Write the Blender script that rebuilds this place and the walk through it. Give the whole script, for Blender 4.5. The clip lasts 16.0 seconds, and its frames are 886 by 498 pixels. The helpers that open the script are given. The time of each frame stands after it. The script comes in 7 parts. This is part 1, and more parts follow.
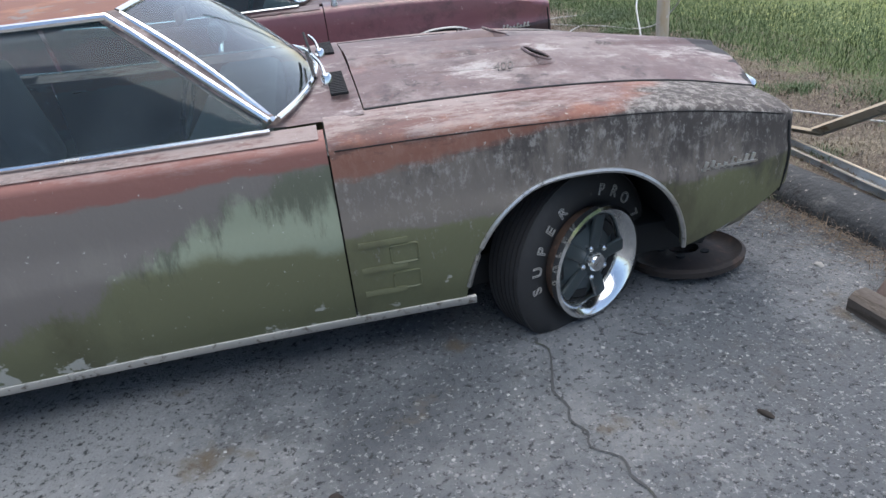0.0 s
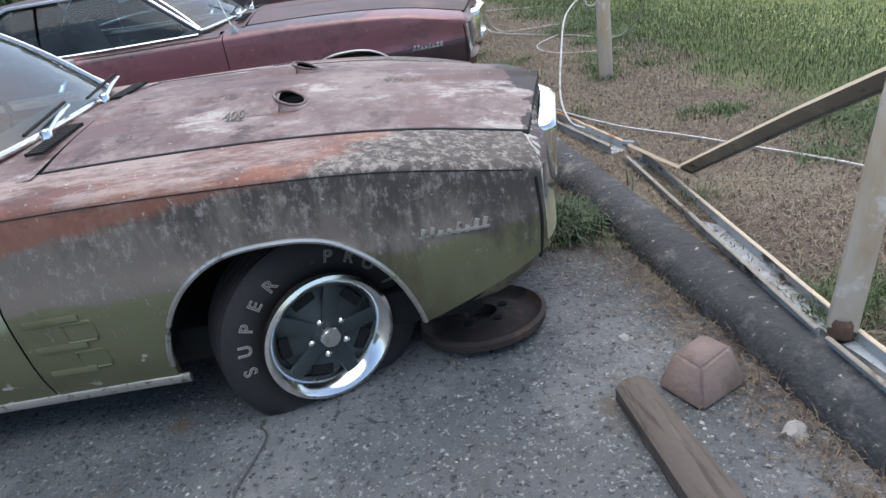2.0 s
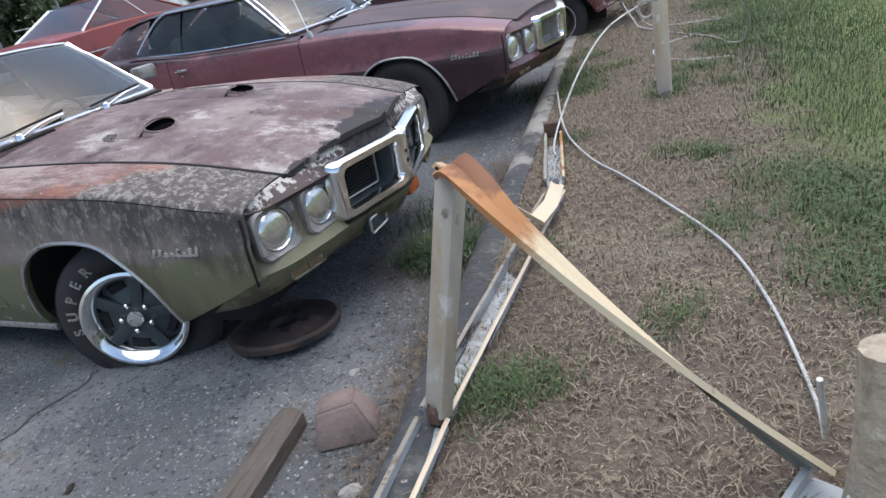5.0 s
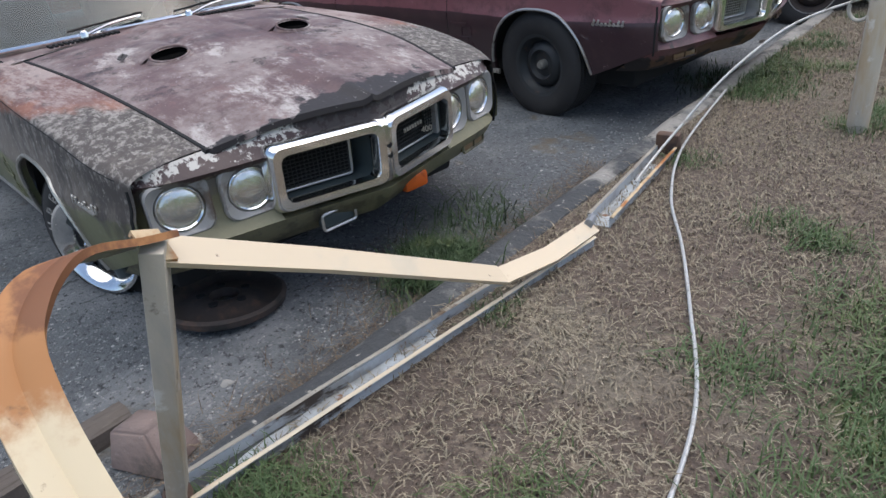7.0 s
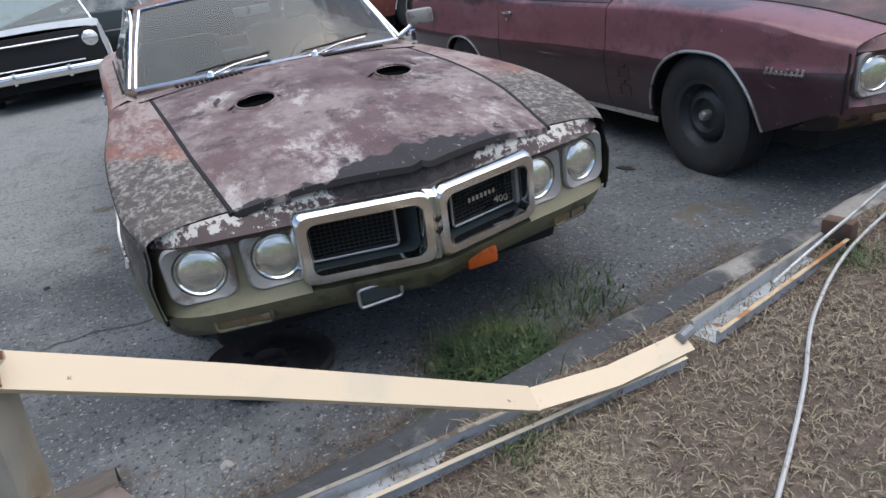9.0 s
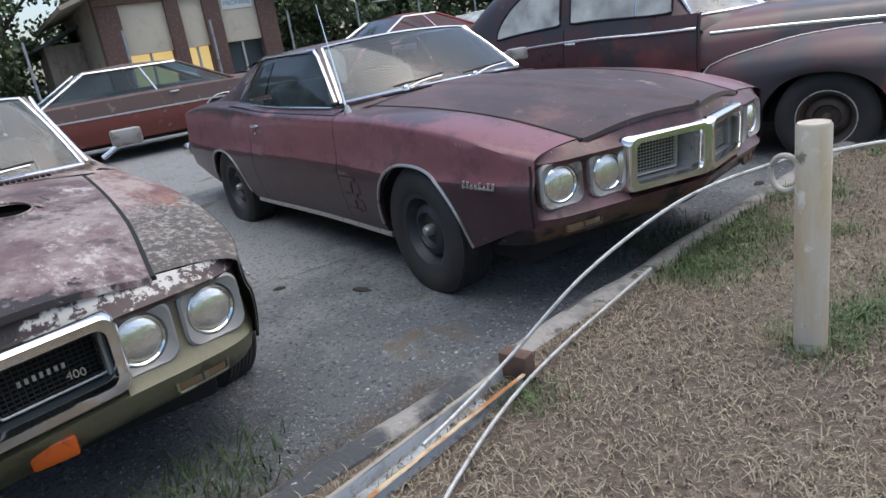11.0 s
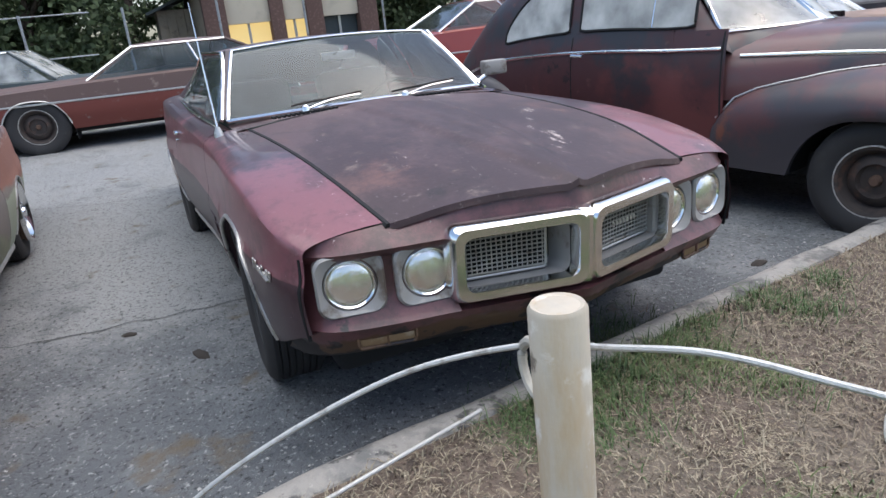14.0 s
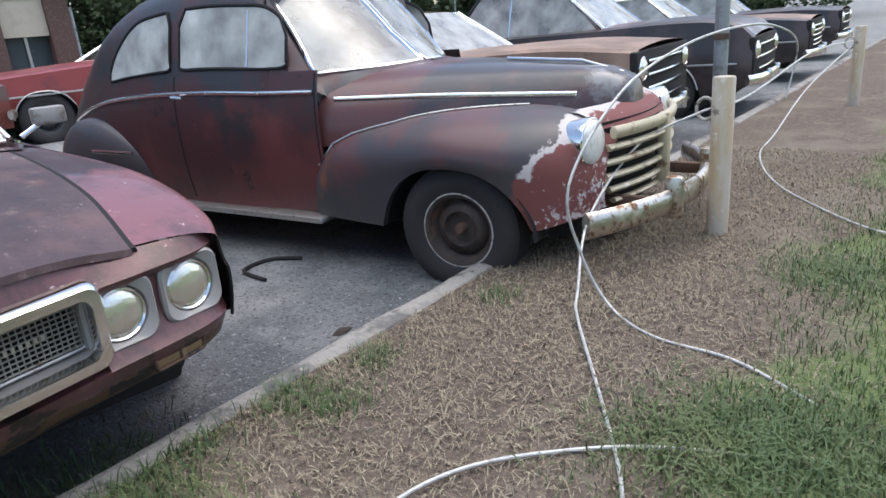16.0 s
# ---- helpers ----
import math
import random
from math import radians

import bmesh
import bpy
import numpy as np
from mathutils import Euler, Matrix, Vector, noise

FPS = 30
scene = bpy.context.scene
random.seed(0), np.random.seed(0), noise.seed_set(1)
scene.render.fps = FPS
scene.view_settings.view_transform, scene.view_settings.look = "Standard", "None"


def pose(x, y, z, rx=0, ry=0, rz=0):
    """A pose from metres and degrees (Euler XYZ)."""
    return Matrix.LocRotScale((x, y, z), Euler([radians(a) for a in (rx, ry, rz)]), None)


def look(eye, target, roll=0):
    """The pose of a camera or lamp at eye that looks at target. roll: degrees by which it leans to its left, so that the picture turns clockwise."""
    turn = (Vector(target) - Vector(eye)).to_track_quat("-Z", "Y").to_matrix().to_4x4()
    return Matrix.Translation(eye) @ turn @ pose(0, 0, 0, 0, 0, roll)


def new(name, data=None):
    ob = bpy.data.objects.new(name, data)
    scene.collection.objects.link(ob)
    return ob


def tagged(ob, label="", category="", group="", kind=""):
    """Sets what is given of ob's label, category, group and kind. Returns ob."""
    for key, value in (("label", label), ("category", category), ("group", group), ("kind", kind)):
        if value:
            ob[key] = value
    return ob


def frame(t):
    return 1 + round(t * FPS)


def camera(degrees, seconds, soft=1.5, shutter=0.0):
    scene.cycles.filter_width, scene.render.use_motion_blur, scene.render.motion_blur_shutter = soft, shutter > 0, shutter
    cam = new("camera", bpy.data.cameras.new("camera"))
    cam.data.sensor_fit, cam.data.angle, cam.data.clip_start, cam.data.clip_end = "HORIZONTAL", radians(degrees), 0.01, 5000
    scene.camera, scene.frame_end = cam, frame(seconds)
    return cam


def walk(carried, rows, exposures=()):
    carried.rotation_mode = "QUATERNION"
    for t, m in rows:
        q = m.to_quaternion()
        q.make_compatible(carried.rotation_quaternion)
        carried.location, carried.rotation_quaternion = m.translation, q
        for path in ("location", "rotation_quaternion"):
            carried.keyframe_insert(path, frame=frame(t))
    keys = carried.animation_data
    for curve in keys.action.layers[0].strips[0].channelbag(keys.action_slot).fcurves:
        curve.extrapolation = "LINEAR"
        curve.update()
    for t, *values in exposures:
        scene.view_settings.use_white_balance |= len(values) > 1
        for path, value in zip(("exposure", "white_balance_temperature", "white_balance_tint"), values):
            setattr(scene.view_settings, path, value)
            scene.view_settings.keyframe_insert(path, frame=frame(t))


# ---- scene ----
cam = camera(66.7, 16.0)
PATH = [
    (0, (-2.335, -1.75, 1.429), (-2.134, 0.021, 0.522), -6.5),
    (0.5, (-1.99, -1.702, 1.39), (-1.812, 0.099, 0.54), -10.0),
    (1, (-1.666, -1.702, 1.375), (-1.576, 0.108, 0.53), -9.3),
    (1.5, (-1.385, -1.59, 1.363), (-1.408, 0.216, 0.503), -8.4),
    (2, (-1.107, -1.528, 1.357), (-1.151, 0.271, 0.483), -9.8),
    (2.5, (-0.788, -1.568, 1.346), (-0.932, 0.241, 0.505), -6.9),
    (3, (-0.51, -1.551, 1.338), (-0.739, 0.288, 0.587), -9.4),
    (3.5, (-0.226, -1.523, 1.329), (-0.518, 0.294, 0.545), -11.7),
    (4, (0.185, -1.56, 1.328), (-0.16, 0.221, 0.484), -9.3),
    (4.2, (0.305, -1.552, 1.333), (-0.169, 0.213, 0.522), -11.5),
    (6.3, (1.239, -0.473, 1.394), (0.045, 0.794, 0.409), -6.0),
    (6.5, (1.253, -0.343, 1.393), (0.019, 0.903, 0.431), -5.2),
    (7, (1.275, -0.171, 1.381), (-0.098, 0.933, 0.435), -6.2),
    (7.5, (1.271, 0.102, 1.397), (-0.286, 1.02, 0.539), -6.2),
    (8, (1.22, 0.32, 1.366), (-0.408, 1.082, 0.49), -2.3),
    (8.5, (1.192, 0.417, 1.341), (-0.504, 1.014, 0.465), -5.2),
    (9, (1.204, 0.514, 1.354), (-0.513, 1.127, 0.532), -8.5),
    (9.5, (1.249, 0.793, 1.303), (-0.417, 1.638, 0.59), -6.1),
    (9.7, (1.249, 0.896, 1.296), (-0.411, 1.775, 0.609), -8.2),
    (11.8, (1.135, 1.791, 1.256), (-0.439, 2.865, 0.648), -6.6),
    (12, (1.111, 1.886, 1.255), (-0.434, 2.987, 0.621), -5.0),
    (12.5, (1.05, 2.131, 1.299), (-0.441, 3.298, 0.657), -6.2),
    (13, (1.071, 2.387, 1.282), (-0.53, 3.417, 0.668), -6.0),
    (13.5, (1.061, 2.638, 1.294), (-0.683, 3.436, 0.727), -6.8),
    (14, (1.019, 2.869, 1.301), (-0.74, 3.578, 0.665), -5.9),
    (14.5, (1.063, 3.12, 1.301), (-0.577, 4.046, 0.63), -8.0),
    (15, (1.143, 3.422, 1.279), (-0.405, 4.523, 0.653), -5.5),
    (15.5, (1.128, 3.727, 1.26), (-0.358, 4.907, 0.628), -5.4),
    (16, (1.097, 3.992, 1.29), (-0.31, 5.264, 0.654), -4.9),
]
walk(cam, [(t, look(eye, target, roll)) for t, eye, target, roll in PATH], [(0.0, 1.1), (4.2, 1.08), (6.5, 0.86), (9.0, 0.82), (12.0, 1.06), (16.0, 1.22)])

# ---- light ----
world = bpy.data.worlds.new("world")
scene.world = world
world.use_nodes = True
nt = world.node_tree
sky = nt.nodes.new("ShaderNodeTexSky")
sky.sky_type = "NISHITA"
sky.sun_disc = False
sky.sun_elevation = radians(62)
sky.sun_rotation = radians(15)
sky.dust_density = 2.5
nt.links.new(sky.outputs[0], nt.nodes["Background"].inputs[0])
nt.nodes["Background"].inputs[1].default_value = 0.12
sun = new("sun", bpy.data.lights.new("sun", "SUN"))
sun.data.energy = 1.3
sun.data.angle = radians(75)
sun.data.color = (0.96, 0.97, 0.94)
sun.matrix_world = look((0.5, -2.0, 15), (0, 0, 0))


# ---- materials ----
def inp(node, key, value):
    node.inputs[key].default_value = value


def material(name, base, rough=0.6, metal=0.0, layers=(), bump=(), coat=0.0, spec=0.5):
    """A layered node material. A layer: colour, noise scale, low, high, then optional dict with
    stretch, zk (height slope), z0 (height of the slope's middle), rough."""
    m = bpy.data.materials.new(name)
    m.use_nodes = True
    t = m.node_tree
    p = t.nodes["Principled BSDF"]
    inp(p, "Roughness", rough)
    inp(p, "Metallic", metal)
    inp(p, "Coat Weight", coat)
    inp(p, "Specular IOR Level", spec)
    tc = t.nodes.new("ShaderNodeTexCoord")
    col = t.nodes.new("ShaderNodeRGB")
    col.outputs[0].default_value = (*base, 1)
    out = col.outputs[0]
    rout = None
    for n, lay in enumerate(layers):
        colour, scale, lo, hi = lay[:4]
        o = lay[4] if len(lay) > 4 else {}
        mp = t.nodes.new("ShaderNodeMapping")
        inp(mp, "Scale", o.get("stretch", (1, 1, 1)))
        inp(mp, "Location", (n * 3.7, n * 1.3, n * 2.1))
        t.links.new(tc.outputs["Object"], mp.inputs[0])
        nz = t.nodes.new("ShaderNodeTexNoise")
        inp(nz, "Scale", scale)
        inp(nz, "Detail", o.get("detail", 8.0))
        inp(nz, "Roughness", o.get("nr", 0.62))
        t.links.new(mp.outputs[0], nz.inputs["Vector"])
        val = nz.outputs[0]
        for axis in "xyz":
            if axis + "k" in o:
                sx = t.nodes.new("ShaderNodeSeparateXYZ")
                t.links.new(tc.outputs["Object"], sx.inputs[0])
                ma = t.nodes.new("ShaderNodeMath")
                ma.operation = "SUBTRACT"
                t.links.new(sx.outputs["xyz".index(axis)], ma.inputs[0])
                ma.inputs[1].default_value = o[axis + "0"]
                mb = t.nodes.new("ShaderNodeMath")
                mb.operation = "MULTIPLY_ADD"
                t.links.new(ma.outputs[0], mb.inputs[0])
                mb.inputs[1].default_value = o[axis + "k"]
                t.links.new(val, mb.inputs[2])
                val = mb.outputs[0]
        mr = t.nodes.new("ShaderNodeMapRange")
        mr.interpolation_type = "SMOOTHSTEP"
        inp(mr, "From Min", lo)
        inp(mr, "From Max", hi)
        inp(mr, "To Max", o.get("amount", 1.0))
        t.links.new(val, mr.inputs[0])
        mx = t.nodes.new("ShaderNodeMix")
        mx.data_type = "RGBA"
        t.links.new(mr.outputs[0], mx.inputs[0])
        t.links.new(out, mx.inputs[6])
        mx.inputs[7].default_value = (*colour, 1)
        out = mx.outputs[2]
        if "rough" in o:
            rm = t.nodes.new("ShaderNodeMix")
            t.links.new(mr.outputs[0], rm.inputs[0])
            if rout is None:
                rm.inputs[2].default_value = rough
            else:
                t.links.new(rout, rm.inputs[2])
            rm.inputs[3].default_value = o["rough"]
            rout = rm.outputs[0]
    if rout is not None:
        t.links.new(rout, p.inputs["Roughness"])
    t.links.new(out, p.inputs["Base Color"])
    prev = None
    for scale, strength, dist in bump:
        nz = t.nodes.new("ShaderNodeTexNoise")
        inp(nz, "Scale", scale)
        inp(nz, "Detail", 6.0)
        t.links.new(tc.outputs["Object"], nz.inputs["Vector"])
        bp = t.nodes.new("ShaderNodeBump")
        inp(bp, "Strength", strength)
        inp(bp, "Distance", dist)
        t.links.new(nz.outputs[0], bp.inputs["Height"])
        if prev:
            t.links.new(prev, bp.inputs["Normal"])
        prev = bp.outputs[0]
    if prev:
        t.links.new(prev, p.inputs["Normal"])
    return m


def glass_material(name, tint, clear, rough=0.05, dust=0.0, ior=1.9):
    """Old glass: a tinted clear part, a mirror part by Fresnel, and some dust."""
    m = bpy.data.materials.new(name)
    m.use_nodes = True
    t = m.node_tree
    t.nodes.remove(t.nodes["Principled BSDF"])
    o = t.nodes["Material Output"]
    tr = t.nodes.new("ShaderNodeBsdfTransparent")
    tr.inputs[0].default_value = (*tint, 1)
    gl = t.nodes.new("ShaderNodeBsdfGlossy")
    gl.inputs[0].default_value = (1, 1, 1, 1)
    inp(gl, "Roughness", rough)
    fr = t.nodes.new("ShaderNodeFresnel")
    inp(fr, "IOR", ior)
    mx = t.nodes.new("ShaderNodeMixShader")
    t.links.new(fr.outputs[0], mx.inputs[0])
    t.links.new(tr.outputs[0], mx.inputs[1])
    t.links.new(gl.outputs[0], mx.inputs[2])
    df = t.nodes.new("ShaderNodeBsdfDiffuse")
    df.inputs[0].default_value = clear
    tc = t.nodes.new("ShaderNodeTexCoord")
    nz = t.nodes.new("ShaderNodeTexNoise")
    inp(nz, "Scale", 4.0)
    inp(nz, "Detail", 7.0)
    t.links.new(tc.outputs["Object"], nz.inputs["Vector"])
    mr = t.nodes.new("ShaderNodeMapRange")
    inp(mr, "From Min", 0.3)
    inp(mr, "From Max", 0.75)
    inp(mr, "To Min", dust * 0.4)
    inp(mr, "To Max", min(1.0, dust * 1.8))
    t.links.new(nz.outputs[0], mr.inputs[0])
    m2 = t.nodes.new("ShaderNodeMixShader")
    t.links.new(mr.outputs[0], m2.inputs[0])
    t.links.new(mx.outputs[0], m2.inputs[1])
    t.links.new(df.outputs[0], m2.inputs[2])
    t.links.new(m2.outputs[0], o.inputs[0])
    return m


GREY = (0.20, 0.175, 0.16)
PALE = (0.36, 0.325, 0.30)
PRIMER = (0.235, 0.085, 0.055)
WINE = (0.10, 0.042, 0.042)
RUST = (0.22, 0.088, 0.058)
BLACKISH = (0.022, 0.016, 0.018)
# olive-green car: olive low on the sides, lichen in the middle, worn wine-red top coat above
green_paint = material("weathered_green_paint", (0.165, 0.165, 0.09), 0.5, layers=[
    ((0.105, 0.095, 0.055), 3.0, 0.48, 0.72, {"stretch": (1, 1, 0.4)}),
    ((0.30, 0.33, 0.235), 1.6, 0.50, 0.66, {"xk": -0.5, "x0": -1.0, "zk": 0.9, "z0": 0.62, "amount": 0.85}),
    ((0.07, 0.068, 0.05), 3.0, 0.52, 0.66, {"zk": 2.0, "z0": 0.60, "amount": 0.6, "stretch": (1.6, 1, 0.5), "nr": 0.7}),
    ((0.20, 0.168, 0.148), 3.4, 0.44, 0.58, {"zk": 7.5, "z0": 0.575, "xk": -0.05, "x0": -0.4, "rough": 0.85, "amount": 0.9, "nr": 0.72}),
    ((0.05, 0.043, 0.042), 4.2, 0.46, 0.66, {"zk": 0.9, "z0": 0.68, "xk": 0.14, "x0": 0.0, "amount": 0.8, "stretch": (1.4, 1, 0.45), "nr": 0.7}),
    ((0.38, 0.35, 0.32), 34.0, 0.51, 0.66, {"zk": 0.3, "z0": 0.66, "amount": 0.7, "rough": 0.9, "nr": 0.8, "stretch": (1.0, 1, 0.55)}),
    ((0.265, 0.11, 0.075), 3.2, 0.50, 0.66, {"zk": 5.0, "z0": 0.80, "xk": -0.45, "x0": -0.22, "rough": 0.8, "amount": 0.85, "nr": 0.7, "stretch": (0.4, 1, 1)}),
    ((0.125, 0.062, 0.06), 3.0, 0.48, 0.62, {"zk": 5.0, "z0": 0.855, "rough": 0.6, "amount": 0.8, "nr": 0.7}),
    ((0.47, 0.42, 0.39), 7.0, 0.50, 0.66, {"zk": 2.6, "z0": 0.85, "rough": 0.9, "amount": 0.5, "nr": 0.8, "stretch": (0.35, 1, 2.2)}),
    ((0.045, 0.036, 0.036), 6.0, 0.56, 0.66, {"zk": 0.4, "z0": 0.8, "amount": 0.45, "nr": 0.75, "stretch": (0.5, 1, 1.6)}),
    ((0.46, 0.44, 0.37), 9.0, 0.69, 0.715, {"zk": -0.6, "z0": 0.42, "rough": 0.9}),
    ((0.50, 0.48, 0.43), 55.0, 0.67, 0.73, {"zk": 0.2, "z0": 0.65, "rough": 0.9, "amount": 0.7})],
    bump=[(45, 0.3, 0.004), (3.5, 0.2, 0.02)])
green_hood = material("weathered_wine_red_hood_paint", (0.118, 0.07, 0.069), 0.55, layers=[
    ((0.27, 0.12, 0.095), 1.5, 0.58, 0.68, {"amount": 0.75}),
    ((0.06, 0.031, 0.034), 1.9, 0.50, 0.66, {"stretch": (1, 0.7, 1), "nr": 0.7}),
    ((0.29, 0.245, 0.235), 2.6, 0.43, 0.62, {"rough": 0.85, "amount": 0.85, "nr": 0.76}),
    ((0.47, 0.43, 0.41), 3.6, 0.52, 0.66, {"rough": 0.9, "amount": 0.85, "nr": 0.82, "stretch": (0.7, 1.2, 1)}),
    ((0.034, 0.024, 0.026), 4.4, 0.55, 0.66, {"amount": 0.85, "nr": 0.74}),
    ((0.17, 0.095, 0.09), 9.0, 0.54, 0.66, {"amount": 0.6, "nr": 0.75}),
    ((0.018, 0.014, 0.015), 4.6, 0.60, 0.64, {"xk": 2.0, "x0": 0.76, "rough": 0.6}),
    ((0.50, 0.47, 0.45), 50.0, 0.63, 0.72, {"rough": 0.95, "amount": 0.7})],
    bump=[(60, 0.3, 0.003), (5, 0.2, 0.01)])
green_door = material("pale_green_door_paint_with_lichen", (0.165, 0.165, 0.09), 0.5, layers=[
    ((0.105, 0.10, 0.055), 2.4, 0.46, 0.7, {"stretch": (1, 1, 0.5)}),
    ((0.31, 0.34, 0.245), 1.3, 0.44, 0.60, {"zk": 3.0, "z0": 0.58, "amount": 0.9}),
    ((0.06, 0.058, 0.04), 5.0, 0.50, 0.66, {"zk": 1.2, "z0": 0.58, "xk": -0.12, "x0": -1.2, "amount": 0.7, "stretch": (1.6, 1, 0.35), "nr": 0.75}),
    ((0.21, 0.18, 0.165), 3.0, 0.47, 0.62, {"zk": 2.2, "z0": 0.66, "xk": -0.9, "x0": -1.25, "rough": 0.85, "amount": 0.9, "nr": 0.76, "stretch": (1.2, 1, 0.6)}),
    ((0.26, 0.105, 0.085), 3.0, 0.48, 0.60, {"zk": 7.0, "z0": 0.815, "rough": 0.7, "amount": 0.9, "nr": 0.7, "stretch": (0.4, 1, 1)}),
    ((0.36, 0.27, 0.25), 8.0, 0.54, 0.70, {"zk": 2.0, "z0": 0.84, "amount": 0.5, "nr": 0.8, "stretch": (0.4, 1, 2)}),
    ((0.52, 0.50, 0.44), 9.0, 0.66, 0.69, {"zk": -1.2, "z0": 0.36, "rough": 0.9}),
    ((0.55, 0.53, 0.48), 60.0, 0.67, 0.71, {"rough": 0.9})],
    bump=[(45, 0.3, 0.004), (3.5, 0.2, 0.02)])
green_nose = material("flaking_green_nose_paint", (0.19, 0.175, 0.105), 0.5, layers=[
    ((0.12, 0.105, 0.06), 5.0, 0.5, 0.7, {}),
    ((0.16, 0.14, 0.125), 6.0, 0.46, 0.6, {"zk": 3.0, "z0": 0.60, "amount": 0.8, "nr": 0.74}),
    ((0.055, 0.032, 0.033), 7.0, 0.48, 0.56, {"zk": 5.0, "z0": 0.68, "nr": 0.72}),
    ((0.50, 0.48, 0.45), 26.0, 0.635, 0.67, {"zk": 2.6, "z0": 0.69, "xk": -0.5, "x0": 0.84, "rough": 0.9, "nr": 0.74}),
    ((0.03, 0.023, 0.024), 8.0, 0.48, 0.56, {"zk": 6.0, "z0": 0.76, "xk": 5.0, "x0": 0.86}),
    ((0.05, 0.043, 0.03), 6.0, 0.5, 0.62, {"zk": -2.0, "z0": 0.42, "amount": 0.7}),
    (BLACKISH, 7.0, 0.62, 0.7, {"amount": 0.7})], bump=[(60, 0.3, 0.004)])
roof_patina = material("faded_rusty_roof_paint", (0.20, 0.085, 0.055), 0.7, layers=[
    ((0.30, 0.14, 0.08), 5, 0.5, 0.65), (GREY, 14, 0.56, 0.68), (BLACKISH, 4, 0.62, 0.72)], bump=[(50, 0.2, 0.003)])
# upper sky sheen and the shade below the side crease are put into this colour
maroon_paint = material("faded_maroon_paint_shaded_below", (0.195, 0.071, 0.083), 0.42, layers=[
    ((0.26, 0.115, 0.13), 1.6, 0.44, 0.72, {"stretch": (0.5, 1, 2)}),
    ((0.42, 0.27, 0.27), 30.0, 0.62, 0.72, {"amount": 0.35, "rough": 0.8}),
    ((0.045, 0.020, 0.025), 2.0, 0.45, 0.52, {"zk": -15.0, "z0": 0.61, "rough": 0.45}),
    ((0.055, 0.028, 0.034), 2.4, 0.50, 0.66, {"zk": 5.0, "z0": 0.862, "nr": 0.72}),
    ((0.07, 0.034, 0.037), 4.0, 0.48, 0.68, {"amount": 0.75, "nr": 0.78}),
    ((0.55, 0.42, 0.41), 14.0, 0.66, 0.70, {"rough": 0.9, "xk": 0.07, "x0": 0.2, "nr": 0.75}),
    ((0.10, 0.035, 0.04), 7.0, 0.6, 0.75, {"amount": 0.6})], bump=[(40, 0.12, 0.003)], coat=0.3)
maroon_nose = material("chipped_dark_maroon_nose_paint", (0.125, 0.048, 0.053), 0.45, layers=[
    ((0.06, 0.028, 0.03), 4.0, 0.46, 0.64, {"nr": 0.74}),
    ((0.19, 0.085, 0.09), 5.0, 0.56, 0.68, {"amount": 0.8}),
    ((0.10, 0.055, 0.03), 4.0, 0.48, 0.60, {"zk": -6.0, "z0": 0.43, "rough": 0.85}),
    ((0.022, 0.016, 0.016), 9.0, 0.60, 0.66, {"zk": -1.0, "z0": 0.5}),
    ((0.50, 0.40, 0.39), 20.0, 0.655, 0.69, {"rough": 0.9, "zk": 0.5, "z0": 0.68, "nr": 0.75})], bump=[(50, 0.25, 0.004)], coat=0.2)
maroon_hood = material("darkened_maroon_hood_paint", (0.045, 0.025, 0.028), 0.5, layers=[
    ((0.095, 0.056, 0.058), 2.0, 0.42, 0.64, {"stretch": (0.6, 1, 1), "nr": 0.72}),
    ((0.15, 0.075, 0.065), 1.7, 0.53, 0.68, {"amount": 0.8, "nr": 0.72}),
    ((0.02, 0.014, 0.016), 3.1, 0.55, 0.68, {"amount": 0.8, "nr": 0.74}),
    ((0.22, 0.17, 0.16), 12.0, 0.58, 0.72, {"rough": 0.9, "amount": 0.7}),
    ((0.42, 0.36, 0.34), 5.0, 0.615, 0.66, {"rough": 0.9, "nr": 0.82, "stretch": (0.5, 1, 1)}),
    ((0.30, 0.25, 0.24), 45.0, 0.62, 0.72, {"rough": 0.9, "amount": 0.5})], bump=[(50, 0.2, 0.003), (6, 0.1, 0.01)])
ford_paint = material("oxidised_maroon_and_black_paint", (0.062, 0.022, 0.024), 0.48, layers=[
    ((0.125, 0.036, 0.034), 1.3, 0.45, 0.62, {"zk": -0.25, "z0": 0.75}),
    ((0.028, 0.026, 0.031), 1.6, 0.52, 0.64, {"zk": 0.18, "z0": 0.9, "rough": 0.4}),
    ((0.018, 0.012, 0.014), 5.0, 0.63, 0.68, {}),
    ((0.16, 0.08, 0.07), 8.0, 0.64, 0.72, {"amount": 0.6, "rough": 0.8})], bump=[(30, 0.1, 0.003)], coat=0.1)
ford_fender = material("faded_charcoal_and_maroon_fender_paint", (0.05, 0.044, 0.05), 0.45, layers=[
    ((0.10, 0.044, 0.046), 1.8, 0.5, 0.64, {"zk": 0.5, "z0": 0.7}),
    ((0.16, 0.06, 0.04), 2.6, 0.62, 0.7, {}),
    ((0.50, 0.46, 0.45), 6.0, 0.50, 0.54, {"xk": 2.8, "x0": 0.36, "zk": -1.7, "z0": 0.60, "rough": 0.9}),
    ((0.17, 0.055, 0.05), 7.0, 0.48, 0.54, {"xk": 3.0, "x0": 0.42, "zk": -2.6, "z0": 0.62, "rough": 0.8}),
    ((0.50, 0.46, 0.45), 24.0, 0.63, 0.66, {"xk": 0.5, "x0": 0.5, "zk": -0.4, "z0": 0.60, "rough": 0.9, "nr": 0.75})],
    bump=[(30, 0.1, 0.003)], coat=0.1)
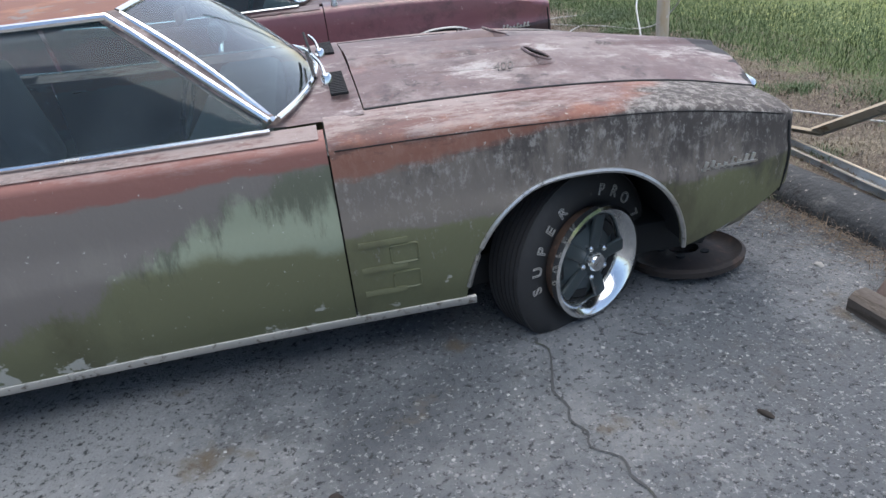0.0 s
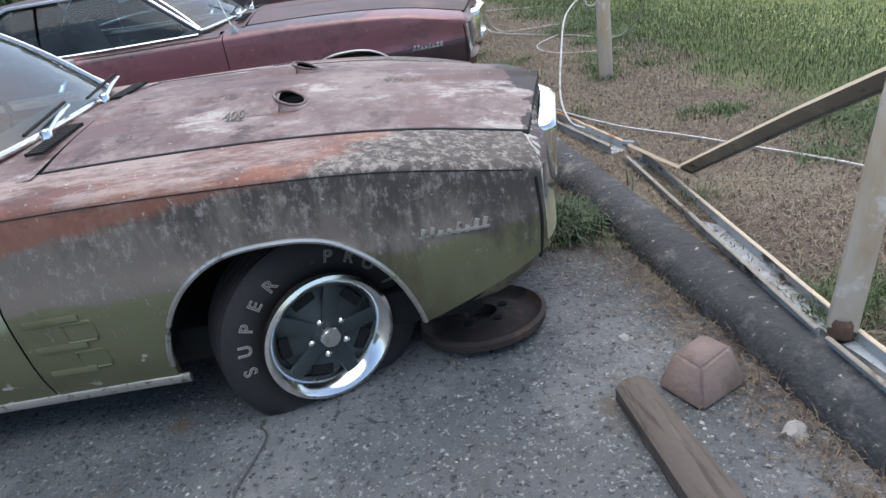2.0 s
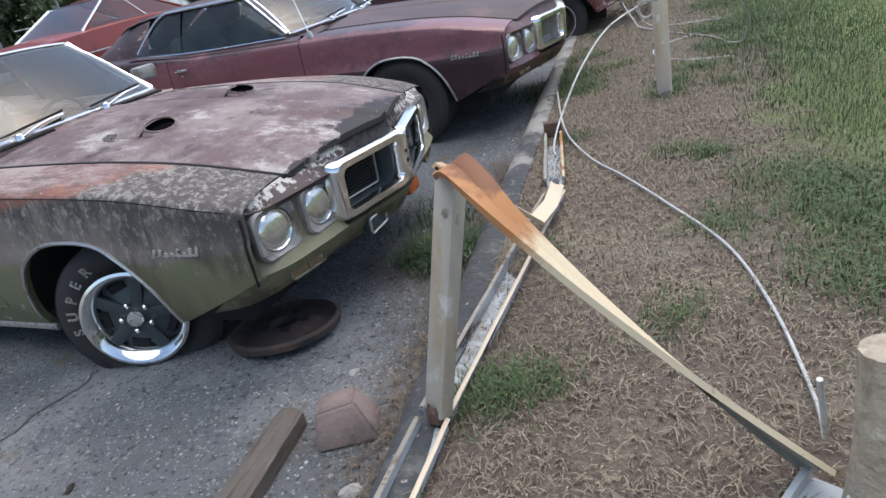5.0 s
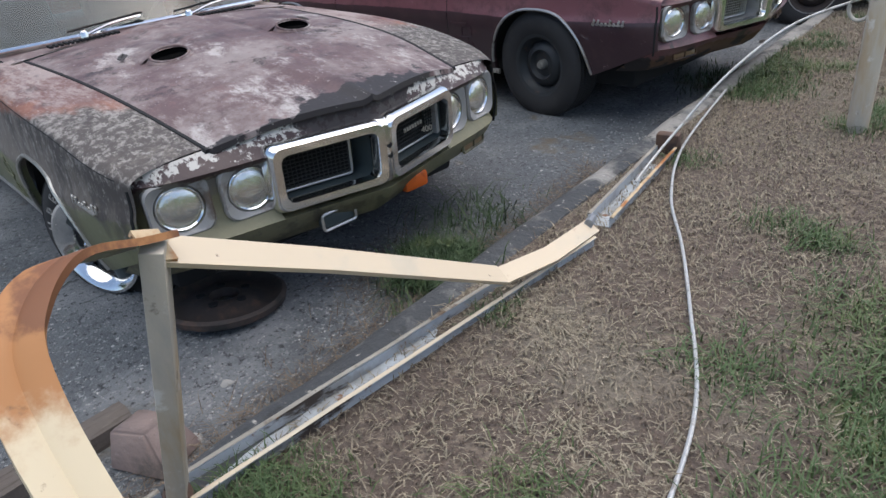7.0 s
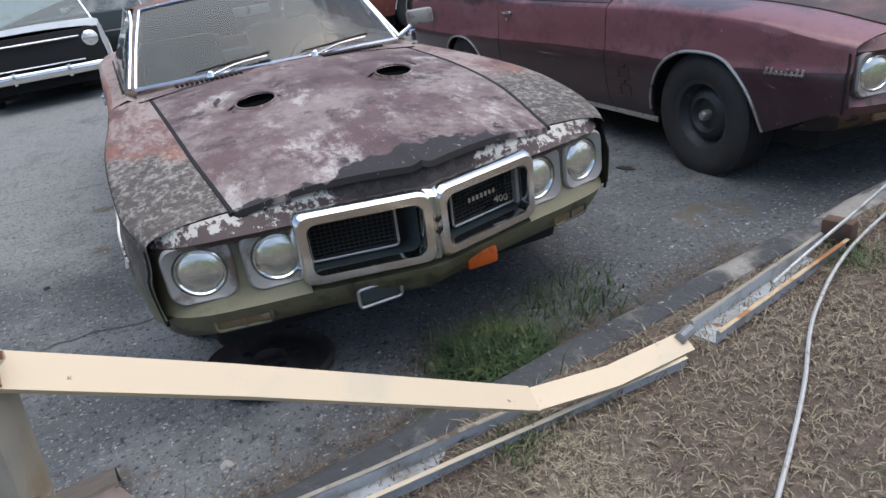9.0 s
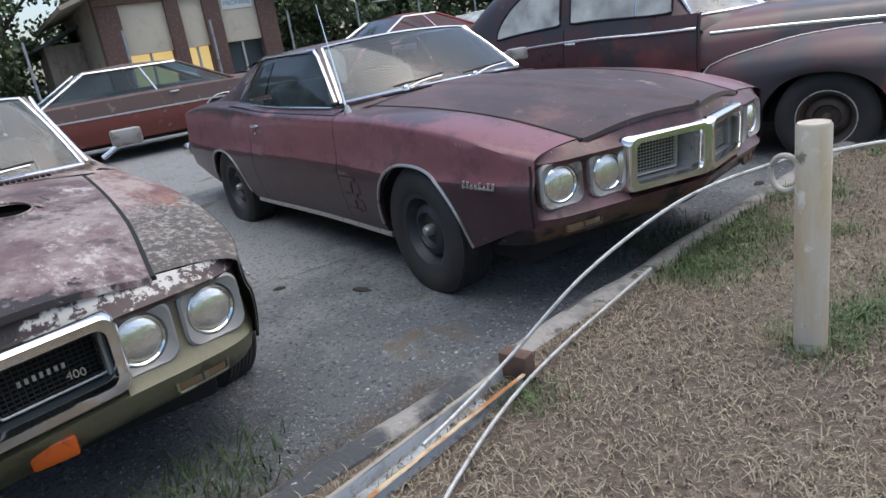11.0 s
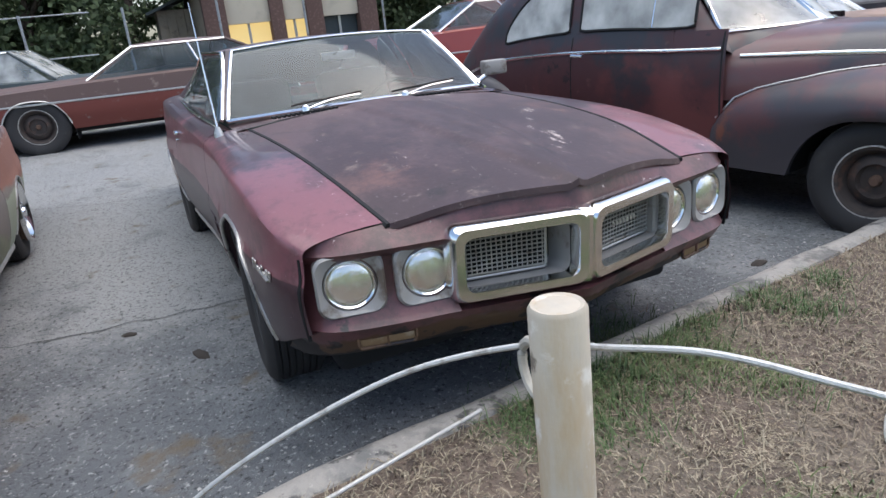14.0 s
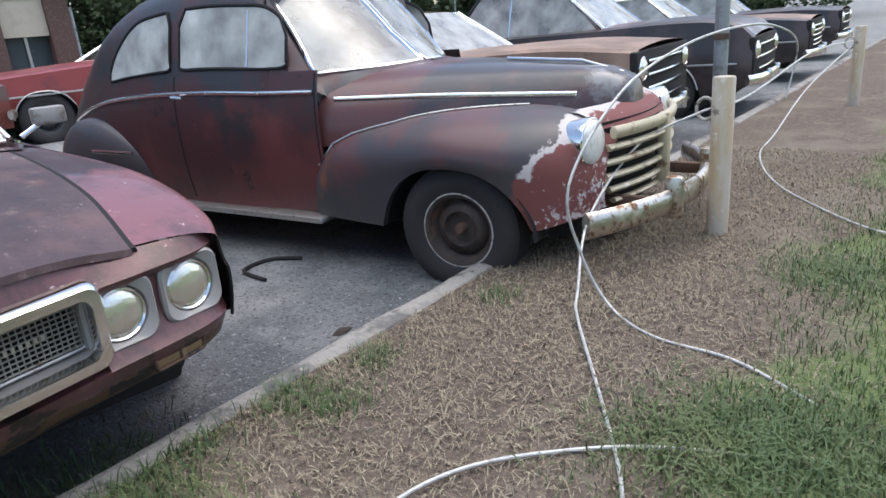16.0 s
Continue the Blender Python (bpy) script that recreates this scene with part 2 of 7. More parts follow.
chrome = material("dulled_chrome", (0.86, 0.86, 0.85), 0.14, 1.0, layers=[
    ((0.33, 0.27, 0.2), 18, 0.62, 0.75, {"rough": 0.6, "amount": 0.7})], bump=[(20, 0.05, 0.002)])
pitted = material("pitted_chrome_with_rust", (0.62, 0.58, 0.52), 0.28, 1.0, layers=[
    ((0.25, 0.15, 0.09), 22, 0.5, 0.62, {"rough": 0.8}), ((0.7, 0.66, 0.55), 9, 0.55, 0.7, {"rough": 0.5})])
rubber = material("old_tyre_rubber", (0.026, 0.025, 0.026), 0.75, layers=[
    ((0.05, 0.047, 0.044), 6, 0.5, 0.8, {"amount": 0.6}), ((0.12, 0.11, 0.10), 30, 0.66, 0.8)], bump=[(80, 0.2, 0.002)])
dark_metal = material("dark_painted_steel", (0.03, 0.033, 0.036), 0.5, layers=[((0.09, 0.06, 0.045), 14, 0.58, 0.72)])
rusty = material("rusty_brown_steel", (0.11, 0.065, 0.045), 0.85, layers=[
    ((0.06, 0.04, 0.035), 9, 0.5, 0.7), ((0.18, 0.11, 0.08), 20, 0.58, 0.7)], bump=[(40, 0.4, 0.004)])
# rubber parts; also stands in for the dark of gaps, holes, recesses and undersides
black_trim = material("black_rubber_and_dark_gaps", (0.018, 0.018, 0.019), 0.8, spec=0.3)
deep_black = material("unlit_black_cavity", (0.006, 0.006, 0.006), 1.0, spec=0.0)
recess_paint = material("grey_teal_recess_paint", (0.045, 0.06, 0.064), 0.5, layers=[((0.12, 0.11, 0.09), 9, 0.6, 0.75)])
recess_silver = material("silver_recess_paint", (0.30, 0.29, 0.28), 0.4, layers=[((0.14, 0.11, 0.09), 9, 0.55, 0.7)])
grille_black = material("black_plastic_grille", (0.015, 0.016, 0.016), 0.45)
grille_silver = material("silver_grille_bars", (0.42, 0.41, 0.38), 0.35, 0.7, layers=[((0.15, 0.11, 0.08), 14, 0.6, 0.72)])
amber = material("amber_lamp_lens", (0.55, 0.10, 0.012), 0.25, layers=[((0.3, 0.05, 0.01), 30, 0.5, 0.7)], coat=0.5)
lamp_reflector = material("sealed_beam_reflector", (0.82, 0.80, 0.74), 0.22, 0.85, layers=[
    ((0.62, 0.44, 0.25), 5, 0.52, 0.7, {"amount": 0.6}), ((0.9, 0.9, 0.88), 40, 0.5, 0.62)], bump=[(55, 0.5, 0.004)])
interior = material("dark_vinyl_interior", (0.03, 0.045, 0.05), 0.7, layers=[((0.06, 0.08, 0.085), 6, 0.5, 0.7)])
car_glass = glass_material("tinted_old_car_glass", (0.42, 0.55, 0.60), (0.28, 0.36, 0.37, 1), 0.06, 0.04, 1.6)
side_glass = glass_material("tinted_side_window_glass", (0.42, 0.55, 0.60), (0.30, 0.36, 0.38, 1), 0.04, 0.08, 1.4)
dusty_glass = glass_material("dusty_car_glass", (0.7, 0.75, 0.74), (0.62, 0.63, 0.61, 1), 0.08, 0.38)
white_cloth = material("white_cloth_curtain", (0.62, 0.61, 0.58), 0.9, layers=[((0.42, 0.41, 0.39), 7, 0.5, 0.7)])
lettering = material("off_white_raised_lettering", (0.42, 0.40, 0.37), 0.7, layers=[((0.08, 0.08, 0.08), 40, 0.5, 0.7)])


# ---- mesh helpers ----
def curve_at(x, pts):
    """A smooth line through points (x, value), x rising."""
    xs, vs = [p[0] for p in pts], [p[1] for p in pts]
    if x <= xs[0]:
        return vs[0]
    if x >= xs[-1]:
        return vs[-1]
    i = max(k for k in range(len(xs) - 1) if xs[k] <= x)
    h = xs[i + 1] - xs[i]
    u = (x - xs[i]) / h
    sl = lambda k: (vs[min(k + 1, len(vs) - 1)] - vs[max(k - 1, 0)]) / (xs[min(k + 1, len(xs) - 1)] - xs[max(k - 1, 0)])
    a, b = sl(i) * h, sl(i + 1) * h
    return ((2 * u ** 3 - 3 * u ** 2 + 1) * vs[i] + (u ** 3 - 2 * u ** 2 + u) * a
            + (-2 * u ** 3 + 3 * u ** 2) * vs[i + 1] + (u ** 3 - u ** 2) * b)


def link_mesh(name, bm, mat, parent=None, label="", smooth=True, angle=38):
    bmesh.ops.recalc_face_normals(bm, faces=bm.faces)
    if smooth:
        for f in bm.faces:
            f.smooth = True
        for e in bm.edges:
            if len(e.link_faces) == 2 and e.calc_face_angle(0) > radians(angle):
                e.smooth = False
    me = bpy.data.meshes.new(name)
    bm.to_mesh(me)
    bm.free()
    for m in (mat if isinstance(mat, (list, tuple)) else [mat]):
        me.materials.append(m)
    ob = new(name, me)
    if parent:
        ob.parent = parent
    if label:
        ob["label"] = label
    return ob


def part(name, bm, mat, parent, label=""):
    return link_mesh(name, bm, mat, parent, label)


def thing(name, m, label, category, group="", kind=""):
    ob = new(name)
    ob.matrix_world = m
    return tagged(ob, label, category, group, kind)


def add_grid(bm, rows, closed_u=False, closed_v=False, mi=0):
    vs = [[bm.verts.new(p) for p in r] for r in rows]
    nr, nc = len(vs), len(vs[0])
    for i in range(nr if closed_u else nr - 1):
        for j in range(nc if closed_v else nc - 1):
            a, b = vs[i], vs[(i + 1) % nr]
            q = [a[j], a[(j + 1) % nc], b[(j + 1) % nc], b[j]]
            if len({tuple(v.co) for v in q}) > 2:
                try:
                    f = bm.faces.new(q)
                    f.material_index = mi
                except ValueError:
                    pass
    return vs


def sheet(rows, thick=0.0, **kw):
    bm = bmesh.new()
    add_grid(bm, rows, **kw)
    bmesh.ops.remove_doubles(bm, verts=bm.verts, dist=0.0004)
    if thick:
        bmesh.ops.recalc_face_normals(bm, faces=bm.faces)
        bmesh.ops.solidify(bm, geom=list(bm.faces), thickness=thick)
    return bm


def add_box(bm, lo, hi, bevel=0.0, m=None):
    r = bmesh.ops.create_cube(bm, size=1.0)
    vs = r["verts"]
    for v in vs:
        v.co = Vector([lo[k] + (v.co[k] + 0.5) * (hi[k] - lo[k]) for k in range(3)])
    if bevel:
        es = list({e for v in vs for e in v.link_edges})
        g = bmesh.ops.bevel(bm, geom=es, offset=bevel, segments=2, affect="EDGES", profile=0.5)
        vs = list({v for f in g["faces"] for v in f.verts} | {v for v in vs if v.is_valid})
    if m is not None:
        bmesh.ops.transform(bm, matrix=m, verts=vs)
    return vs


def box(lo, hi, bevel=0.0, m=None):
    bm = bmesh.new()
    add_box(bm, lo, hi, bevel, m)
    return bm


def add_tube(bm, path, r, seg=8, closed=False, flat=None):
    """A tube along a path; flat=(width, height) gives an oblong section that stays upright."""
    pts = [Vector(p) for p in path]
    n = len(pts)
    rows = []
    for i, p in enumerate(pts):
        a = pts[(i - 1) % n] if (closed or i) else p
        b = pts[(i + 1) % n] if (closed or i < n - 1) else p
        d = (b - a).normalized()
        up = Vector((0, 0, 1)) if abs(d.z) < 0.9 else Vector((1, 0, 0))
        s = d.cross(up).normalized()
        u = s.cross(d)
        rr = r[i] if isinstance(r, (list, tuple)) else r
        w, h = flat or (rr, rr)
        rows.append([p + s * math.cos(2 * math.pi * k / seg) * w + u * math.sin(2 * math.pi * k / seg) * h for k in range(seg)])
    vs = add_grid(bm, rows, closed_u=closed, closed_v=True)
    if not closed:
        for end in (vs[0], vs[-1]):
            try:
                bm.faces.new(end)
            except ValueError:
                pass


def tube(path, r, seg=8, closed=False, flat=None):
    bm = bmesh.new()
    add_tube(bm, path, r, seg, closed, flat)
    return bm


def add_lathe(bm, prof, seg=32, m=None, mi=0):
    """Turns (radius, y) points about the y axis."""
    rows = [[(r * math.cos(2 * math.pi * k / seg), y, r * math.sin(2 * math.pi * k / seg)) for k in range(seg)] for r, y in prof]
    if m is not None:
        rows = [[m @ Vector(p) for p in row] for row in rows]
    add_grid(bm, rows, closed_v=True, mi=mi)


def lathe(prof, seg=32, m=None):
    bm = bmesh.new()
    add_lathe(bm, prof, seg, m)
    bmesh.ops.remove_doubles(bm, verts=bm.verts, dist=0.0002)
    return bm


def smooth_path(pts, n=8):
    """A Catmull-Rom line through points."""
    p = [Vector(q) for q in pts]
    out = []
    for i in range(len(p) - 1):
        a, b, c, d = p[max(i - 1, 0)], p[i], p[i + 1], p[min(i + 2, len(p) - 1)]
        for k in range(n):
            u = k / n
            out.append(0.5 * ((2 * b) + (c - a) * u + (2 * a - 5 * b + 4 * c - d) * u * u + (3 * b - a - 3 * c + d) * u ** 3))
    out.append(p[-1])
    return out


def rounded_rect(w, h, r, n=5):
    """Points of a rounded rectangle in the plane, centred, counter-clockwise."""
    out = []
    for cx, cy, a0 in ((w - r, h - r, 0), (-w + r, h - r, 90), (-w + r, -h + r, 180), (w - r, -h + r, 270)):
        for k in range(n + 1):
            a = radians(a0 + 90 * k / n)
            out.append((cx + r * math.cos(a), cy + r * math.sin(a)))
    return out


# ---- the two-door pony cars; x forward from the front axle, y to the left, z up ----
FB_W = [(-4.33, 0.72), (-3.95, 0.84), (-2.75, 0.93), (-2.2, 0.925), (-1.4, 0.90), (-0.6, 0.905), (0.0, 0.925), (0.45, 0.91), (0.65, 0.885), (0.78, 0.835), (0.9, 0.78)]
FB_ZS = [(-4.33, 0.85), (-3.3, 0.94), (-2.5, 0.945), (-1.9, 0.90), (-1.0, 0.885), (-0.3, 0.88), (0.2, 0.855), (0.55, 0.80), (0.8, 0.735), (0.9, 0.70)]
FB_IN = [(0.14, -0.12), (0.24, -0.07), (0.34, -0.03), (0.5, -0.004), (0.6, 0.0), (0.64, -0.012), (0.78, -0.022), (1.0, -0.05)]


def fb_side_y(x, z):
    return curve_at(x, FB_W) + curve_at(z, FB_IN)


def fb_low(x):
    """The lower edge of the side: sill, wheel arches and the front corner."""
    z = 0.24
    if x > 0.3:
        z = 0.30 + 0.17 * min(1, max(0, (x - 0.36)) / 0.40)
    if x < -3.0:
        z = 0.24 + 0.14 * min(1, (-3.0 - x) / 0.8)
    for c, rx, top in ((-0.05, 0.405, 0.665), (-2.797, 0.41, 0.60)):
        if abs(x - c) < rx:
            u = abs(x - c) / rx
            z = max(z, 0.2 + (top - 0.2) * (1 - u ** 2.6) ** 0.5)
    return z


def fb_columns(x0, x1):
    xs = set(np.linspace(x0, x1, max(2, int(abs(x1 - x0) / 0.05) + 1)))
    for c, r in ((-0.05, 0.405), (-2.797, 0.41)):
        for k in range(41):
            x = c + r * math.cos(math.pi * k / 40)
            if min(x0, x1) < x < max(x0, x1):
                xs.add(x)
    return sorted(xs)


def fb_hood_edge(x):
    return curve_at(x, [(-1.05, 0.675), (0.3, 0.615), (0.8, 0.56)])


FB_ZH = [(-1.05, 0.915), (-0.5, 0.908), (0.0, 0.885), (0.4, 0.84), (0.8, 0.752)]
FB_ZC = [(-1.05, 0.955), (-0.5, 0.95), (0.0, 0.925), (0.4, 0.885), (0.75, 0.838), (0.97, 0.795)]


def fb_front(y):
    """How far forward the nose reaches at y."""
    return curve_at(abs(y), [(0, 0.985), (0.2, 0.93), (0.4, 0.885), (0.6, 0.845), (0.75, 0.80), (0.83, 0.73), (0.87, 0.62)])


def fb_hood_z(x, y):
    yh = fb_hood_edge(min(x, 0.8))
    u = min(1.0, abs(y) / yh)
    z = curve_at(x, FB_ZH) + (curve_at(x, FB_ZC) - curve_at(x, FB_ZH)) * (1 - u ** 2.2)
    w = curve_at(x, [(-1.05, 0.20), (0.4, 0.11), (0.95, 0.015)])
    s = min(1.0, max(0.0, (w - abs(y)) / 0.03 + 0.5))
    z += 0.012 * s * s * (3 - 2 * s)
    s2 = max(0.0, 1 - abs(y) / 0.012)
    return z + 0.004 * s2


def side_panel(x0, x1, s, top_in=0.0, grow=0.003):
    """Skin from the lower edge to the shoulder between two stations, rolled over the top by top_in."""
    rows = []
    for x in fb_columns(x0 + grow, x1 - grow):
        lo, hi = fb_low(x), curve_at(x, FB_ZS)
        col = [(x, s * (fb_side_y(x, lo) - 0.03), lo + 0.004)]
        for k in range(15):
            z = lo + (hi - 0.03 - lo) * k / 14
            col.append((x, s * fb_side_y(x, z), z))
        y0 = fb_side_y(x, hi - 0.03)
        inner = top_in(x) if top_in else (y0 - 0.10, hi + 0.012)
        for k in range(1, 7):
            u = k / 6
            yy = y0 + (inner[0] - y0) * (1 - math.cos(u * math.pi / 2)) ** 1.0
            zz = (hi - 0.03) + (inner[1] - hi + 0.03) * math.sin(u * math.pi / 2)
            col.append((x, s * yy, zz))
        rows.append(col)
    return sheet(rows, 0.0)


def wheel_set(root, name, x, y, r, style, steer, s, flat, lift=0.0, words=()):
    """One wheel: tyre, rim and what sits on the rim. s: -1 is the car's right."""
    m = Matrix.Translation((x, y, lift)) @ Matrix.Rotation(radians(steer), 4, "Z")
    w = 0.088 if style == "rally" else 0.105
    rim = 0.203 if style == "rally" else r * 0.56

    def squash(bm):
        for v in bm.verts:
            if v.co.z < flat:
                d = flat - v.co.z
                v.co.z = flat - d * 0.02
                v.co.y += (0.35 * d) * (1 if v.co.y > 0 else -1)
    m0 = Matrix.Translation((0, 0, r - 0.0))
    bm = bmesh.new()
    prof = [(rim - 0.01, -w * 0.8), (rim + 0.02, -w * 0.98), (r * 0.80, -w * 1.1), (r * 0.93, -w * 1.0), (r * 0.985, -w * 0.82)]
    for k in range(7):
        yy = -w * 0.75 + w * 1.5 * k / 6
        prof += [(r, yy - 0.008), (r, yy + 0.008), (r - 0.008, yy + 0.011), (r - 0.008, yy + 0.013)]
    prof += [(r * 0.985, w * 0.82), (r * 0.93, w), (r * 0.80, w * 1.1), (rim + 0.02, w * 0.98), (rim - 0.01, w * 0.8)]
    add_lathe(bm, prof, 56, m0)
    squash(bm)
    drop = flat
    for v in bm.verts:
        v.co.z -= drop
    wheel = link_mesh("wheel", bm, rubber, root)
    wheel.name = "wheel"
    wheel.matrix_local = m
    wheel.data.name = "tyre"
    c = Matrix.Translation((0, 0, r - drop))
    o = s * (0.132 if style == "rally" else w * 0.85)
    for word, a0, a1 in words:
        for k, ch in enumerate(word):
            a = radians(a0 + (a1 - a0) * k / max(1, len(word) - 1))
            tx = bpy.data.curves.new("tyre_letter", "FONT")
            tx.body = ch
            tx.align_x = "CENTER"
            tx.size, tx.fill_mode, tx.bevel_depth, tx.bevel_resolution = 0.058, "NONE", 0.0016, 0
            lt = new("tyre_letter", tx)
            lt.data.materials.append(lettering)
            lt.parent = wheel
            lt.matrix_local = c @ Matrix.Rotation(a, 4, "Y") @ Matrix.Translation((0, -w * 1.1 - 0.001, 0.243)) @ Matrix.Rotation(radians(90), 4, "X")
    if style == "rally":
        part("trim_ring", lathe([(rim + 0.012, o - s * 0.012), (rim + 0.012, o + s * 0.012), (rim, o + s * 0.016), (rim - 0.02, o + s * 0.004), (rim - 0.045, o - s * 0.045), (rim - 0.05, o - s * 0.06)], 56, c), chrome, wheel, "polished trim ring")
        bm = bmesh.new()
        add_lathe(bm, [(rim - 0.046, o - s * 0.066), (rim - 0.05, o - s * 0.054), (rim * 0.62, o - s * 0.048), (rim * 0.50, o - s * 0.036), (0.05, o - s * 0.022), (0.0, o - s * 0.02)], 40, c)
        part("rim", bm, rally_grey, wheel, "dark grey five-spoke rim")
        part("rim_barrel", lathe([(rim + 0.004, o - s * 0.01), (rim + 0.002, o - s * 0.03), (rim - 0.012, o - s * 0.036), (rim - 0.012, o - s * 0.10)], 48, c), rusty, wheel, "rusty bare rim barrel, slipped out of the tyre")
        for k in range(5):
            a = 2 * math.pi * k / 5 + 0.3
            rot = c @ Matrix.Rotation(a, 4, "Y")
            bm = bmesh.new()
            add_box(bm, (-0.026, min(0, s * 0.02) + o - s * 0.04, 0.04), (0.026, max(0, s * 0.02) + o - s * 0.04, rim * 0.88), 0.008, rot)
            part("spoke", bm, rally_grey, wheel)
            bm = bmesh.new()
            rot2 = c @ Matrix.Rotation(a + math.pi / 5, 4, "Y")
            add_box(bm, (-0.038, o - 0.004 - s * 0.046, rim * 0.60), (0.038, o + 0.004 - s * 0.046, rim * 0.76), 0.0035, rot2)
            part("vent_slot", bm, black_trim, wheel)
            part("lug_nut", lathe([(0.011, o - s * 0.03), (0.011, o - s * 0.005), (0.004, o + s * 0.002), (0, o + s * 0.002)], 8, rot2 @ Matrix.Translation((0, 0, 0.062))), chrome, wheel)
        part("centre_cap", lathe([(0.036, o - s * 0.03), (0.036, o + s * 0.005), (0.03, o + s * 0.014), (0.0, o + s * 0.016)], 24, c), chrome, wheel, "chrome centre cap")
    else:
        part("rim", lathe([(rim + 0.01, o - s * 0.01), (rim + 0.01, o + s * 0.008), (rim - 0.012, o), (rim - 0.03, o - s * 0.05), (rim * 0.78, o - s * 0.06), (rim * 0.7, o - s * 0.035), (rim * 0.5, o - s * 0.02), (rim * 0.42, o - s * 0.05), (0.03, o - s * 0.05)], 44, c), dark_metal if style == "steel" else old_rim, wheel)
        if style != "steel":
            part("trim_ring", lathe([(rim + 0.016, o - s * 0.008), (rim + 0.016, o + s * 0.008), (rim + 0.004, o + s * 0.010)], 44, c), lettering, wheel, "worn pale ring on the rim")
        for k in range(8):
            a = 2 * math.pi * k / 8
            part("rim_hole", lathe([(0.0, o - s * 0.038), (0.016, o - s * 0.038), (0.016, o - s * 0.05)], 8, c @ Matrix.Rotation(a, 4, "Y") @ Matrix.Translation((0, 0, rim * 0.62))), black_trim, wheel)
        part("centre_cap", lathe([(0.03, o - s * 0.06), (0.03, o - s * 0.02), (0.02, o), (0, o)], 16, c), grille_silver if style == "steel" else rusty, wheel, "small bare hub cap")
    return wheel


old_rim = material("brown_black_old_rim", (0.05, 0.038, 0.033), 0.7, layers=[((0.11, 0.062, 0.045), 9, 0.52, 0.68), ((0.025, 0.02, 0.02), 5, 0.55, 0.7)])
rally_grey = material("dark_grey_rim_paint", (0.045, 0.058, 0.062), 0.42, layers=[((0.10, 0.09, 0.08), 16, 0.58, 0.72)])


def headlamp(root, x, y, z, yaw, bezel_mat):
    m = Matrix.Translation((x, y, z)) @ Matrix.Rotation(radians(yaw), 4, "Z") @ Matrix.Rotation(radians(-90), 4, "Z")
    rows = []
    rr = rounded_rect(0.104, 0.098, 0.045, 6)
    n = len(rr)
    circ = lambda r: [(r * math.cos(2 * math.pi * k / n - math.pi / n * 0 + 0.12), r * math.sin(2 * math.pi * k / n + 0.12)) for k in range(n)]
    for pts, d in ((rr, -0.05), (rr, 0.012), ([(a * 0.93, b * 0.93) for a, b in rr], 0.02), (circ(0.083), 0.008), (circ(0.079), -0.03)):
        rows.append([m @ Vector((a, d, b)) for a, b in pts])
    bez = part("headlamp_bezel", sheet(rows, closed_v=True), bezel_mat, root)
    part("retaining_ring", lathe([(0.079, -0.03), (0.079, 0.004), (0.074, 0.009), (0.069, 0.004), (0.069, -0.01)], 36, m), chrome, bez, "thin chrome retaining ring")
    part("lens", lathe([(0.071, -0.004)] + [(0.07 * math.cos(a), -0.004 + 0.022 * math.sin(a)) for a in [math.pi / 2 * k / 7 for k in range(8)]], 36, m), lamp_reflector, bez, "clear round headlamp lens")
    return bez


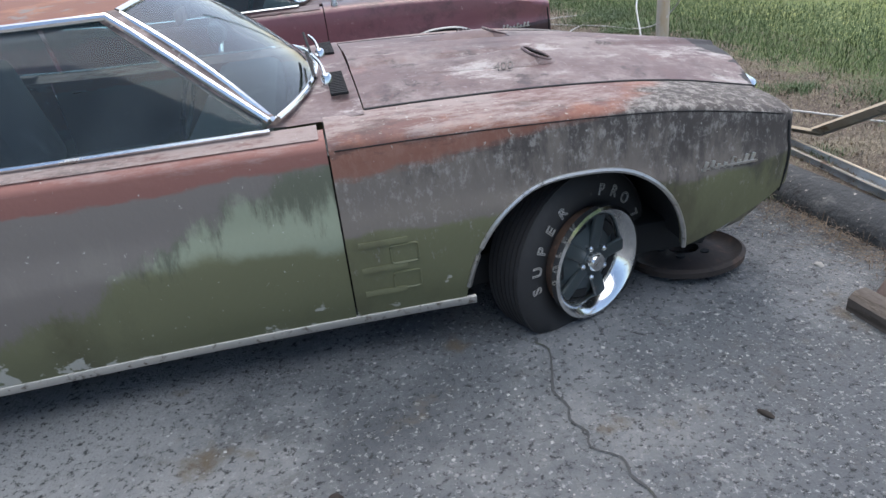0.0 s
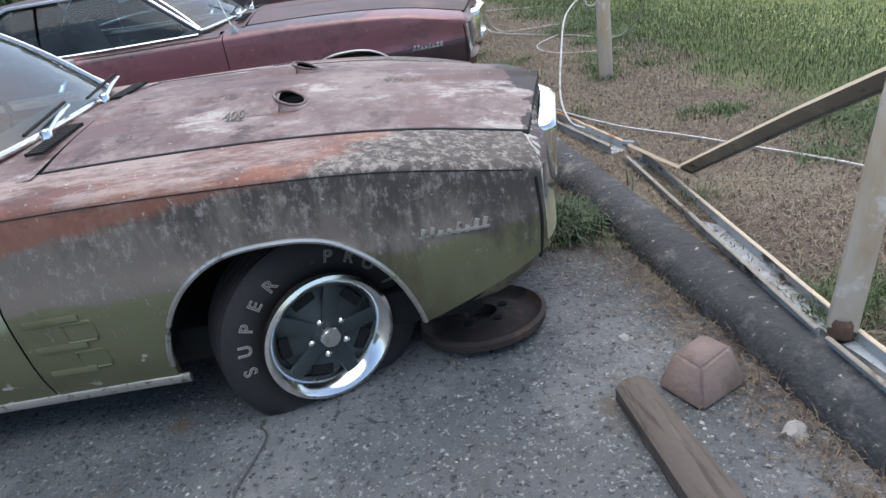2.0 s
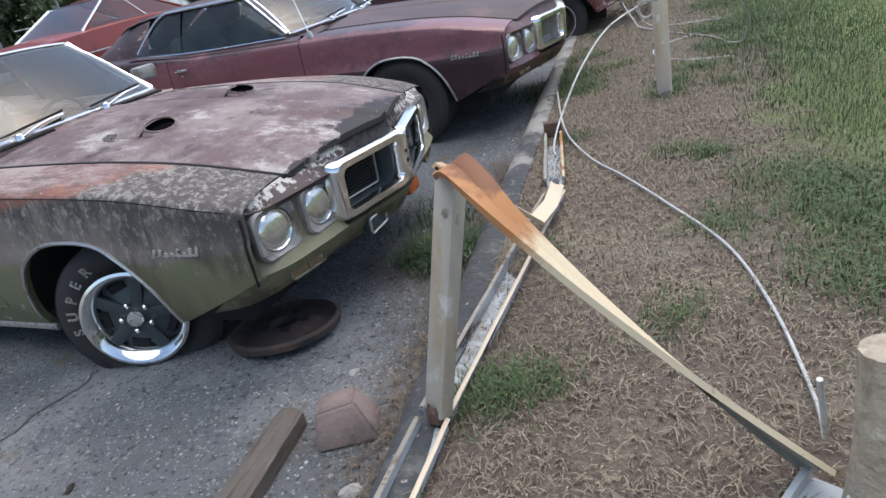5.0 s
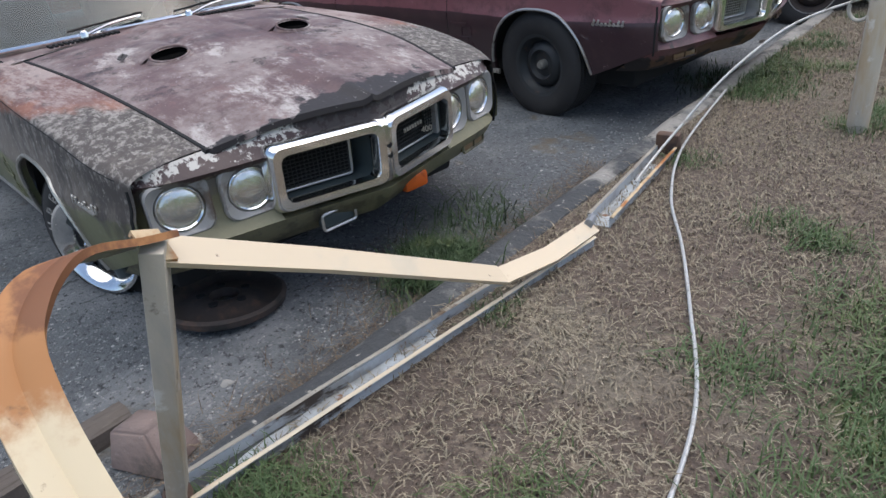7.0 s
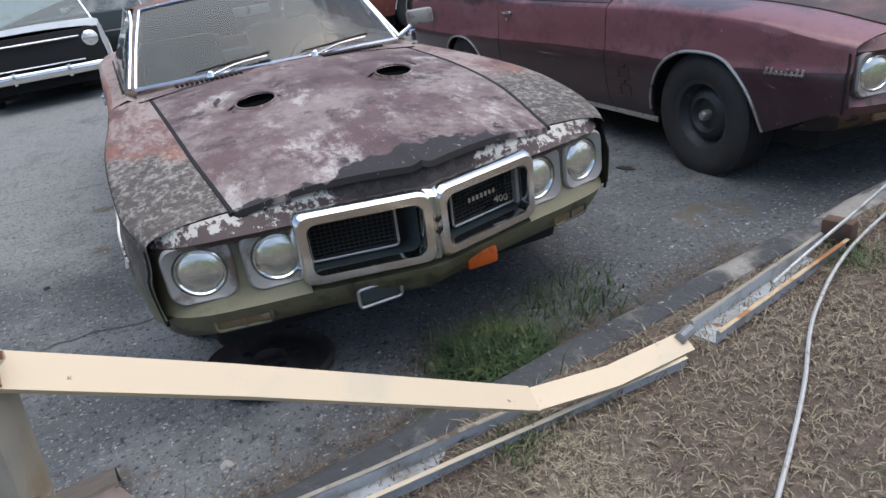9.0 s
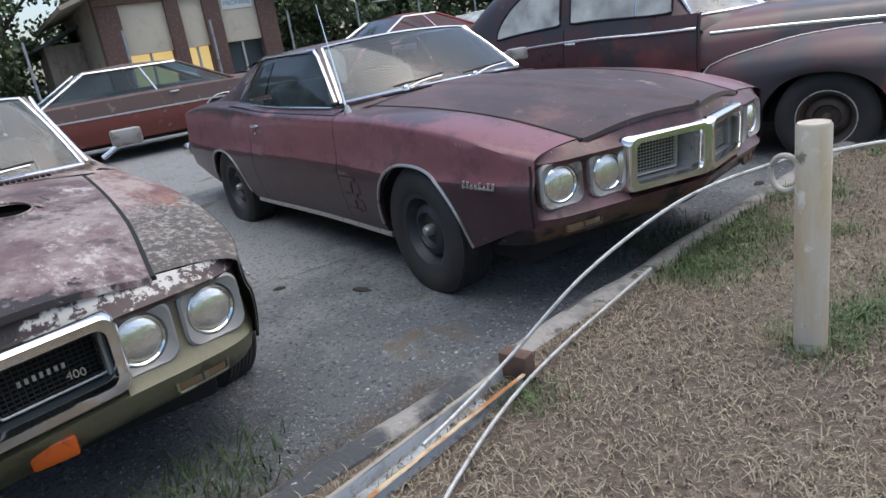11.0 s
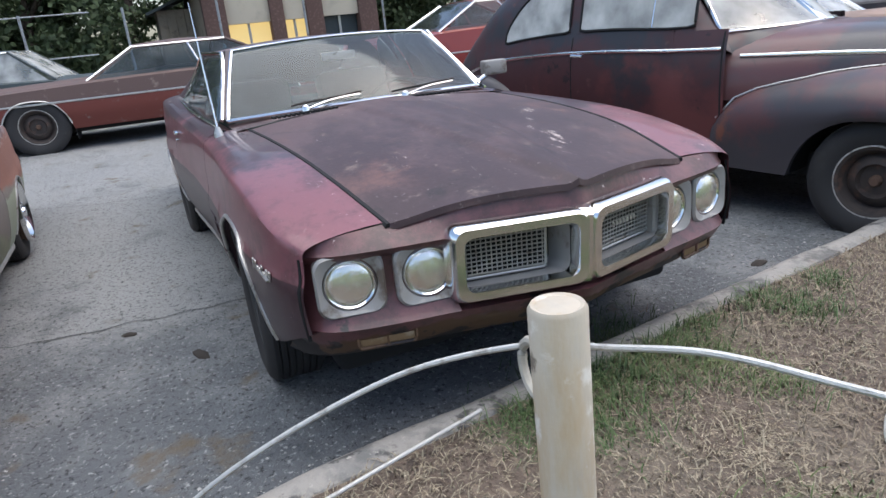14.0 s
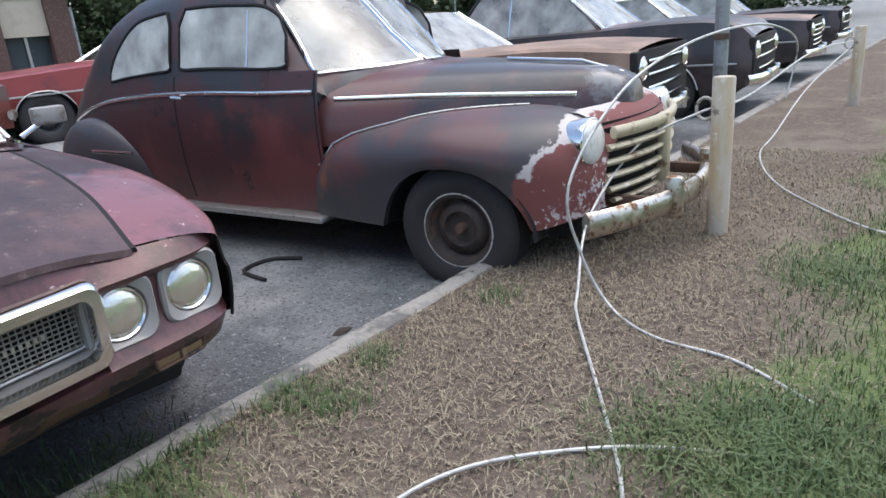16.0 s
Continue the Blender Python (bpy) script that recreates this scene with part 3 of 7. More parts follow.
def firebird(root, body, hood_mat, nose, roof_mat, wheel_style, steer, front_flat, rear_flat, grille_mat, recess, bezel_mat, mouldings, r=0.33, lift=0.0, words=(), right_front=(-0.05, -0.78), door_mat=None):
    for s in (-1, 1):
        ft = lambda x: (fb_hood_edge(x) + 0.006, curve_at(x, FB_ZH) - 0.002) if x > -1.08 else (curve_at(x, FB_W) - 0.12, 0.915)
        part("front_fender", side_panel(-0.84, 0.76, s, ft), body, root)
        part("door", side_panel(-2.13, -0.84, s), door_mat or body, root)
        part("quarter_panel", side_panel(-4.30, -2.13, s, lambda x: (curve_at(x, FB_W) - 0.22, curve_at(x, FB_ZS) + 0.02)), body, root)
        # sill and wheel-arch mouldings
        part("sill_moulding", tube([(x, s * (fb_side_y(x, 0.235) + 0.002), 0.232) for x in np.linspace(-2.33, -0.42, 14)], 0.014, 8, flat=(0.010, 0.018)), mouldings, root)
        for c, rx in ((-0.05, 0.405), (-2.797, 0.41)):
            pts = []
            for k in range(3, 46):
                x = c + rx * math.cos(math.pi * k / 48)
                z = fb_low(x)
                pts.append((x, s * (fb_side_y(x, z) + 0.001), z))
            part("arch_moulding", tube(pts, 0.009, 6), mouldings, root)
            # inner wheel house
            rows = [[(c + rx * 1.03 * math.cos(math.pi * k / 16), s * yy, 0.30 + 0.38 * math.sin(math.pi * k / 16)) for k in range(17)] for yy in (0.86, 0.5)]
            part("wheel_house", sheet(rows, 0.0), black_trim, root)
        # pressed line along the shoulder and the joint between fender and nose
        if door_mat:
            # the crease's shade is drawn as a thin black tube
            part("shoulder_line", tube([(x, s * (fb_side_y(x, curve_at(x, FB_ZS) - 0.032) + 0.0005), curve_at(x, FB_ZS) - 0.032) for x in np.linspace(-0.82, 0.70, 26)], 0.002, 5), black_trim, root)
        part("nose_joint", tube([(0.742 - 0.02 * ((z - 0.6) / 0.2) ** 2, s * (fb_side_y(0.742, z) + 0.0005), z) for z in np.linspace(0.44, 0.70, 12)], 0.006, 6), black_trim, root)
        # vent frames behind the wheel
        for za in (0.49, 0.385):
            cs = [(-0.655 + a, za + b) for a, b in rounded_rect(0.045, 0.034, 0.01, 2)]
            part("fender_vent", tube([(x, s * (fb_side_y(x, z) + 0.001), z) for x, z in cs], 0.004, 5, closed=True), body, root)
        # three vent creases behind the wheel
        for k, (za, xl) in enumerate(((0.55, 0.16), (0.455, 0.15), (0.36, 0.14))):
            xs = np.linspace(-0.80, -0.80 + xl, 5)
            part("fender_vent", tube([(x, s * (fb_side_y(x, za) + 0.001), za - 0.01) for x in xs], 0.005, 6, flat=(0.004, 0.012)), body, root)
        # script badge, as slanted strokes
        for k in range(8):
            x = 0.38 + 0.026 * k
            h = 0.036 if k in (0, 1, 4, 6, 7) else 0.021
            bm = box((-0.007, -0.003, 0), (0.007, 0.003, h), 0.002, Matrix.Translation((x, s * (fb_side_y(x, 0.62) + 0.004), 0.595)) @ Matrix.Rotation(radians(-18 * -1), 4, "Y"))
            part("badge_letter", bm, lettering_chrome, root)
        part("badge_bar", box((0.37, s * fb_side_y(0.47, 0.6) - 0.004, 0.60), (0.58, s * fb_side_y(0.47, 0.6) + 0.006, 0.606)), lettering_chrome, root)
        # wheels
        for x, fl, st in ((-0.05, front_flat, steer), (-2.797, rear_flat, 0)):
            wx, wy = right_front if (s < 0 and x > -1) else (x, s * 0.78)
            wheel_set(root, "wheel", wx, wy, r, wheel_style, st, s, fl, lift, words if (s < 0 and x > -1) else ())
        # headlamps and lamp slots
        for yy in (0.475, 0.705):
            headlamp(root, fb_front(yy) - 0.052, s * yy, 0.60, s * (8 if yy < 0.6 else 12), bezel_mat)
        bm = bmesh.new()
        m = Matrix.Translation((fb_front(0.64) - 0.045, s * 0.62, 0.425)) @ Matrix.Rotation(radians(s * 14), 4, "Z")
        add_box(bm, (-0.02, -0.085, -0.03), (0.012, 0.085, 0.03), 0.008, m)
        lamp = part("parking_lamp", bm, amber_dull, root)
        part("lamp_frame", tube([m @ Vector((0.012, a, b)) for a, b in rounded_rect(0.088, 0.033, 0.012, 3)], 0.006, 6, closed=True), nose, lamp)
        part("lamp_bar", box((0.008, -0.003, -0.03), (0.018, 0.003, 0.03), 0, m), nose, lamp)
    # hood
    rows = []
    ys = [-1 + 2 * k / 60 for k in range(61)]
    for i in range(37):
        u = i / 36
        row = []
        for v in ys:
            xf = 0.775 + 0.165 * (1 - abs(v)) ** 0.9
            x = -0.70 + (xf + 0.70) * u
            y = v * fb_hood_edge(min(x, 0.8))
            row.append((x, y, fb_hood_z(x, y)))
        rows.append(row)
    lip = [(p[0] + 0.004, p[1], p[2] - 0.02) for p in rows[-1]]
    rows.append(lip)
    bm = sheet(rows, 0.0)
    part("hood", bm, hood_mat, root)
    # dark gap under the hood's edges
    for s in (-1, 1):
        part("hood_gap", tube([(x, s * (fb_hood_edge(x) + 0.004), curve_at(x, FB_ZH) - 0.008) for x in np.linspace(-0.70, 0.775, 24)], 0.0115, 6), black_trim, root)
    # cowl with its louvres
    rows = []
    for i in range(6):
        u = i / 5
        rows.append([(-0.705 + (fb_ws_base(y) + 0.705 - 0.02) * u, y, (0.915 + 0.038 * (1 - (y / 0.7) ** 2)) + (-0.006 if 0 < i < 5 else 0)) for y in np.linspace(-0.72, 0.72, 31)])
    part("cowl", sheet(rows), hood_mat, root)
    for s in (-1, 1):
        for k in range(14):
            y = s * (0.22 + 0.024 * k)
            x = -0.765
            part("cowl_louvre", box((x - 0.03, y - 0.007, 0.935 + 0.02 * (1 - abs(y)) - 0.006), (x + 0.03, y + 0.007, 0.939 + 0.02 * (1 - abs(y)))), black_trim, root)
    # nose panel from the hood's front edge down to the valance
    rows = []
    for k in range(61):
        y = -0.865 + 1.73 * k / 60
        xf = fb_front(y)
        a = abs(y)
        v = a / 0.56
        top_z = fb_hood_z(0.775 + 0.165 * (1 - min(1, v)) ** 0.9, y) - 0.012 if a < 0.56 else curve_at(a, [(0.56, 0.756), (0.75, 0.746), (0.83, 0.725), (0.87, 0.70)])
        top_x = (0.772 + 0.165 * (1 - v) ** 0.9) if a < 0.56 else curve_at(a, [(0.56, 0.772), (0.8, 0.74), (0.87, 0.60)])
        col = [(top_x - 0.01, y, top_z)]
        for z, dx in ((0.715, -0.035), (0.70, -0.02), (0.685, -0.028), (0.67, -0.05), (0.669, -0.051), (0.60, -0.058), (0.52, -0.05), (0.47, -0.006), (0.469, -0.005), (0.43, -0.03), (0.38, -0.07), (0.34, -0.13)):
            if a < 0.40 and 0.469 < z < 0.705:
                dx = -0.24
            col.append((xf + dx, y, min(z, top_z - 0.004)))
        rows.append(col)
    part("nose_panel", sheet(rows), nose, root)
    # chrome bumper: one ring for each grille and the prow between them
    for s in (-1, 1):
        def ring_pt(a, b, d):
            y = 0.215 + a
            return Vector((fb_front(y) + d + 0.002 + 0.05 * b, s * y, 0.612 + b))
        outer = rounded_rect(0.212, 0.126, 0.04, 5)
        inner = rounded_rect(0.170, 0.084, 0.03, 5)
        rows = []
        for pts, d in ((outer, -0.045), (outer, -0.022), ([(a * 0.992, b * 0.985) for a, b in outer], -0.006), ([(a * 0.972, b * 0.95) for a, b in outer], 0.008), ([(a * 0.945, b * 0.90) for a, b in outer], 0.016), ([(a * 1.03, b * 1.04) for a, b in inner], 0.016), (inner, 0.004), (inner, -0.03)):
            rows.append([ring_pt(a, b, d) for a, b in pts])
        bump = part("bumper_ring", sheet(rows, closed_v=True), chrome, root, "chrome bumper loop round a grille")
        rows = []
        for d, k in ((-0.03, 1.0), (-0.13, 0.93)):
            rows.append([ring_pt(a * k, b * k, d) for a, b in inner])
        part("grille_recess", sheet(rows, closed_v=True), recess, bump)
        bm = bmesh.new()
        vs = [bm.verts.new(ring_pt(a * 0.95, b * 0.95, -0.128)) for a, b in inner]
        bm.faces.new(vs)
        part("recess_back", bm, black_trim, bump)
        # grille insert: frame and crossed bars
        gm = lambda a, b, d=-0.07: ring_pt(0.022 + a, b + 0.004, d)
        fr = part("grille_frame", tube([gm(a, b) for a, b in rounded_rect(0.138, 0.074, 0.012, 3)], 0.005, 6, closed=True), grille_silver, bump)
        for k in range(17):
            a = -0.128 + 0.256 * k / 16
            part("grille_bar", tube([gm(a, b) for b in (-0.070, 0.070)], 0.0022, 4), grille_mat, fr)
        for k in range(10):
            b = -0.064 + 0.128 * k / 9
            part("grille_bar", tube([gm(a, b) for a in np.linspace(-0.132, 0.132, 4)], 0.0026, 4), grille_mat, fr)
    rows = []
    for y in np.linspace(-0.03, 0.03, 7):
        d = 0.034 - abs(y) * 0.7
        rows.append([(fb_front(y) + d - 0.026 + e, y, z - 0.008) for z, e in ((0.742, -0.08), (0.740, -0.01), (0.722, 0.012), (0.62, 0.006), (0.52, 0.0), (0.50, -0.012), (0.49, -0.06))])
    prow = part("bumper_prow", sheet(rows), chrome, root, "chrome prow between the grilles")
    for z in (0.635, 0.595) if grille_mat is grille_black else ():
        part("badge_hole", lathe([(0.0, 0.0), (0.008, 0.0), (0.008, -0.01)], 10, Matrix.Translation((fb_front(0.0) + 0.0165, 0.0, z)) @ Matrix.Rotation(radians(-90), 4, "Z")), black_trim, prow)
    # maker's word as plain bars, with the engine number below it
    for k in range(7):
        y = 0.165 + 0.018 * k
        part("grille_letter", box((-0.002, -0.0045, -0.008), (0.003, 0.0045, 0.008), 0.001, Matrix.Translation((fb_front(y) - 0.047, y, 0.622))), lettering_chrome, prow)
    if grille_mat is grille_black:
        tx = bpy.data.curves.new("grille_number", "FONT")
        tx.body = "400"
        tx.size, tx.extrude = 0.034, 0.002
        ob = new("grille_number", tx)
        ob.data.materials.append(lettering_chrome)
        ob.parent = prow
        ob.matrix_local = Matrix.Translation((fb_front(0.27) - 0.045, 0.27, 0.578)) @ Matrix.Rotation(radians(80), 4, "Z") @ Matrix.Rotation(radians(90), 4, "X")
    # under-tray and hidden floor
    part("underbody", box((-3.7, -0.72, 0.2), (0.55, 0.72, 0.34), 0.03), black_trim, root)
    part("tail_panel", box((-4.33, -0.70, 0.36), (-4.25, 0.70, 0.84), 0.03), body, root)
    part("rear_bumper", box((-4.40, -0.80, 0.44), (-4.26, 0.80, 0.56), 0.03), chrome, root)
    firebird_top(root, body, roof_mat, mouldings)


lettering_chrome = material("dull_silver_badge", (0.55, 0.53, 0.50), 0.35, 0.8, layers=[((0.2, 0.17, 0.14), 30, 0.55, 0.7)])
dark_badge = material("tarnished_grey_badge", (0.16, 0.145, 0.14), 0.6, 0.3, layers=[((0.07, 0.06, 0.058), 30, 0.5, 0.62)])
amber_dull = material("dull_parking_lamp_lens", (0.20, 0.13, 0.07), 0.35, layers=[((0.3, 0.25, 0.18), 20, 0.5, 0.7)])


def fb_ws_base(y):
    return -0.835 - 0.15 * (abs(y) / 0.7) ** 2.2


def fb_ws_top(y):
    return -1.30 - 0.07 * (abs(y) / 0.56) ** 2


def firebird_top(root, body, roof_mat, mouldings):
    """Windscreen, roof, side glass, rear deck and what is on them."""
    WB, WT = 0.715, 0.575
    zb = lambda u: 0.953 - 0.022 * u * u
    zt = lambda u: 1.318 - 0.028 * u * u
    rows = []
    for i in range(11):
        k = i / 10
        row = []
        for j in range(25):
            u = -1 + 2 * j / 24
            a = Vector((fb_ws_base(u * 0.7), u * WB, zb(u)))
            b = Vector((fb_ws_top(u * 0.56), u * WT, zt(u)))
            p = a.lerp(b, k)
            p.z += 0.022 * math.sin(math.pi * k)
            row.append(p)
        rows.append(row)
    ws = part("windscreen", sheet(rows), car_glass, root, "dirty tinted windscreen")
    ws.visible_shadow = False
    edge = [rows[0][j] for j in range(25)]
    part("windscreen_moulding", tube([p + Vector((0.012, 0, 0.004)) for p in edge], 0.011, 8), chrome, ws)
    part("windscreen_moulding", tube([p + Vector((-0.006, 0, 0.008)) for p in rows[-1]], 0.010, 8), chrome, ws)
    for j in (0, 24):
        part("windscreen_moulding", tube([r[j] for r in rows], 0.011, 8), chrome, ws)
    # roof with pillars to the rear
    rows = []
    n = 21
    st = [(-1.32, WT, 1.322, 0.028), (-1.48, 0.585, 1.334, 0.034), (-1.8, 0.595, 1.340, 0.04), (-2.2, 0.60, 1.333, 0.045), (-2.55, 0.60, 1.305, 0.05), (-2.75, 0.60, 1.27, 0.05)]
    for x, w, z, c in st:
        rows.append([(x + (fb_ws_top(u * 0.56) + 1.30 if x == -1.32 else 0), u * w, z - c * abs(u) ** 2.5) for u in np.linspace(-1, 1, n)])
    part("roof", sheet(rows, 0.0), roof_mat, root)
    # rear window and sail panels
    rows = []
    for i in range(9):
        k = i / 8
        rows.append([((-2.75 - 0.52 * k), u * (0.60 + 0.06 * k), 1.27 - 0.05 * abs(u) ** 2.5 - 0.33 * k ** 1.15) for u in np.linspace(-0.86, 0.86, n)])
    rw = part("rear_window", sheet(rows), car_glass, root)
    rw.visible_shadow = False
    for s in (-1, 1):
        rows = []
        for i in range(9):
            k = i / 8
            top = Vector((-2.42 - 0.85 * k, s * (0.60 + 0.05 * k), 1.25 - 0.315 * k ** 1.3))
            inn = Vector((-2.55 - 0.72 * k, s * (0.52 + 0.07 * k), 1.29 - 0.345 * k ** 1.15))
            low = Vector((-2.40 - 0.95 * k, s * 0.765, 0.945))
            rows.append([inn, top, top.lerp(low, 0.3) + Vector((0, s * 0.02, 0)), top.lerp(low, 0.65) + Vector((0, s * 0.02, 0)), low])
        part("sail_panel", sheet(rows), roof_mat, root)
        # side glass, with door glass and quarter glass
        bot = lambda x: Vector((x, s * curve_at(x, [(-2.5, 0.78), (-1.9, 0.775), (-1.15, 0.765)]), curve_at(x, [(-2.5, 0.955), (-1.9, 0.925), (-1.15, 0.918)])))
        def top_at(x):
            if x > -1.40:
                k = (x + 1.0) / (-1.40 + 1.0)
                return Vector((x, s * (0.73 + (0.60 - 0.73) * k), 0.93 + (1.281 - 0.93) * k))
            if x < -2.2:
                k = min(1, (x + 2.2) / -0.34)
                return Vector((x, s * (0.615 + 0.12 * k ** 2), 1.28 - 0.305 * k ** 1.6))
            return Vector((x, s * 0.612, 1.281))
        for nm, x0, x1 in (("door_window", -2.02, -1.02), ("quarter_window", -2.52, -2.04)):
            rows = [[bot(x).lerp(top_at(x), k / 4) + Vector((0, s * 0.02 * math.sin(math.pi * k / 4), 0)) for k in range(5)] for x in np.linspace(x0, x1, 15)]
            g = part(nm, sheet(rows), side_glass, root)
            g.visible_shadow = False
        xs = list(np.linspace(-1.0, -1.40, 8)) + list(np.linspace(-1.5, -2.2, 7)) + list(np.linspace(-2.26, -2.54, 9))
        part("roof_rail_moulding", tube([top_at(x) + Vector((0, s * 0.012, 0.01)) for x in xs], 0.012, 8), chrome, root)
        part("belt_moulding", tube([bot(x) + Vector((0, s * 0.012, 0.0)) for x in np.linspace(-2.5, -1.0, 12)], 0.008, 6), chrome, root)
        rows = [[Vector((x, s * (curve_at(x, FB_W) - 0.06), curve_at(x, FB_ZS) + 0.004)), bot(x) + Vector((0, 0, -0.006)), bot(x) + Vector((0, -s * 0.06, -0.03))] for x in np.linspace(-2.55, -0.86, 16)]
        part("door_top", sheet(rows), body, root)
        # painted windscreen pillar
        a0, b0 = Vector((-0.995, s * 0.72, 0.935)), Vector((-1.39, s * 0.585, 1.292))
        rows = []
        for k in range(6):
            p = a0.lerp(b0, k / 5)
            rows.append([p + Vector((0.012, -s * 0.006, 0.012)), p + Vector((-0.01, s * 0.014, 0.012)), p + Vector((-0.045, s * 0.02, -0.004))])
        part("windscreen_pillar", sheet(rows), body, root)
        # door handle
        h = part("door_handle", box((-2.05, s * 0.905 - 0.012, 0.80), (-1.93, s * 0.905 + 0.022, 0.822), 0.008), chrome, root)
        part("key_lock", lathe([(0.014, -0.01), (0.014, 0.012), (0, 0.014)], 12, Matrix.Translation((-1.99, s * 0.90, 0.765)) @ Matrix.Rotation(0 if s > 0 else math.pi, 4, "Z")), chrome, h)
        # wiper
        a = Vector((fb_ws_base(0.1) + 0.04, -0.36 if s < 0 else 0.18, 0.957))
        pth = [a, a + Vector((-0.01, 0.14, 0.032)), a + Vector((-0.035, 0.30, 0.04))]
        w = part("wiper", tube(smooth_path(pth, 4), 0.007, 6), chrome, root, "bent chrome wiper")
        part("wiper_blade", tube([a + Vector((-0.04, -0.06, 0.026)), a + Vector((-0.055, 0.32, 0.052))], 0.006, 6), black_trim, w)
        part("wiper_pivot", lathe([(0.02, -0.02), (0.02, 0.015), (0.012, 0.025), (0, 0.025)], 12, Matrix.Translation(a) @ Matrix.Rotation(radians(90), 4, "X")), chrome, w)
    rows = [[(x, u * (curve_at(x, FB_W) - 0.16), curve_at(x, [(-4.30, 0.87), (-3.27, 0.945)]) + 0.02 * (1 - u * u)) for u in np.linspace(-1, 1, 15)] for x in np.linspace(-4.30, -3.26, 8)]
    part("boot_lid", sheet(rows), roof_mat, root)
    # cabin
    part("dashboard", box((-1.28, -0.68, 0.70), (-0.98, 0.68, 0.90), 0.05), interior, root)
    for s in (-1, 1):
        seat = part("front_seat", box((-2.15, s * 0.36 - 0.26, 0.42), (-1.62, s * 0.36 + 0.26, 0.58), 0.05), interior, root)
        part("seat_back", box((-0.09, -0.26, 0.0), (0.09, 0.26, 0.52), 0.06, Matrix.Translation((-2.12, s * 0.36, 0.55)) @ Matrix.Rotation(radians(-14), 4, "Y")), interior, seat)
    part("rear_seat", box((-3.0, -0.62, 0.42), (-2.62, 0.62, 0.86), 0.08), interior, root)
    part("steering_wheel", tube([(-1.40 + 0.06 * math.sin(a), 0.36 + 0.19 * math.cos(a), 0.83 + 0.18 * math.sin(a)) for a in np.linspace(0, 2 * math.pi, 28)[:-1]], 0.012, 6, closed=True), interior, root)
    part("inner_mirror", box((-1.30, -0.10, 1.18), (-1.285, 0.10, 1.23), 0.006), lettering_chrome, root)


def hood_scoop(root, y, mat):
    """A raised scoop with a dark open mouth, facing forward."""
    rows = []
    for i in range(17):
        k = i / 16
        x = -0.44 + 0.42 * k
        w = 0.085 + 0.03 * k
        h = 0.030 * math.sin(k * math.pi / 2) ** 1.6
        rows.append([(x, y + u * w, fb_hood_z(x, y + u * w) + h * max(0.0, 1 - abs(u) ** 2.2) + 0.001) for u in np.linspace(-1, 1, 15)])
    sc = part("hood_scoop", sheet(rows), mat, root)
    lip = []
    for k in range(24):
        a = 2 * math.pi * k / 24
        x, yy = 0.012 + 0.05 * math.cos(a), y + 0.082 * math.sin(a)
        lip.append(Vector((x, yy, fb_hood_z(x, yy) + 0.019 - 0.016 * math.cos(a))))
    part("scoop_lip", tube(lip, 0.0055, 7, closed=True), mat, sc)
    skirt = [Vector((0.012 + (p.x - 0.012) * 1.35, y + (p.y - y) * 1.25, 0)) for p in lip]
    part("scoop_skirt", sheet([lip, [Vector((p.x, p.y, fb_hood_z(p.x, p.y) + 0.0015)) for p in skirt]], closed_v=True), mat, sc)
    floor_z = [Vector((p.x, p.y, fb_hood_z(p.x, p.y) + 0.004)) for p in lip]
    part("scoop_mouth", sheet([lip, floor_z], closed_v=True), deep_black, sc, "dark open scoop mouth")
    pit = [[Vector((0.012 + (p.x - 0.012) * k, y + (p.y - y) * k, 0)) for p in lip] for k in (1.0, 0.66, 0.33, 0.02)]
    part("scoop_floor", sheet([[Vector((p.x, p.y, fb_hood_z(p.x, p.y) + 0.004)) for p in r_] for r_ in pit], closed_v=True), deep_black, sc)
    tx = bpy.data.curves.new("hood_number", "FONT")
    tx.body = "400"
    tx.size, tx.extrude, tx.shear = 0.05, 0.002, 0.25
    ob = new("hood_number", tx)
    ob.parent = root
    ob.data.materials.append(dark_badge)
    s = 1 if y > 0 else -1
    yy = y + s * 0.145
    z = fb_hood_z(-0.2, yy) + 0.004
    ob.matrix_local = Matrix.Translation((-0.20 if s < 0 else -0.06, yy, z)) @ Matrix.Rotation(radians(0 if s < 0 else 180), 4, "Z") @ Matrix.Rotation(radians(35), 4, "X")


green_car = thing("car", pose(-1.627, 1.12, -0.05, 0, 0.3, 2.5), "weathered olive-green coupe with wine-red top coat and flat tyres", "car", "parked cars")
firebird(green_car, green_paint, green_hood, green_nose, roof_patina, "rally", 25, 0.109, 0.03, grille_black, recess_paint, recess_silver, lettering_chrome, r=0.335, lift=0.05, words=(("SUPER", -96, -30), ("PRO", 14, 46), ("70", 68, 84)), right_front=(-0.019, -0.704), door_mat=green_door)
for yy in (-0.30, 0.30):
    hood_scoop(green_car, yy, green_hood)
maroon_car = thing("car", pose(-1.60, 3.975, 0.0, 0, 0, 2.2), "faded maroon coupe with darkened hood and steel wheels", "car", "parked cars")
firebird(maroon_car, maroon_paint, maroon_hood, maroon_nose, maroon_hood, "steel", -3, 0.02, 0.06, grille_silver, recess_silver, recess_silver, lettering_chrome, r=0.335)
for car, k in ((green_car, 0.97), (maroon_car, 0.90)):
    for ob in car.children_recursive:
        if ob.type == "MESH" and not ob.parent.name.startswith("wheel") and not (ob.name.startswith("wheel") and "house" not in ob.name):
            for v in ob.data.vertices:
                if v.co.z > 0.955:
                    v.co.z = 0.955 + (v.co.z - 0.955) * k
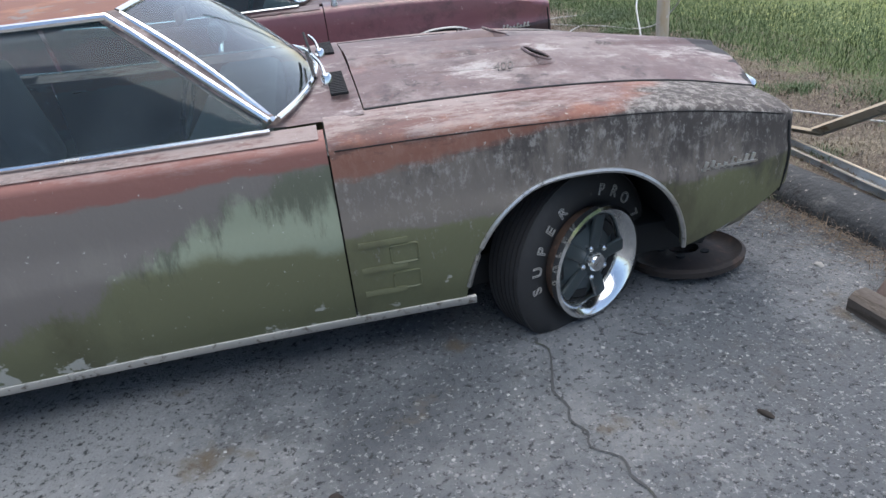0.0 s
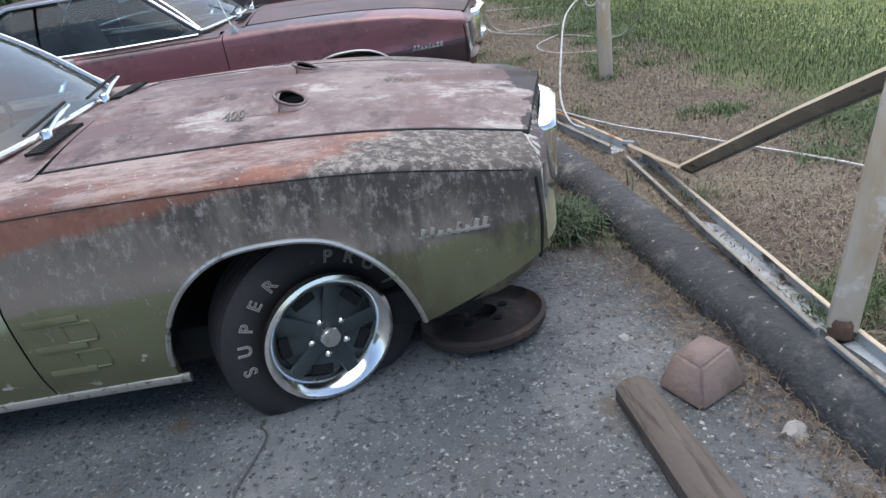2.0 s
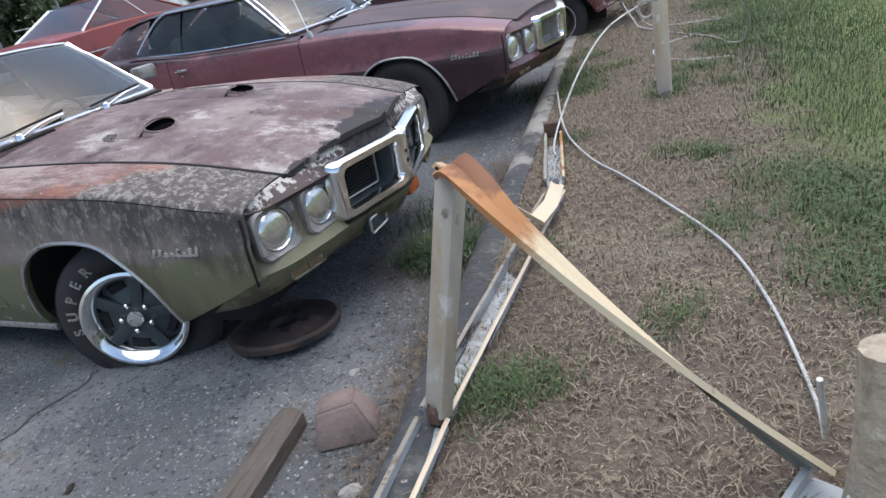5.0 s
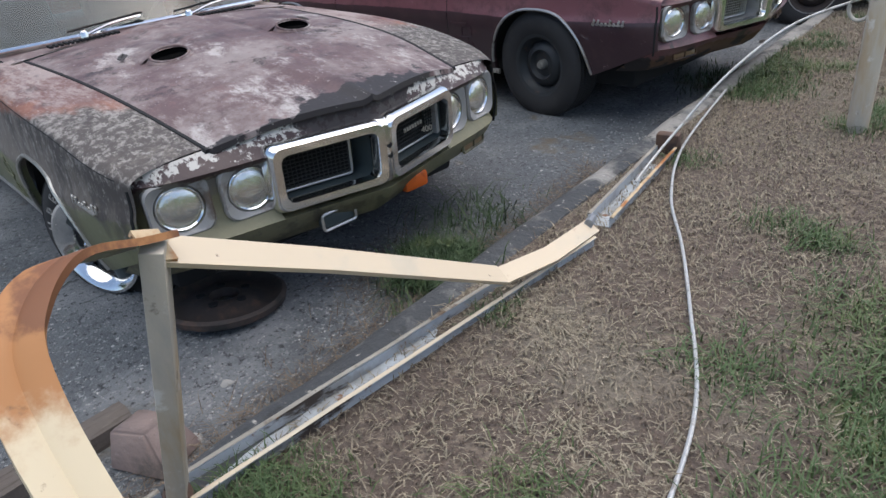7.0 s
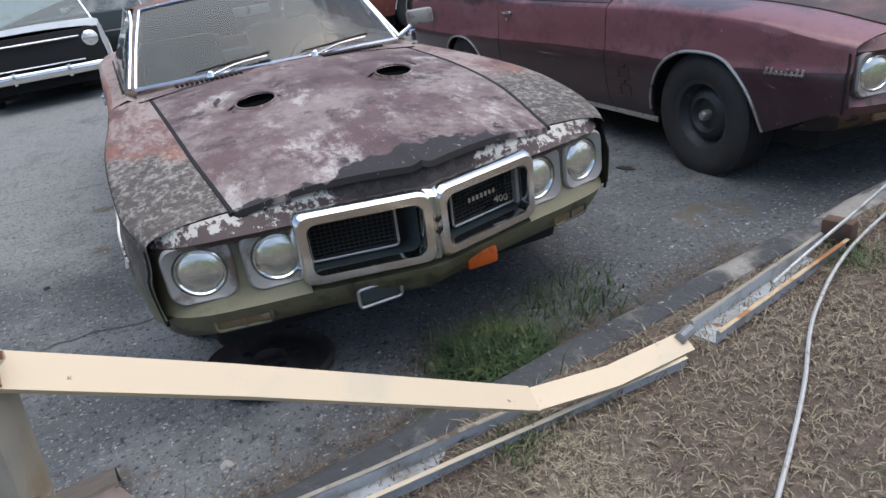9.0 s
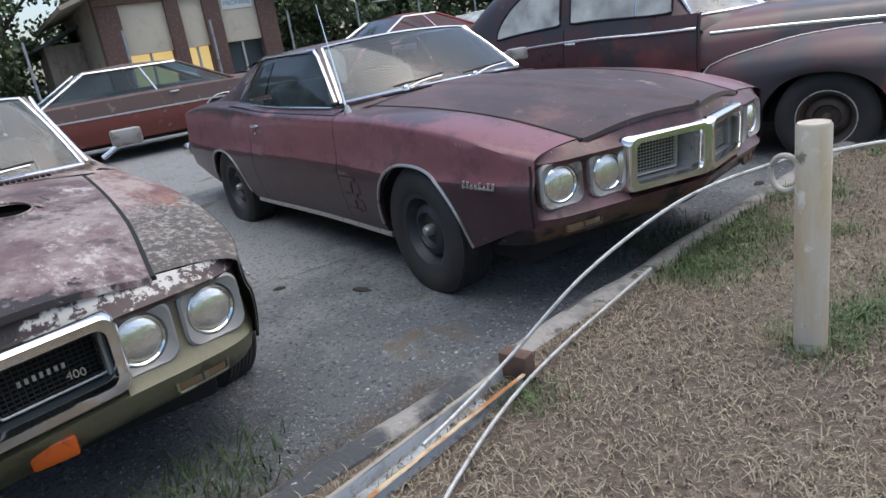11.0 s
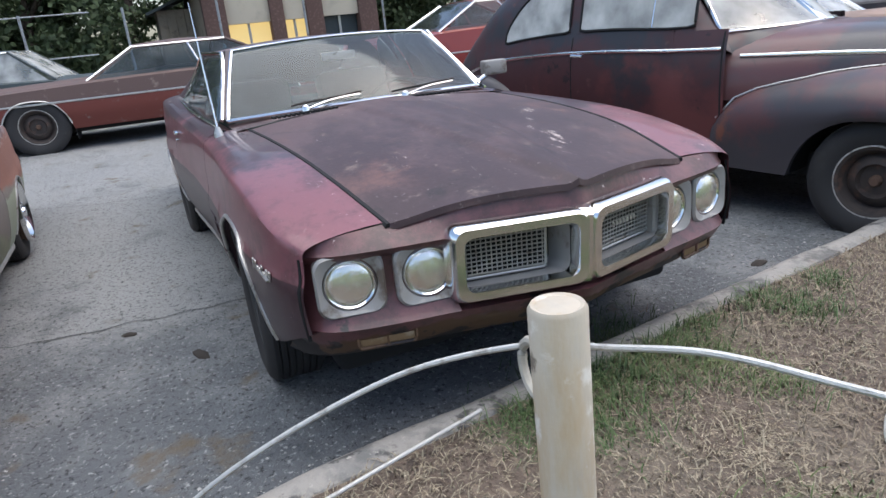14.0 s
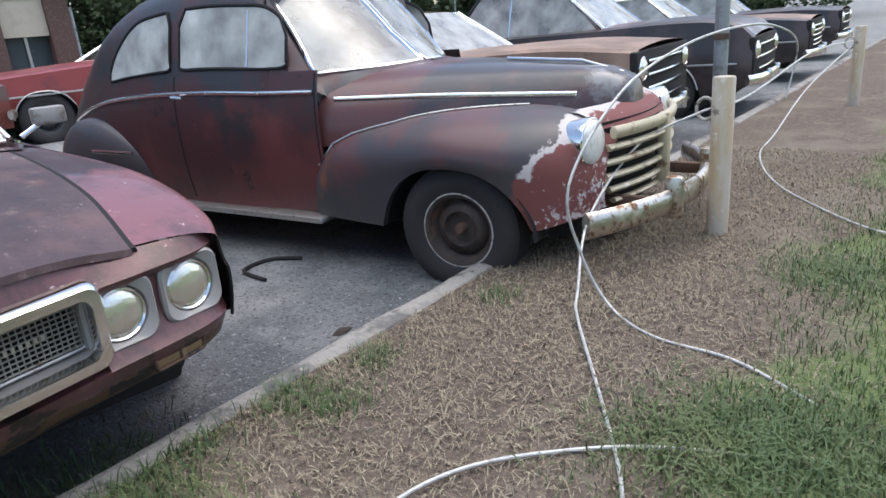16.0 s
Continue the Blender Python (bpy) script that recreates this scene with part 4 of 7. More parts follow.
# loose lamps that hang under the green car's nose
part("hanging_lamp", box((0.86, 0.125, 0.375), (0.91, 0.245, 0.44), 0.012), amber, green_car, "orange plastic lamp hanging from the nose")
lamp = part("hanging_lamp", box((0.85, -0.265, 0.37), (0.89, -0.125, 0.43), 0.01), recess_paint, green_car, "empty rusty lamp housing hanging from the nose")
part("lamp_frame", tube([(0.895, -0.195 + a, 0.40 + b) for a, b in rounded_rect(0.074, 0.032, 0.012, 3)], 0.006, 6, closed=True), lettering_chrome, lamp)
# aerial and door mirrors
ant = part("aerial", tube([(-0.76, -0.80, 0.89), (-0.90, -0.80, 1.5)], [0.006, 0.002], 6), chrome, maroon_car, "thin leaning radio aerial")
part("aerial_base", lathe([(0.026, -0.02), (0.022, 0.02), (0.01, 0.05), (0, 0.05)], 14, Matrix.Translation((-0.76, -0.80, 0.89)) @ Matrix.Rotation(radians(90), 4, "X")), lettering_chrome, ant)
for car in (green_car, maroon_car):
    mr = part("door_mirror", box((-1.33, 0.93, 0.955), (-1.25, 1.09, 1.045), 0.015), recess_silver, car, "dull silver door mirror")
    part("mirror_stalk", tube([(-1.28, 0.86, 0.91), (-1.28, 0.97, 0.97)], 0.014, 8), chrome, mr)


# ---- ground ----
def kerb_x(y):
    return -0.125 - 0.160 * y


def lot_z(x):
    return max(0.0, (-4.0 - x)) * 0.012


asphalt_m = material("worn_grey_asphalt", (0.101, 0.108, 0.116), 0.9, layers=[
    ((0.185, 0.190, 0.196), 0.7, 0.48, 0.62, {"nr": 0.68}),
    ((0.249, 0.251, 0.249), 1.1, 0.42, 0.68, {"xk": -0.10, "x0": -2.0, "amount": 0.8, "nr": 0.74}),
    ((0.056, 0.061, 0.067), 1.5, 0.53, 0.70, {"amount": 0.65, "nr": 0.74}),
    ((0.073, 0.068, 0.061), 5.0, 0.56, 0.70, {"amount": 0.5, "nr": 0.75}),
    ((0.030, 0.032, 0.034), 42, 0.53, 0.62, {"nr": 0.75}),
    ((0.283, 0.287, 0.287), 38, 0.56, 0.63, {"nr": 0.75}),
    ((0.429, 0.420, 0.404), 70, 0.625, 0.68, {"nr": 0.7}),
    ((0.111, 0.090, 0.064), 2.6, 0.60, 0.72)],
    bump=[(90, 1.0, 0.010), (30, 0.5, 0.012)])
soil_m = material("dry_soil_and_dead_grass", (0.125, 0.094, 0.074), 0.95, layers=[
    ((0.21, 0.165, 0.125), 26, 0.5, 0.65), ((0.065, 0.047, 0.037), 40, 0.54, 0.66), ((0.185, 0.155, 0.12), 1.3, 0.5, 0.66),
    ((0.12, 0.16, 0.055), 1.4, 0.5, 0.66, {"xk": 0.5, "x0": 1.2, "yk": 0.08, "y0": 0}),
    # lawn green farther out, lifted for the open light there
    ((0.172, 0.212, 0.072), 0.9, 0.5, 0.8, {"xk": 0.25, "x0": 2.6, "yk": 0.04, "y0": 0})],
    bump=[(90, 0.9, 0.02), (12, 0.5, 0.03)])
kerb_m = material("old_stained_concrete", (0.27, 0.255, 0.235), 0.9, layers=[
    ((0.12, 0.115, 0.11), 4, 0.5, 0.62), ((0.055, 0.058, 0.062), 2.2, 0.42, 0.56, {"yk": -0.16, "y0": 2.2}),
    ((0.16, 0.16, 0.155), 7, 0.50, 0.64, {"nr": 0.75, "amount": 0.6}), ((0.035, 0.035, 0.036), 11, 0.56, 0.66, {"amount": 0.8}),
    ((0.36, 0.34, 0.31), 40, 0.62, 0.7)], bump=[(50, 0.7, 0.012), (9, 0.5, 0.03)])
rows = []
YS = sorted(set(list(np.linspace(-60, -3, 12)) + list(np.linspace(-3, 18, 64)) + list(np.linspace(18, 400, 14))))
for y in YS:
    e = kerb_x(max(-4, min(y, 60)))
    rows.append([(x, y, lot_z(x)) for x in (-300, -60, -30, -16, -10, -7, -5, -4, -3.2, -2.5, -1.8)] + [(e - 0.05, y, 0.0)])
link_mesh("lot", sheet(rows), asphalt_m)
tagged(bpy.data.objects["lot"], "worn grey asphalt car park with cracks", "asphalt", kind="structure")


def lawn_z(x, y):
    d = x - kerb_x(max(-4, min(y, 60)))
    return 0.115 + 0.02 * noise.noise(Vector((x * 1.3, y * 1.3, 0))) + 0.02 * min(1, max(0, d)) 


rows = []
for y in YS:
    e = kerb_x(max(-4, min(y, 60)))
    rows.append([(e + d, y, lawn_z(e + d, y) if d > 0.0 else -0.02) for d in (0.0, 0.05, 0.12, 0.25, 0.4, 0.6, 0.8, 1.0, 1.3, 1.7, 2.2, 3, 4, 6, 9, 14, 25, 60, 400)])
tagged(link_mesh("ground", sheet(rows), soil_m), "dry soil strip with dead grass", "ground", kind="structure")
bm = bmesh.new()
kr = []
for y in np.linspace(-6, 40, 260):
    e = kerb_x(max(-4, y))
    j = lambda k: 0.014 * noise.noise(Vector((y * 2.3, k * 5.0, 0))) + 0.006 * noise.noise(Vector((y * 11.0, k * 5.0, 4)))
    kr.append([(e - 0.125 + j(1), y, -0.02), (e - 0.12 + j(1), y, 0.035), (e - 0.108 + j(2), y, 0.07 + j(3)), (e - 0.08 + j(4), y, 0.103 + j(5)), (e - 0.045 + j(4), y, 0.124 + j(5)), (e, y, 0.132 + j(6) * 0.5), (e + 0.05 + j(7), y, 0.122 + j(8) * 0.5), (e + 0.075, y, 0.08), (e + 0.08, y, -0.02)])
add_grid(bm, kr)
tagged(link_mesh("kerb", bm, kerb_m), "rounded weathered concrete kerb, black with age in places", "kerb", kind="structure")


# ---- the rounded forties two-door sedan ----
FORD_W = [(-0.78, 0.83), (-0.45, 0.90), (0.0, 0.93), (0.3, 0.905), (0.5, 0.82), (0.62, 0.70), (0.68, 0.58)]
FORD_T = [(-0.78, 0.56), (-0.68, 0.72), (-0.5, 0.81), (-0.2, 0.87), (0.2, 0.885), (0.45, 0.86), (0.6, 0.80), (0.68, 0.70)]


def ford_low(x):
    z = 0.31 if x < 0 else 0.31 + 0.10 * max(0, (x - 0.3)) / 0.38
    if abs(x) < 0.44:
        z = max(z, 0.2 + 0.44 * (1 - (abs(x) / 0.44) ** 2.4) ** 0.5)
    return z


def ford_body_pt(x, u):
    """u 0..1 from the sill over the side to the roof's middle."""
    roof = curve_at(x, [(-3.75, 0.75), (-3.5, 1.0), (-3.1, 1.30), (-2.7, 1.50), (-2.2, 1.60), (-1.6, 1.63), (-1.1, 1.60)])
    wid = curve_at(x, [(-3.75, 0.45), (-3.5, 0.62), (-3.0, 0.76), (-2.4, 0.82), (-1.5, 0.845), (-0.72, 0.80)])
    prof = [(0.0, 0.95, 0.31), (0.12, 0.985, 0.5), (0.28, 1.0, 0.78), (0.40, 0.985, 0.97), (0.47, 0.965, 1.06), (0.54, 0.935, 1.15), (0.68, 0.85, 1.38), (0.76, 0.76, 1.50), (0.87, 0.5, 1.595), (1.0, 0.0, 1.63)]
    y = wid * curve_at(u, [(p[0], p[1]) for p in prof])
    z = curve_at(u, [(p[0], p[2]) for p in prof])
    if z > 0.6:
        z = 0.6 + (z - 0.6) * (roof - 0.6) / 1.03
    return y, z


def ford(root):
    for s in (-1, 1):
        # front fender
        rows = []
        xs = sorted(set(list(np.linspace(-0.78, 0.68, 30)) + [0.44 * math.cos(math.pi * k / 36) for k in range(37)]))
        for x in xs:
            w, t, lo = curve_at(x, FORD_W), curve_at(x, FORD_T), ford_low(x)
            inn = curve_at(x, [(-0.78, 0.72), (-0.3, 0.56), (0.3, 0.40), (0.68, 0.36)])
            col = [(x, s * (w - 0.05), lo), (x, s * (w - 0.012), lo)]
            mid = max(lo + 0.02, t - 0.24)
            for k in range(6):
                z = lo + (mid - lo) * (k + 1) / 6
                col.append((x, s * (w - 0.012 + 0.012 * (k + 1) / 6), z))
            for k in range(1, 10):
                a = math.pi / 2 * k / 9
                col.append((x, s * (inn + 0.04 + (w - inn - 0.04) * math.cos(a) ** 0.8), mid + (t - mid) * math.sin(a) ** 0.9))
            col.append((x, s * inn, t - 0.05))
            rows.append(col)
        part("front_fender", sheet(rows), ford_fender, root, "charcoal front fender with flaked white and red nose")
        part("fender_bead", tube([(x, s * curve_at(x, [(-0.78, 0.80), (-0.5, 0.72), (-0.1, 0.60), (0.3, 0.44)]), curve_at(x, FORD_T) + 0.004) for x in np.linspace(-0.76, 0.25, 14)], 0.006, 6), lettering_chrome, root)
        rows = [[(0.44 * 1.02 * math.cos(math.pi * k / 16), s * yy, 0.30 + 0.37 * math.sin(math.pi * k / 16)) for k in range(17)] for yy in (0.88, 0.45)]
        part("wheel_house", sheet(rows), black_trim, root)
        # rear fender
        rows = []
        for i in range(25):
            x = -3.45 + 1.25 * i / 24
            k = math.sin(math.pi * (i / 24) ** 0.8)
            t = 0.36 + 0.50 * max(0.0, k) ** 0.55
            rows.append([(x, s * (0.74 + 0.19 * max(0, k) ** 0.5 * math.sin(a) ** 0.7), 0.30 + (t - 0.30) * (1 - (a / math.pi * 2 - 0) ** 2.2)) for a in [math.pi / 2 * j / 9 for j in range(10)]])
        part("rear_fender", sheet(rows), ford_fender, root)
        part("fender_moulding", tube([(x, s * 0.935, 0.645) for x in np.linspace(-2.75, -2.28, 6)], 0.008, 6, flat=(0.008, 0.014)), chrome, root)
        # side windows
        for nm, x0, x1, r in (("quarter_window", -2.62, -1.90, 0.10), ("door_window", -1.80, -0.93, 0.06)):
            rows = []
            n = 18
            for i in range(n + 1):
                v = i / n
                x = x0 + (x1 - x0) * v
                k = 1.0
                if nm == "quarter_window":
                    k = math.sin(math.pi / 2 * min(1, 0.12 + v * 1.5)) ** 0.7
                    k = min(k, 1.0)
                else:
                    k = 1 - 0.35 * max(0, (v - 0.72) / 0.28) ** 2.2
                end = min(1.0, min(v, 1 - v) * 14 + 0.72)
                lo_u, hi_u = 0.545, 0.545 + (0.715 - 0.545) * k * end
                col = []
                for j in range(7):
                    y, z = ford_body_pt(x, lo_u + (1 - end) * 0.02 + (hi_u - lo_u) * j / 6)
                    col.append((x, s * (y + 0.005), z))
                rows.append(col)
            g = part(nm, sheet(rows), ford_glass, root, "dusty side window, whitened for sky reflection and white cloth inside")
            rim = [r_[0] for r_ in rows] + [p for p in rows[-1][1:]] + [r_[-1] for r_ in reversed(rows[:-1])] + [p for p in reversed(rows[0][1:-1])]
            part("window_seal", tube(rim, 0.009, 6, closed=True), black_trim, g)
            if nm == "door_window":
                y0, z0 = ford_body_pt(-1.22, 0.55)
                y1, z1 = ford_body_pt(-1.22, 0.70)
                part("vent_window_bar", tube([(-1.22, s * (y0 + 0.008), z0), (-1.22, s * (y1 + 0.008), z1)], 0.007, 6), chrome, g)
        # belt moulding, door lines, handle
        pts = []
        for x in np.linspace(-3.3, -0.74, 20):
            y, z = ford_body_pt(x, 0.435)
            pts.append((x, s * (y + 0.006), z))
        part("belt_moulding", tube(pts, 0.012, 8, flat=(0.008, 0.014)), chrome, root, "bright belt moulding")
        part("hood_moulding", tube([(x, s * (ford_hood(x, 0.36)[0] + 0.004), ford_hood(x, 0.36)[1]) for x in np.linspace(-0.70, 0.42, 12)], 0.012, 8, flat=(0.008, 0.014)), chrome, root, "bright hood moulding")
        for x in (-0.735, -1.86):
            part("door_gap", tube([(x, s * (ford_body_pt(x, u)[0] + 0.001), ford_body_pt(x, u)[1]) for u in np.linspace(0.02, 0.52, 12)], 0.0045, 4), black_trim, root)
        hx = part("door_handle", tube([(-1.82, s * 0.86, 1.005), (-1.80, s * 0.895, 1.005), (-1.70, s * 0.895, 1.0)], 0.009, 6), chrome, root)
        part("running_board", box((-2.35, s * 0.83 - 0.06, 0.275), (-0.72, s * 0.83 + 0.06, 0.312), 0.012), lettering_chrome, root, "bright-edged running board")
        # lamps
        m = Matrix.Translation((0.625, s * 0.60, 0.725)) @ Matrix.Rotation(radians(-90 + s * 6), 4, "Z")
        hl = part("headlamp", lathe([(0.10, -0.10), (0.118, -0.02), (0.119, 0.004), (0.113, 0.009), (0.108, 0.004)], 36, m), chrome, root, "round chrome-rimmed headlamp")
        part("lens", lathe([(0.109 * math.cos(a), 0.004 + 0.038 * math.sin(a)) for a in [math.pi / 2 * k / 7 for k in range(8)]], 32, m), milky_lens, hl)
        m2 = Matrix.Translation((0.655, s * 0.56, 0.515)) @ Matrix.Rotation(radians(-90), 4, "Z")
        part("parking_lamp", lathe([(0.045, -0.05), (0.045, 0.0), (0.035, 0.02), (0, 0.03)], 20, m2), lamp_reflector, root)
        wheel_set(root, "wheel", 0.0, s * 0.745, 0.33, "rust", 4, s, 0.04, 0.02)
        wheel_set(root, "wheel", -2.9, s * 0.72, 0.34, "rust", 0, s, 0.03, 0.02)
        # windscreen half
        rows = []
        for i in range(9):
            k = i / 8
            col = []
            for j in range(9):
                v = j / 8
                b = Vector((-0.60 - 0.20 * v ** 2, s * (0.02 + 0.66 * v), 1.095 + 0.01 * (1 - v)))
                tp = Vector((-1.06 - 0.12 * v ** 2, s * (0.02 + 0.56 * v), 1.50 - 0.03 * v ** 3))
                p = b.lerp(tp, k)
                p.x += 0.03 * math.sin(math.pi * k)
                col.append(p)
            rows.append(col)
        w = part("windscreen", sheet(rows), dusty_glass, root, "dusty split windscreen")
        w.visible_shadow = False
        rim = [p for p in rows[0]] + [r_[-1] for r_ in rows[1:]] + [p for p in reversed(rows[-1][:-1])] + [r_[0] for r_ in reversed(rows[1:-1])]
        part("windscreen_frame", tube(rim, 0.012, 6, closed=True), chrome, w)
        rows = []
        for k in range(7):
            u = k / 6
            a = Vector((-0.80 - 0.38 * u, s * (0.68 - 0.10 * u), 1.09 + 0.385 * u))
            y, z = ford_body_pt(-0.98 - 0.12 * u, 0.53 + 0.2 * u)
            rows.append([a, a.lerp(Vector((-0.98 - 0.12 * u, s * y, z)), 0.5) + Vector((0.02, s * 0.012, 0)), Vector((-0.98 - 0.12 * u, s * y, z))])
        part("windscreen_pillar", sheet(rows), ford_paint, root)
        # cowl in front of the windscreen
        rows = []
        for j in range(10):
            v = min(1.0, j / 8)
            if j < 9:
                a = Vector((-0.60 - 0.20 * v ** 2, s * (0.02 + 0.66 * v), 1.092 + 0.01 * (1 - v)))
                q = Vector((a.x + 0.07, a.y, ford_hood_z(a.x + 0.07, abs(a.y)) - 0.004))
            else:
                y, z = ford_body_pt(-0.80, 0.52)
                a = Vector((-0.92, s * y, z))
                y, z = ford_body_pt(-0.72, 0.44)
                q = Vector((-0.735, s * (y - 0.004), z))
            rows.append([a, a.lerp(q, 0.5) + Vector((0, 0, 0.008)), q])
        part("cowl", sheet(rows), ford_paint, root)
    # body shell and roof
    rows = []
    for x in np.linspace(-3.75, -0.72, 46):
        col = []
        top = 1.0
        if x > -1.12:
            top = 0.53 + 0.2 * max(0.0, (-0.98 - x) / 0.14) if x < -0.98 else 0.53
        for s in (1, -1):
            c = []
            for k in range(25):
                y, z = ford_body_pt(x, top * k / 24)
                c.append((x, s * y, z))
            col.append(c if s > 0 else c[::-1])
        rows.append(col)
    for s in (0, 1):
        part("body_side", sheet([r_[s] for r_ in rows]), ford_paint, root)
    rows = [[(x, y, 1.60 + (x + 1.12) * (0.10 / 0.12) * (x > -1.12) - 0.14 * (abs(y) / 0.6) ** 3) for y in np.linspace(-0.6, 0.6, 15)] for x in np.linspace(-1.25, -1.06, 5)]
    part("roof_lip", sheet(rows), ford_paint, root)
    # hood
    rows = []
    for x in np.linspace(-0.76, 0.60, 30):
        rows.append([(x, s * ford_hood(x, u)[0], ford_hood(x, u)[1]) for s, us in ((1, np.linspace(0, 1, 15)), (-1, np.linspace(1, 0, 15)[1:])) for u in us])
    for k in range(1, 7):
        a = math.pi / 2 * k / 6
        rows.append([(0.60 + 0.07 * math.sin(a), p[1] * (0.25 + 0.75 * math.cos(a)), 0.72 + (p[2] - 0.72) * (0.35 + 0.65 * math.cos(a))) for p in rows[29]])
    part("hood", sheet(rows), ford_hoodpaint, root, "long dark bonnet with faded patches")
    part("hood_ornament", tube([(-0.1, 0, 1.085), (0.35, 0, 1.055), (0.58, 0, 0.985)], 0.010, 8), chrome, root)
    # grille panel, bars, bumper
    gx = lambda y, z: 0.80 - 0.42 * y * y - 0.10 * (0.75 - z)
    rows = [[(gx(y, z) - 0.07, y, z) for y in np.linspace(-0.56, 0.56, 21)] for z in np.linspace(0.34, 0.80, 6)]
    part("grille_back", sheet(rows), black_trim, root)
    rows = [[(curve_at(k / 4, [(0, 0.60), (0.5, 0.70), (1, 0.75)]) - 0.45 * y * y, y, 0.86 - 0.09 * (k / 4) ** 1.5) for y in np.linspace(-0.52, 0.52, 19)] for k in range(5)]
    part("nose_panel", sheet(rows), ford_fender, root)
    for z, h, l in ((0.755, 0.030, 0.50), (0.685, 0.017, 0.53), (0.615, 0.017, 0.54), (0.545, 0.017, 0.53), (0.475, 0.017, 0.50), (0.415, 0.013, 0.46)):
        part("grille_bar", tube([(gx(y, z), y, z) for y in np.linspace(-l, l, 21)], 0.02, 10, flat=(0.022, h)), cream_chrome, root, "tarnished cream-coloured grille bar")
    part("grille_centre", box((0.77, -0.035, 0.42), (0.825, 0.035, 0.78), 0.012), cream_chrome, root)
    bx = lambda y: 0.98 - 0.36 * y * y
    bump = part("front_bumper", tube([(bx(y), y, 0.405) for y in np.linspace(-0.88, 0.88, 27)], 0.05, 12, flat=(0.03, 0.062)), pitted, root, "rust-pitted chrome bumper")
    for s in (-1, 1):
        part("bumper_guard", box((bx(0.36) - 0.03, s * 0.36 - 0.03, 0.32), (bx(0.36) + 0.06, s * 0.36 + 0.03, 0.53), 0.022), pitted, bump)
        part("bumper_arm", box((0.45, s * 0.40 - 0.02, 0.37), (0.92, s * 0.40 + 0.02, 0.43), 0.005), rusty, bump)
    part("chassis", box((-3.4, -0.6, 0.24), (0.55, 0.6, 0.4), 0.03), black_trim, root)
    part("front_seat", box((-1.95, -0.62, 0.7), (-1.75, 0.62, 1.12), 0.06), white_cloth, root)


def ford_hood_z(x, y):
    w = curve_at(x, [(-0.78, 0.79), (-0.4, 0.60), (0.0, 0.45), (0.4, 0.29), (0.62, 0.17)])
    t = curve_at(x, [(-0.78, 1.105), (-0.3, 1.085), (0.2, 1.05), (0.5, 1.02), (0.62, 0.975)])
    c = min(0.98, (abs(y) / w)) ** (1 / 0.55)
    return 0.70 + (t - 0.70) * math.sqrt(1 - c * c) ** 0.75


def ford_hood(x, u):
    """u 0 at the fender, 1 at the top's middle."""
    w = curve_at(x, [(-0.78, 0.79), (-0.4, 0.60), (0.0, 0.45), (0.4, 0.29), (0.62, 0.17)])
    t = curve_at(x, [(-0.78, 1.105), (-0.3, 1.085), (0.2, 1.05), (0.5, 1.02), (0.62, 0.975)])
    a = u * math.pi / 2
    return w * math.cos(a) ** 0.55, 0.70 + (t - 0.70) * math.sin(a) ** 0.75


milky_lens = material("milky_headlamp_glass", (0.72, 0.71, 0.68), 0.2, layers=[((0.5, 0.5, 0.48), 25, 0.5, 0.65)], coat=0.6)
# diffuse white stands in for sky reflection, dust and cloth in the side windows
ford_glass = glass_material("whitened_side_glass", (0.8, 0.82, 0.8), (0.64, 0.65, 0.63, 1), 0.12, 0.72, 1.5)
cream_chrome = material("tarnished_cream_grille_paint", (0.52, 0.46, 0.33), 0.42, 0.3, layers=[((0.20, 0.12, 0.07), 14, 0.56, 0.68), ((0.7, 0.66, 0.55), 8, 0.58, 0.7)])
ford_hoodpaint = material("charcoal_bonnet_paint", (0.042, 0.038, 0.044), 0.36, layers=[
    ((0.11, 0.042, 0.042), 1.6, 0.42, 0.62, {"xk": -1.3, "x0": -0.40, "nr": 0.7}),
    ((0.085, 0.05, 0.05), 1.7, 0.46, 0.6, {"stretch": (1, 1, 2)}), ((0.20, 0.20, 0.21), 2.3, 0.62, 0.7, {"xk": 0.25, "x0": 0.3}), ((0.02, 0.018, 0.02), 3, 0.6, 0.7)], coat=0.15)
ford_car = thing("car", pose(-1.47, 7.05, -0.02, 0, 0, 14), "faded maroon and charcoal forties two-door sedan", "car", "parked cars")
ford(ford_car)
for ob in ford_car.children_recursive:
    if ob.type == "MESH" and not (ob.name.startswith("wheel") and "house" not in ob.name) and ob.parent and not ob.parent.name.startswith("wheel"):
        for v in ob.data.vertices:
            v.co.x = float(np.interp(v.co.x, [-3.95, -1.9, -0.735, -0.46, 1.2], [-4.15, -2.1, -0.90, -0.46, 1.2]))
            if v.co.z > 1.15 and v.co.x < -0.5:
                v.co.z = 1.15 + (v.co.z - 1.15) * 1.28


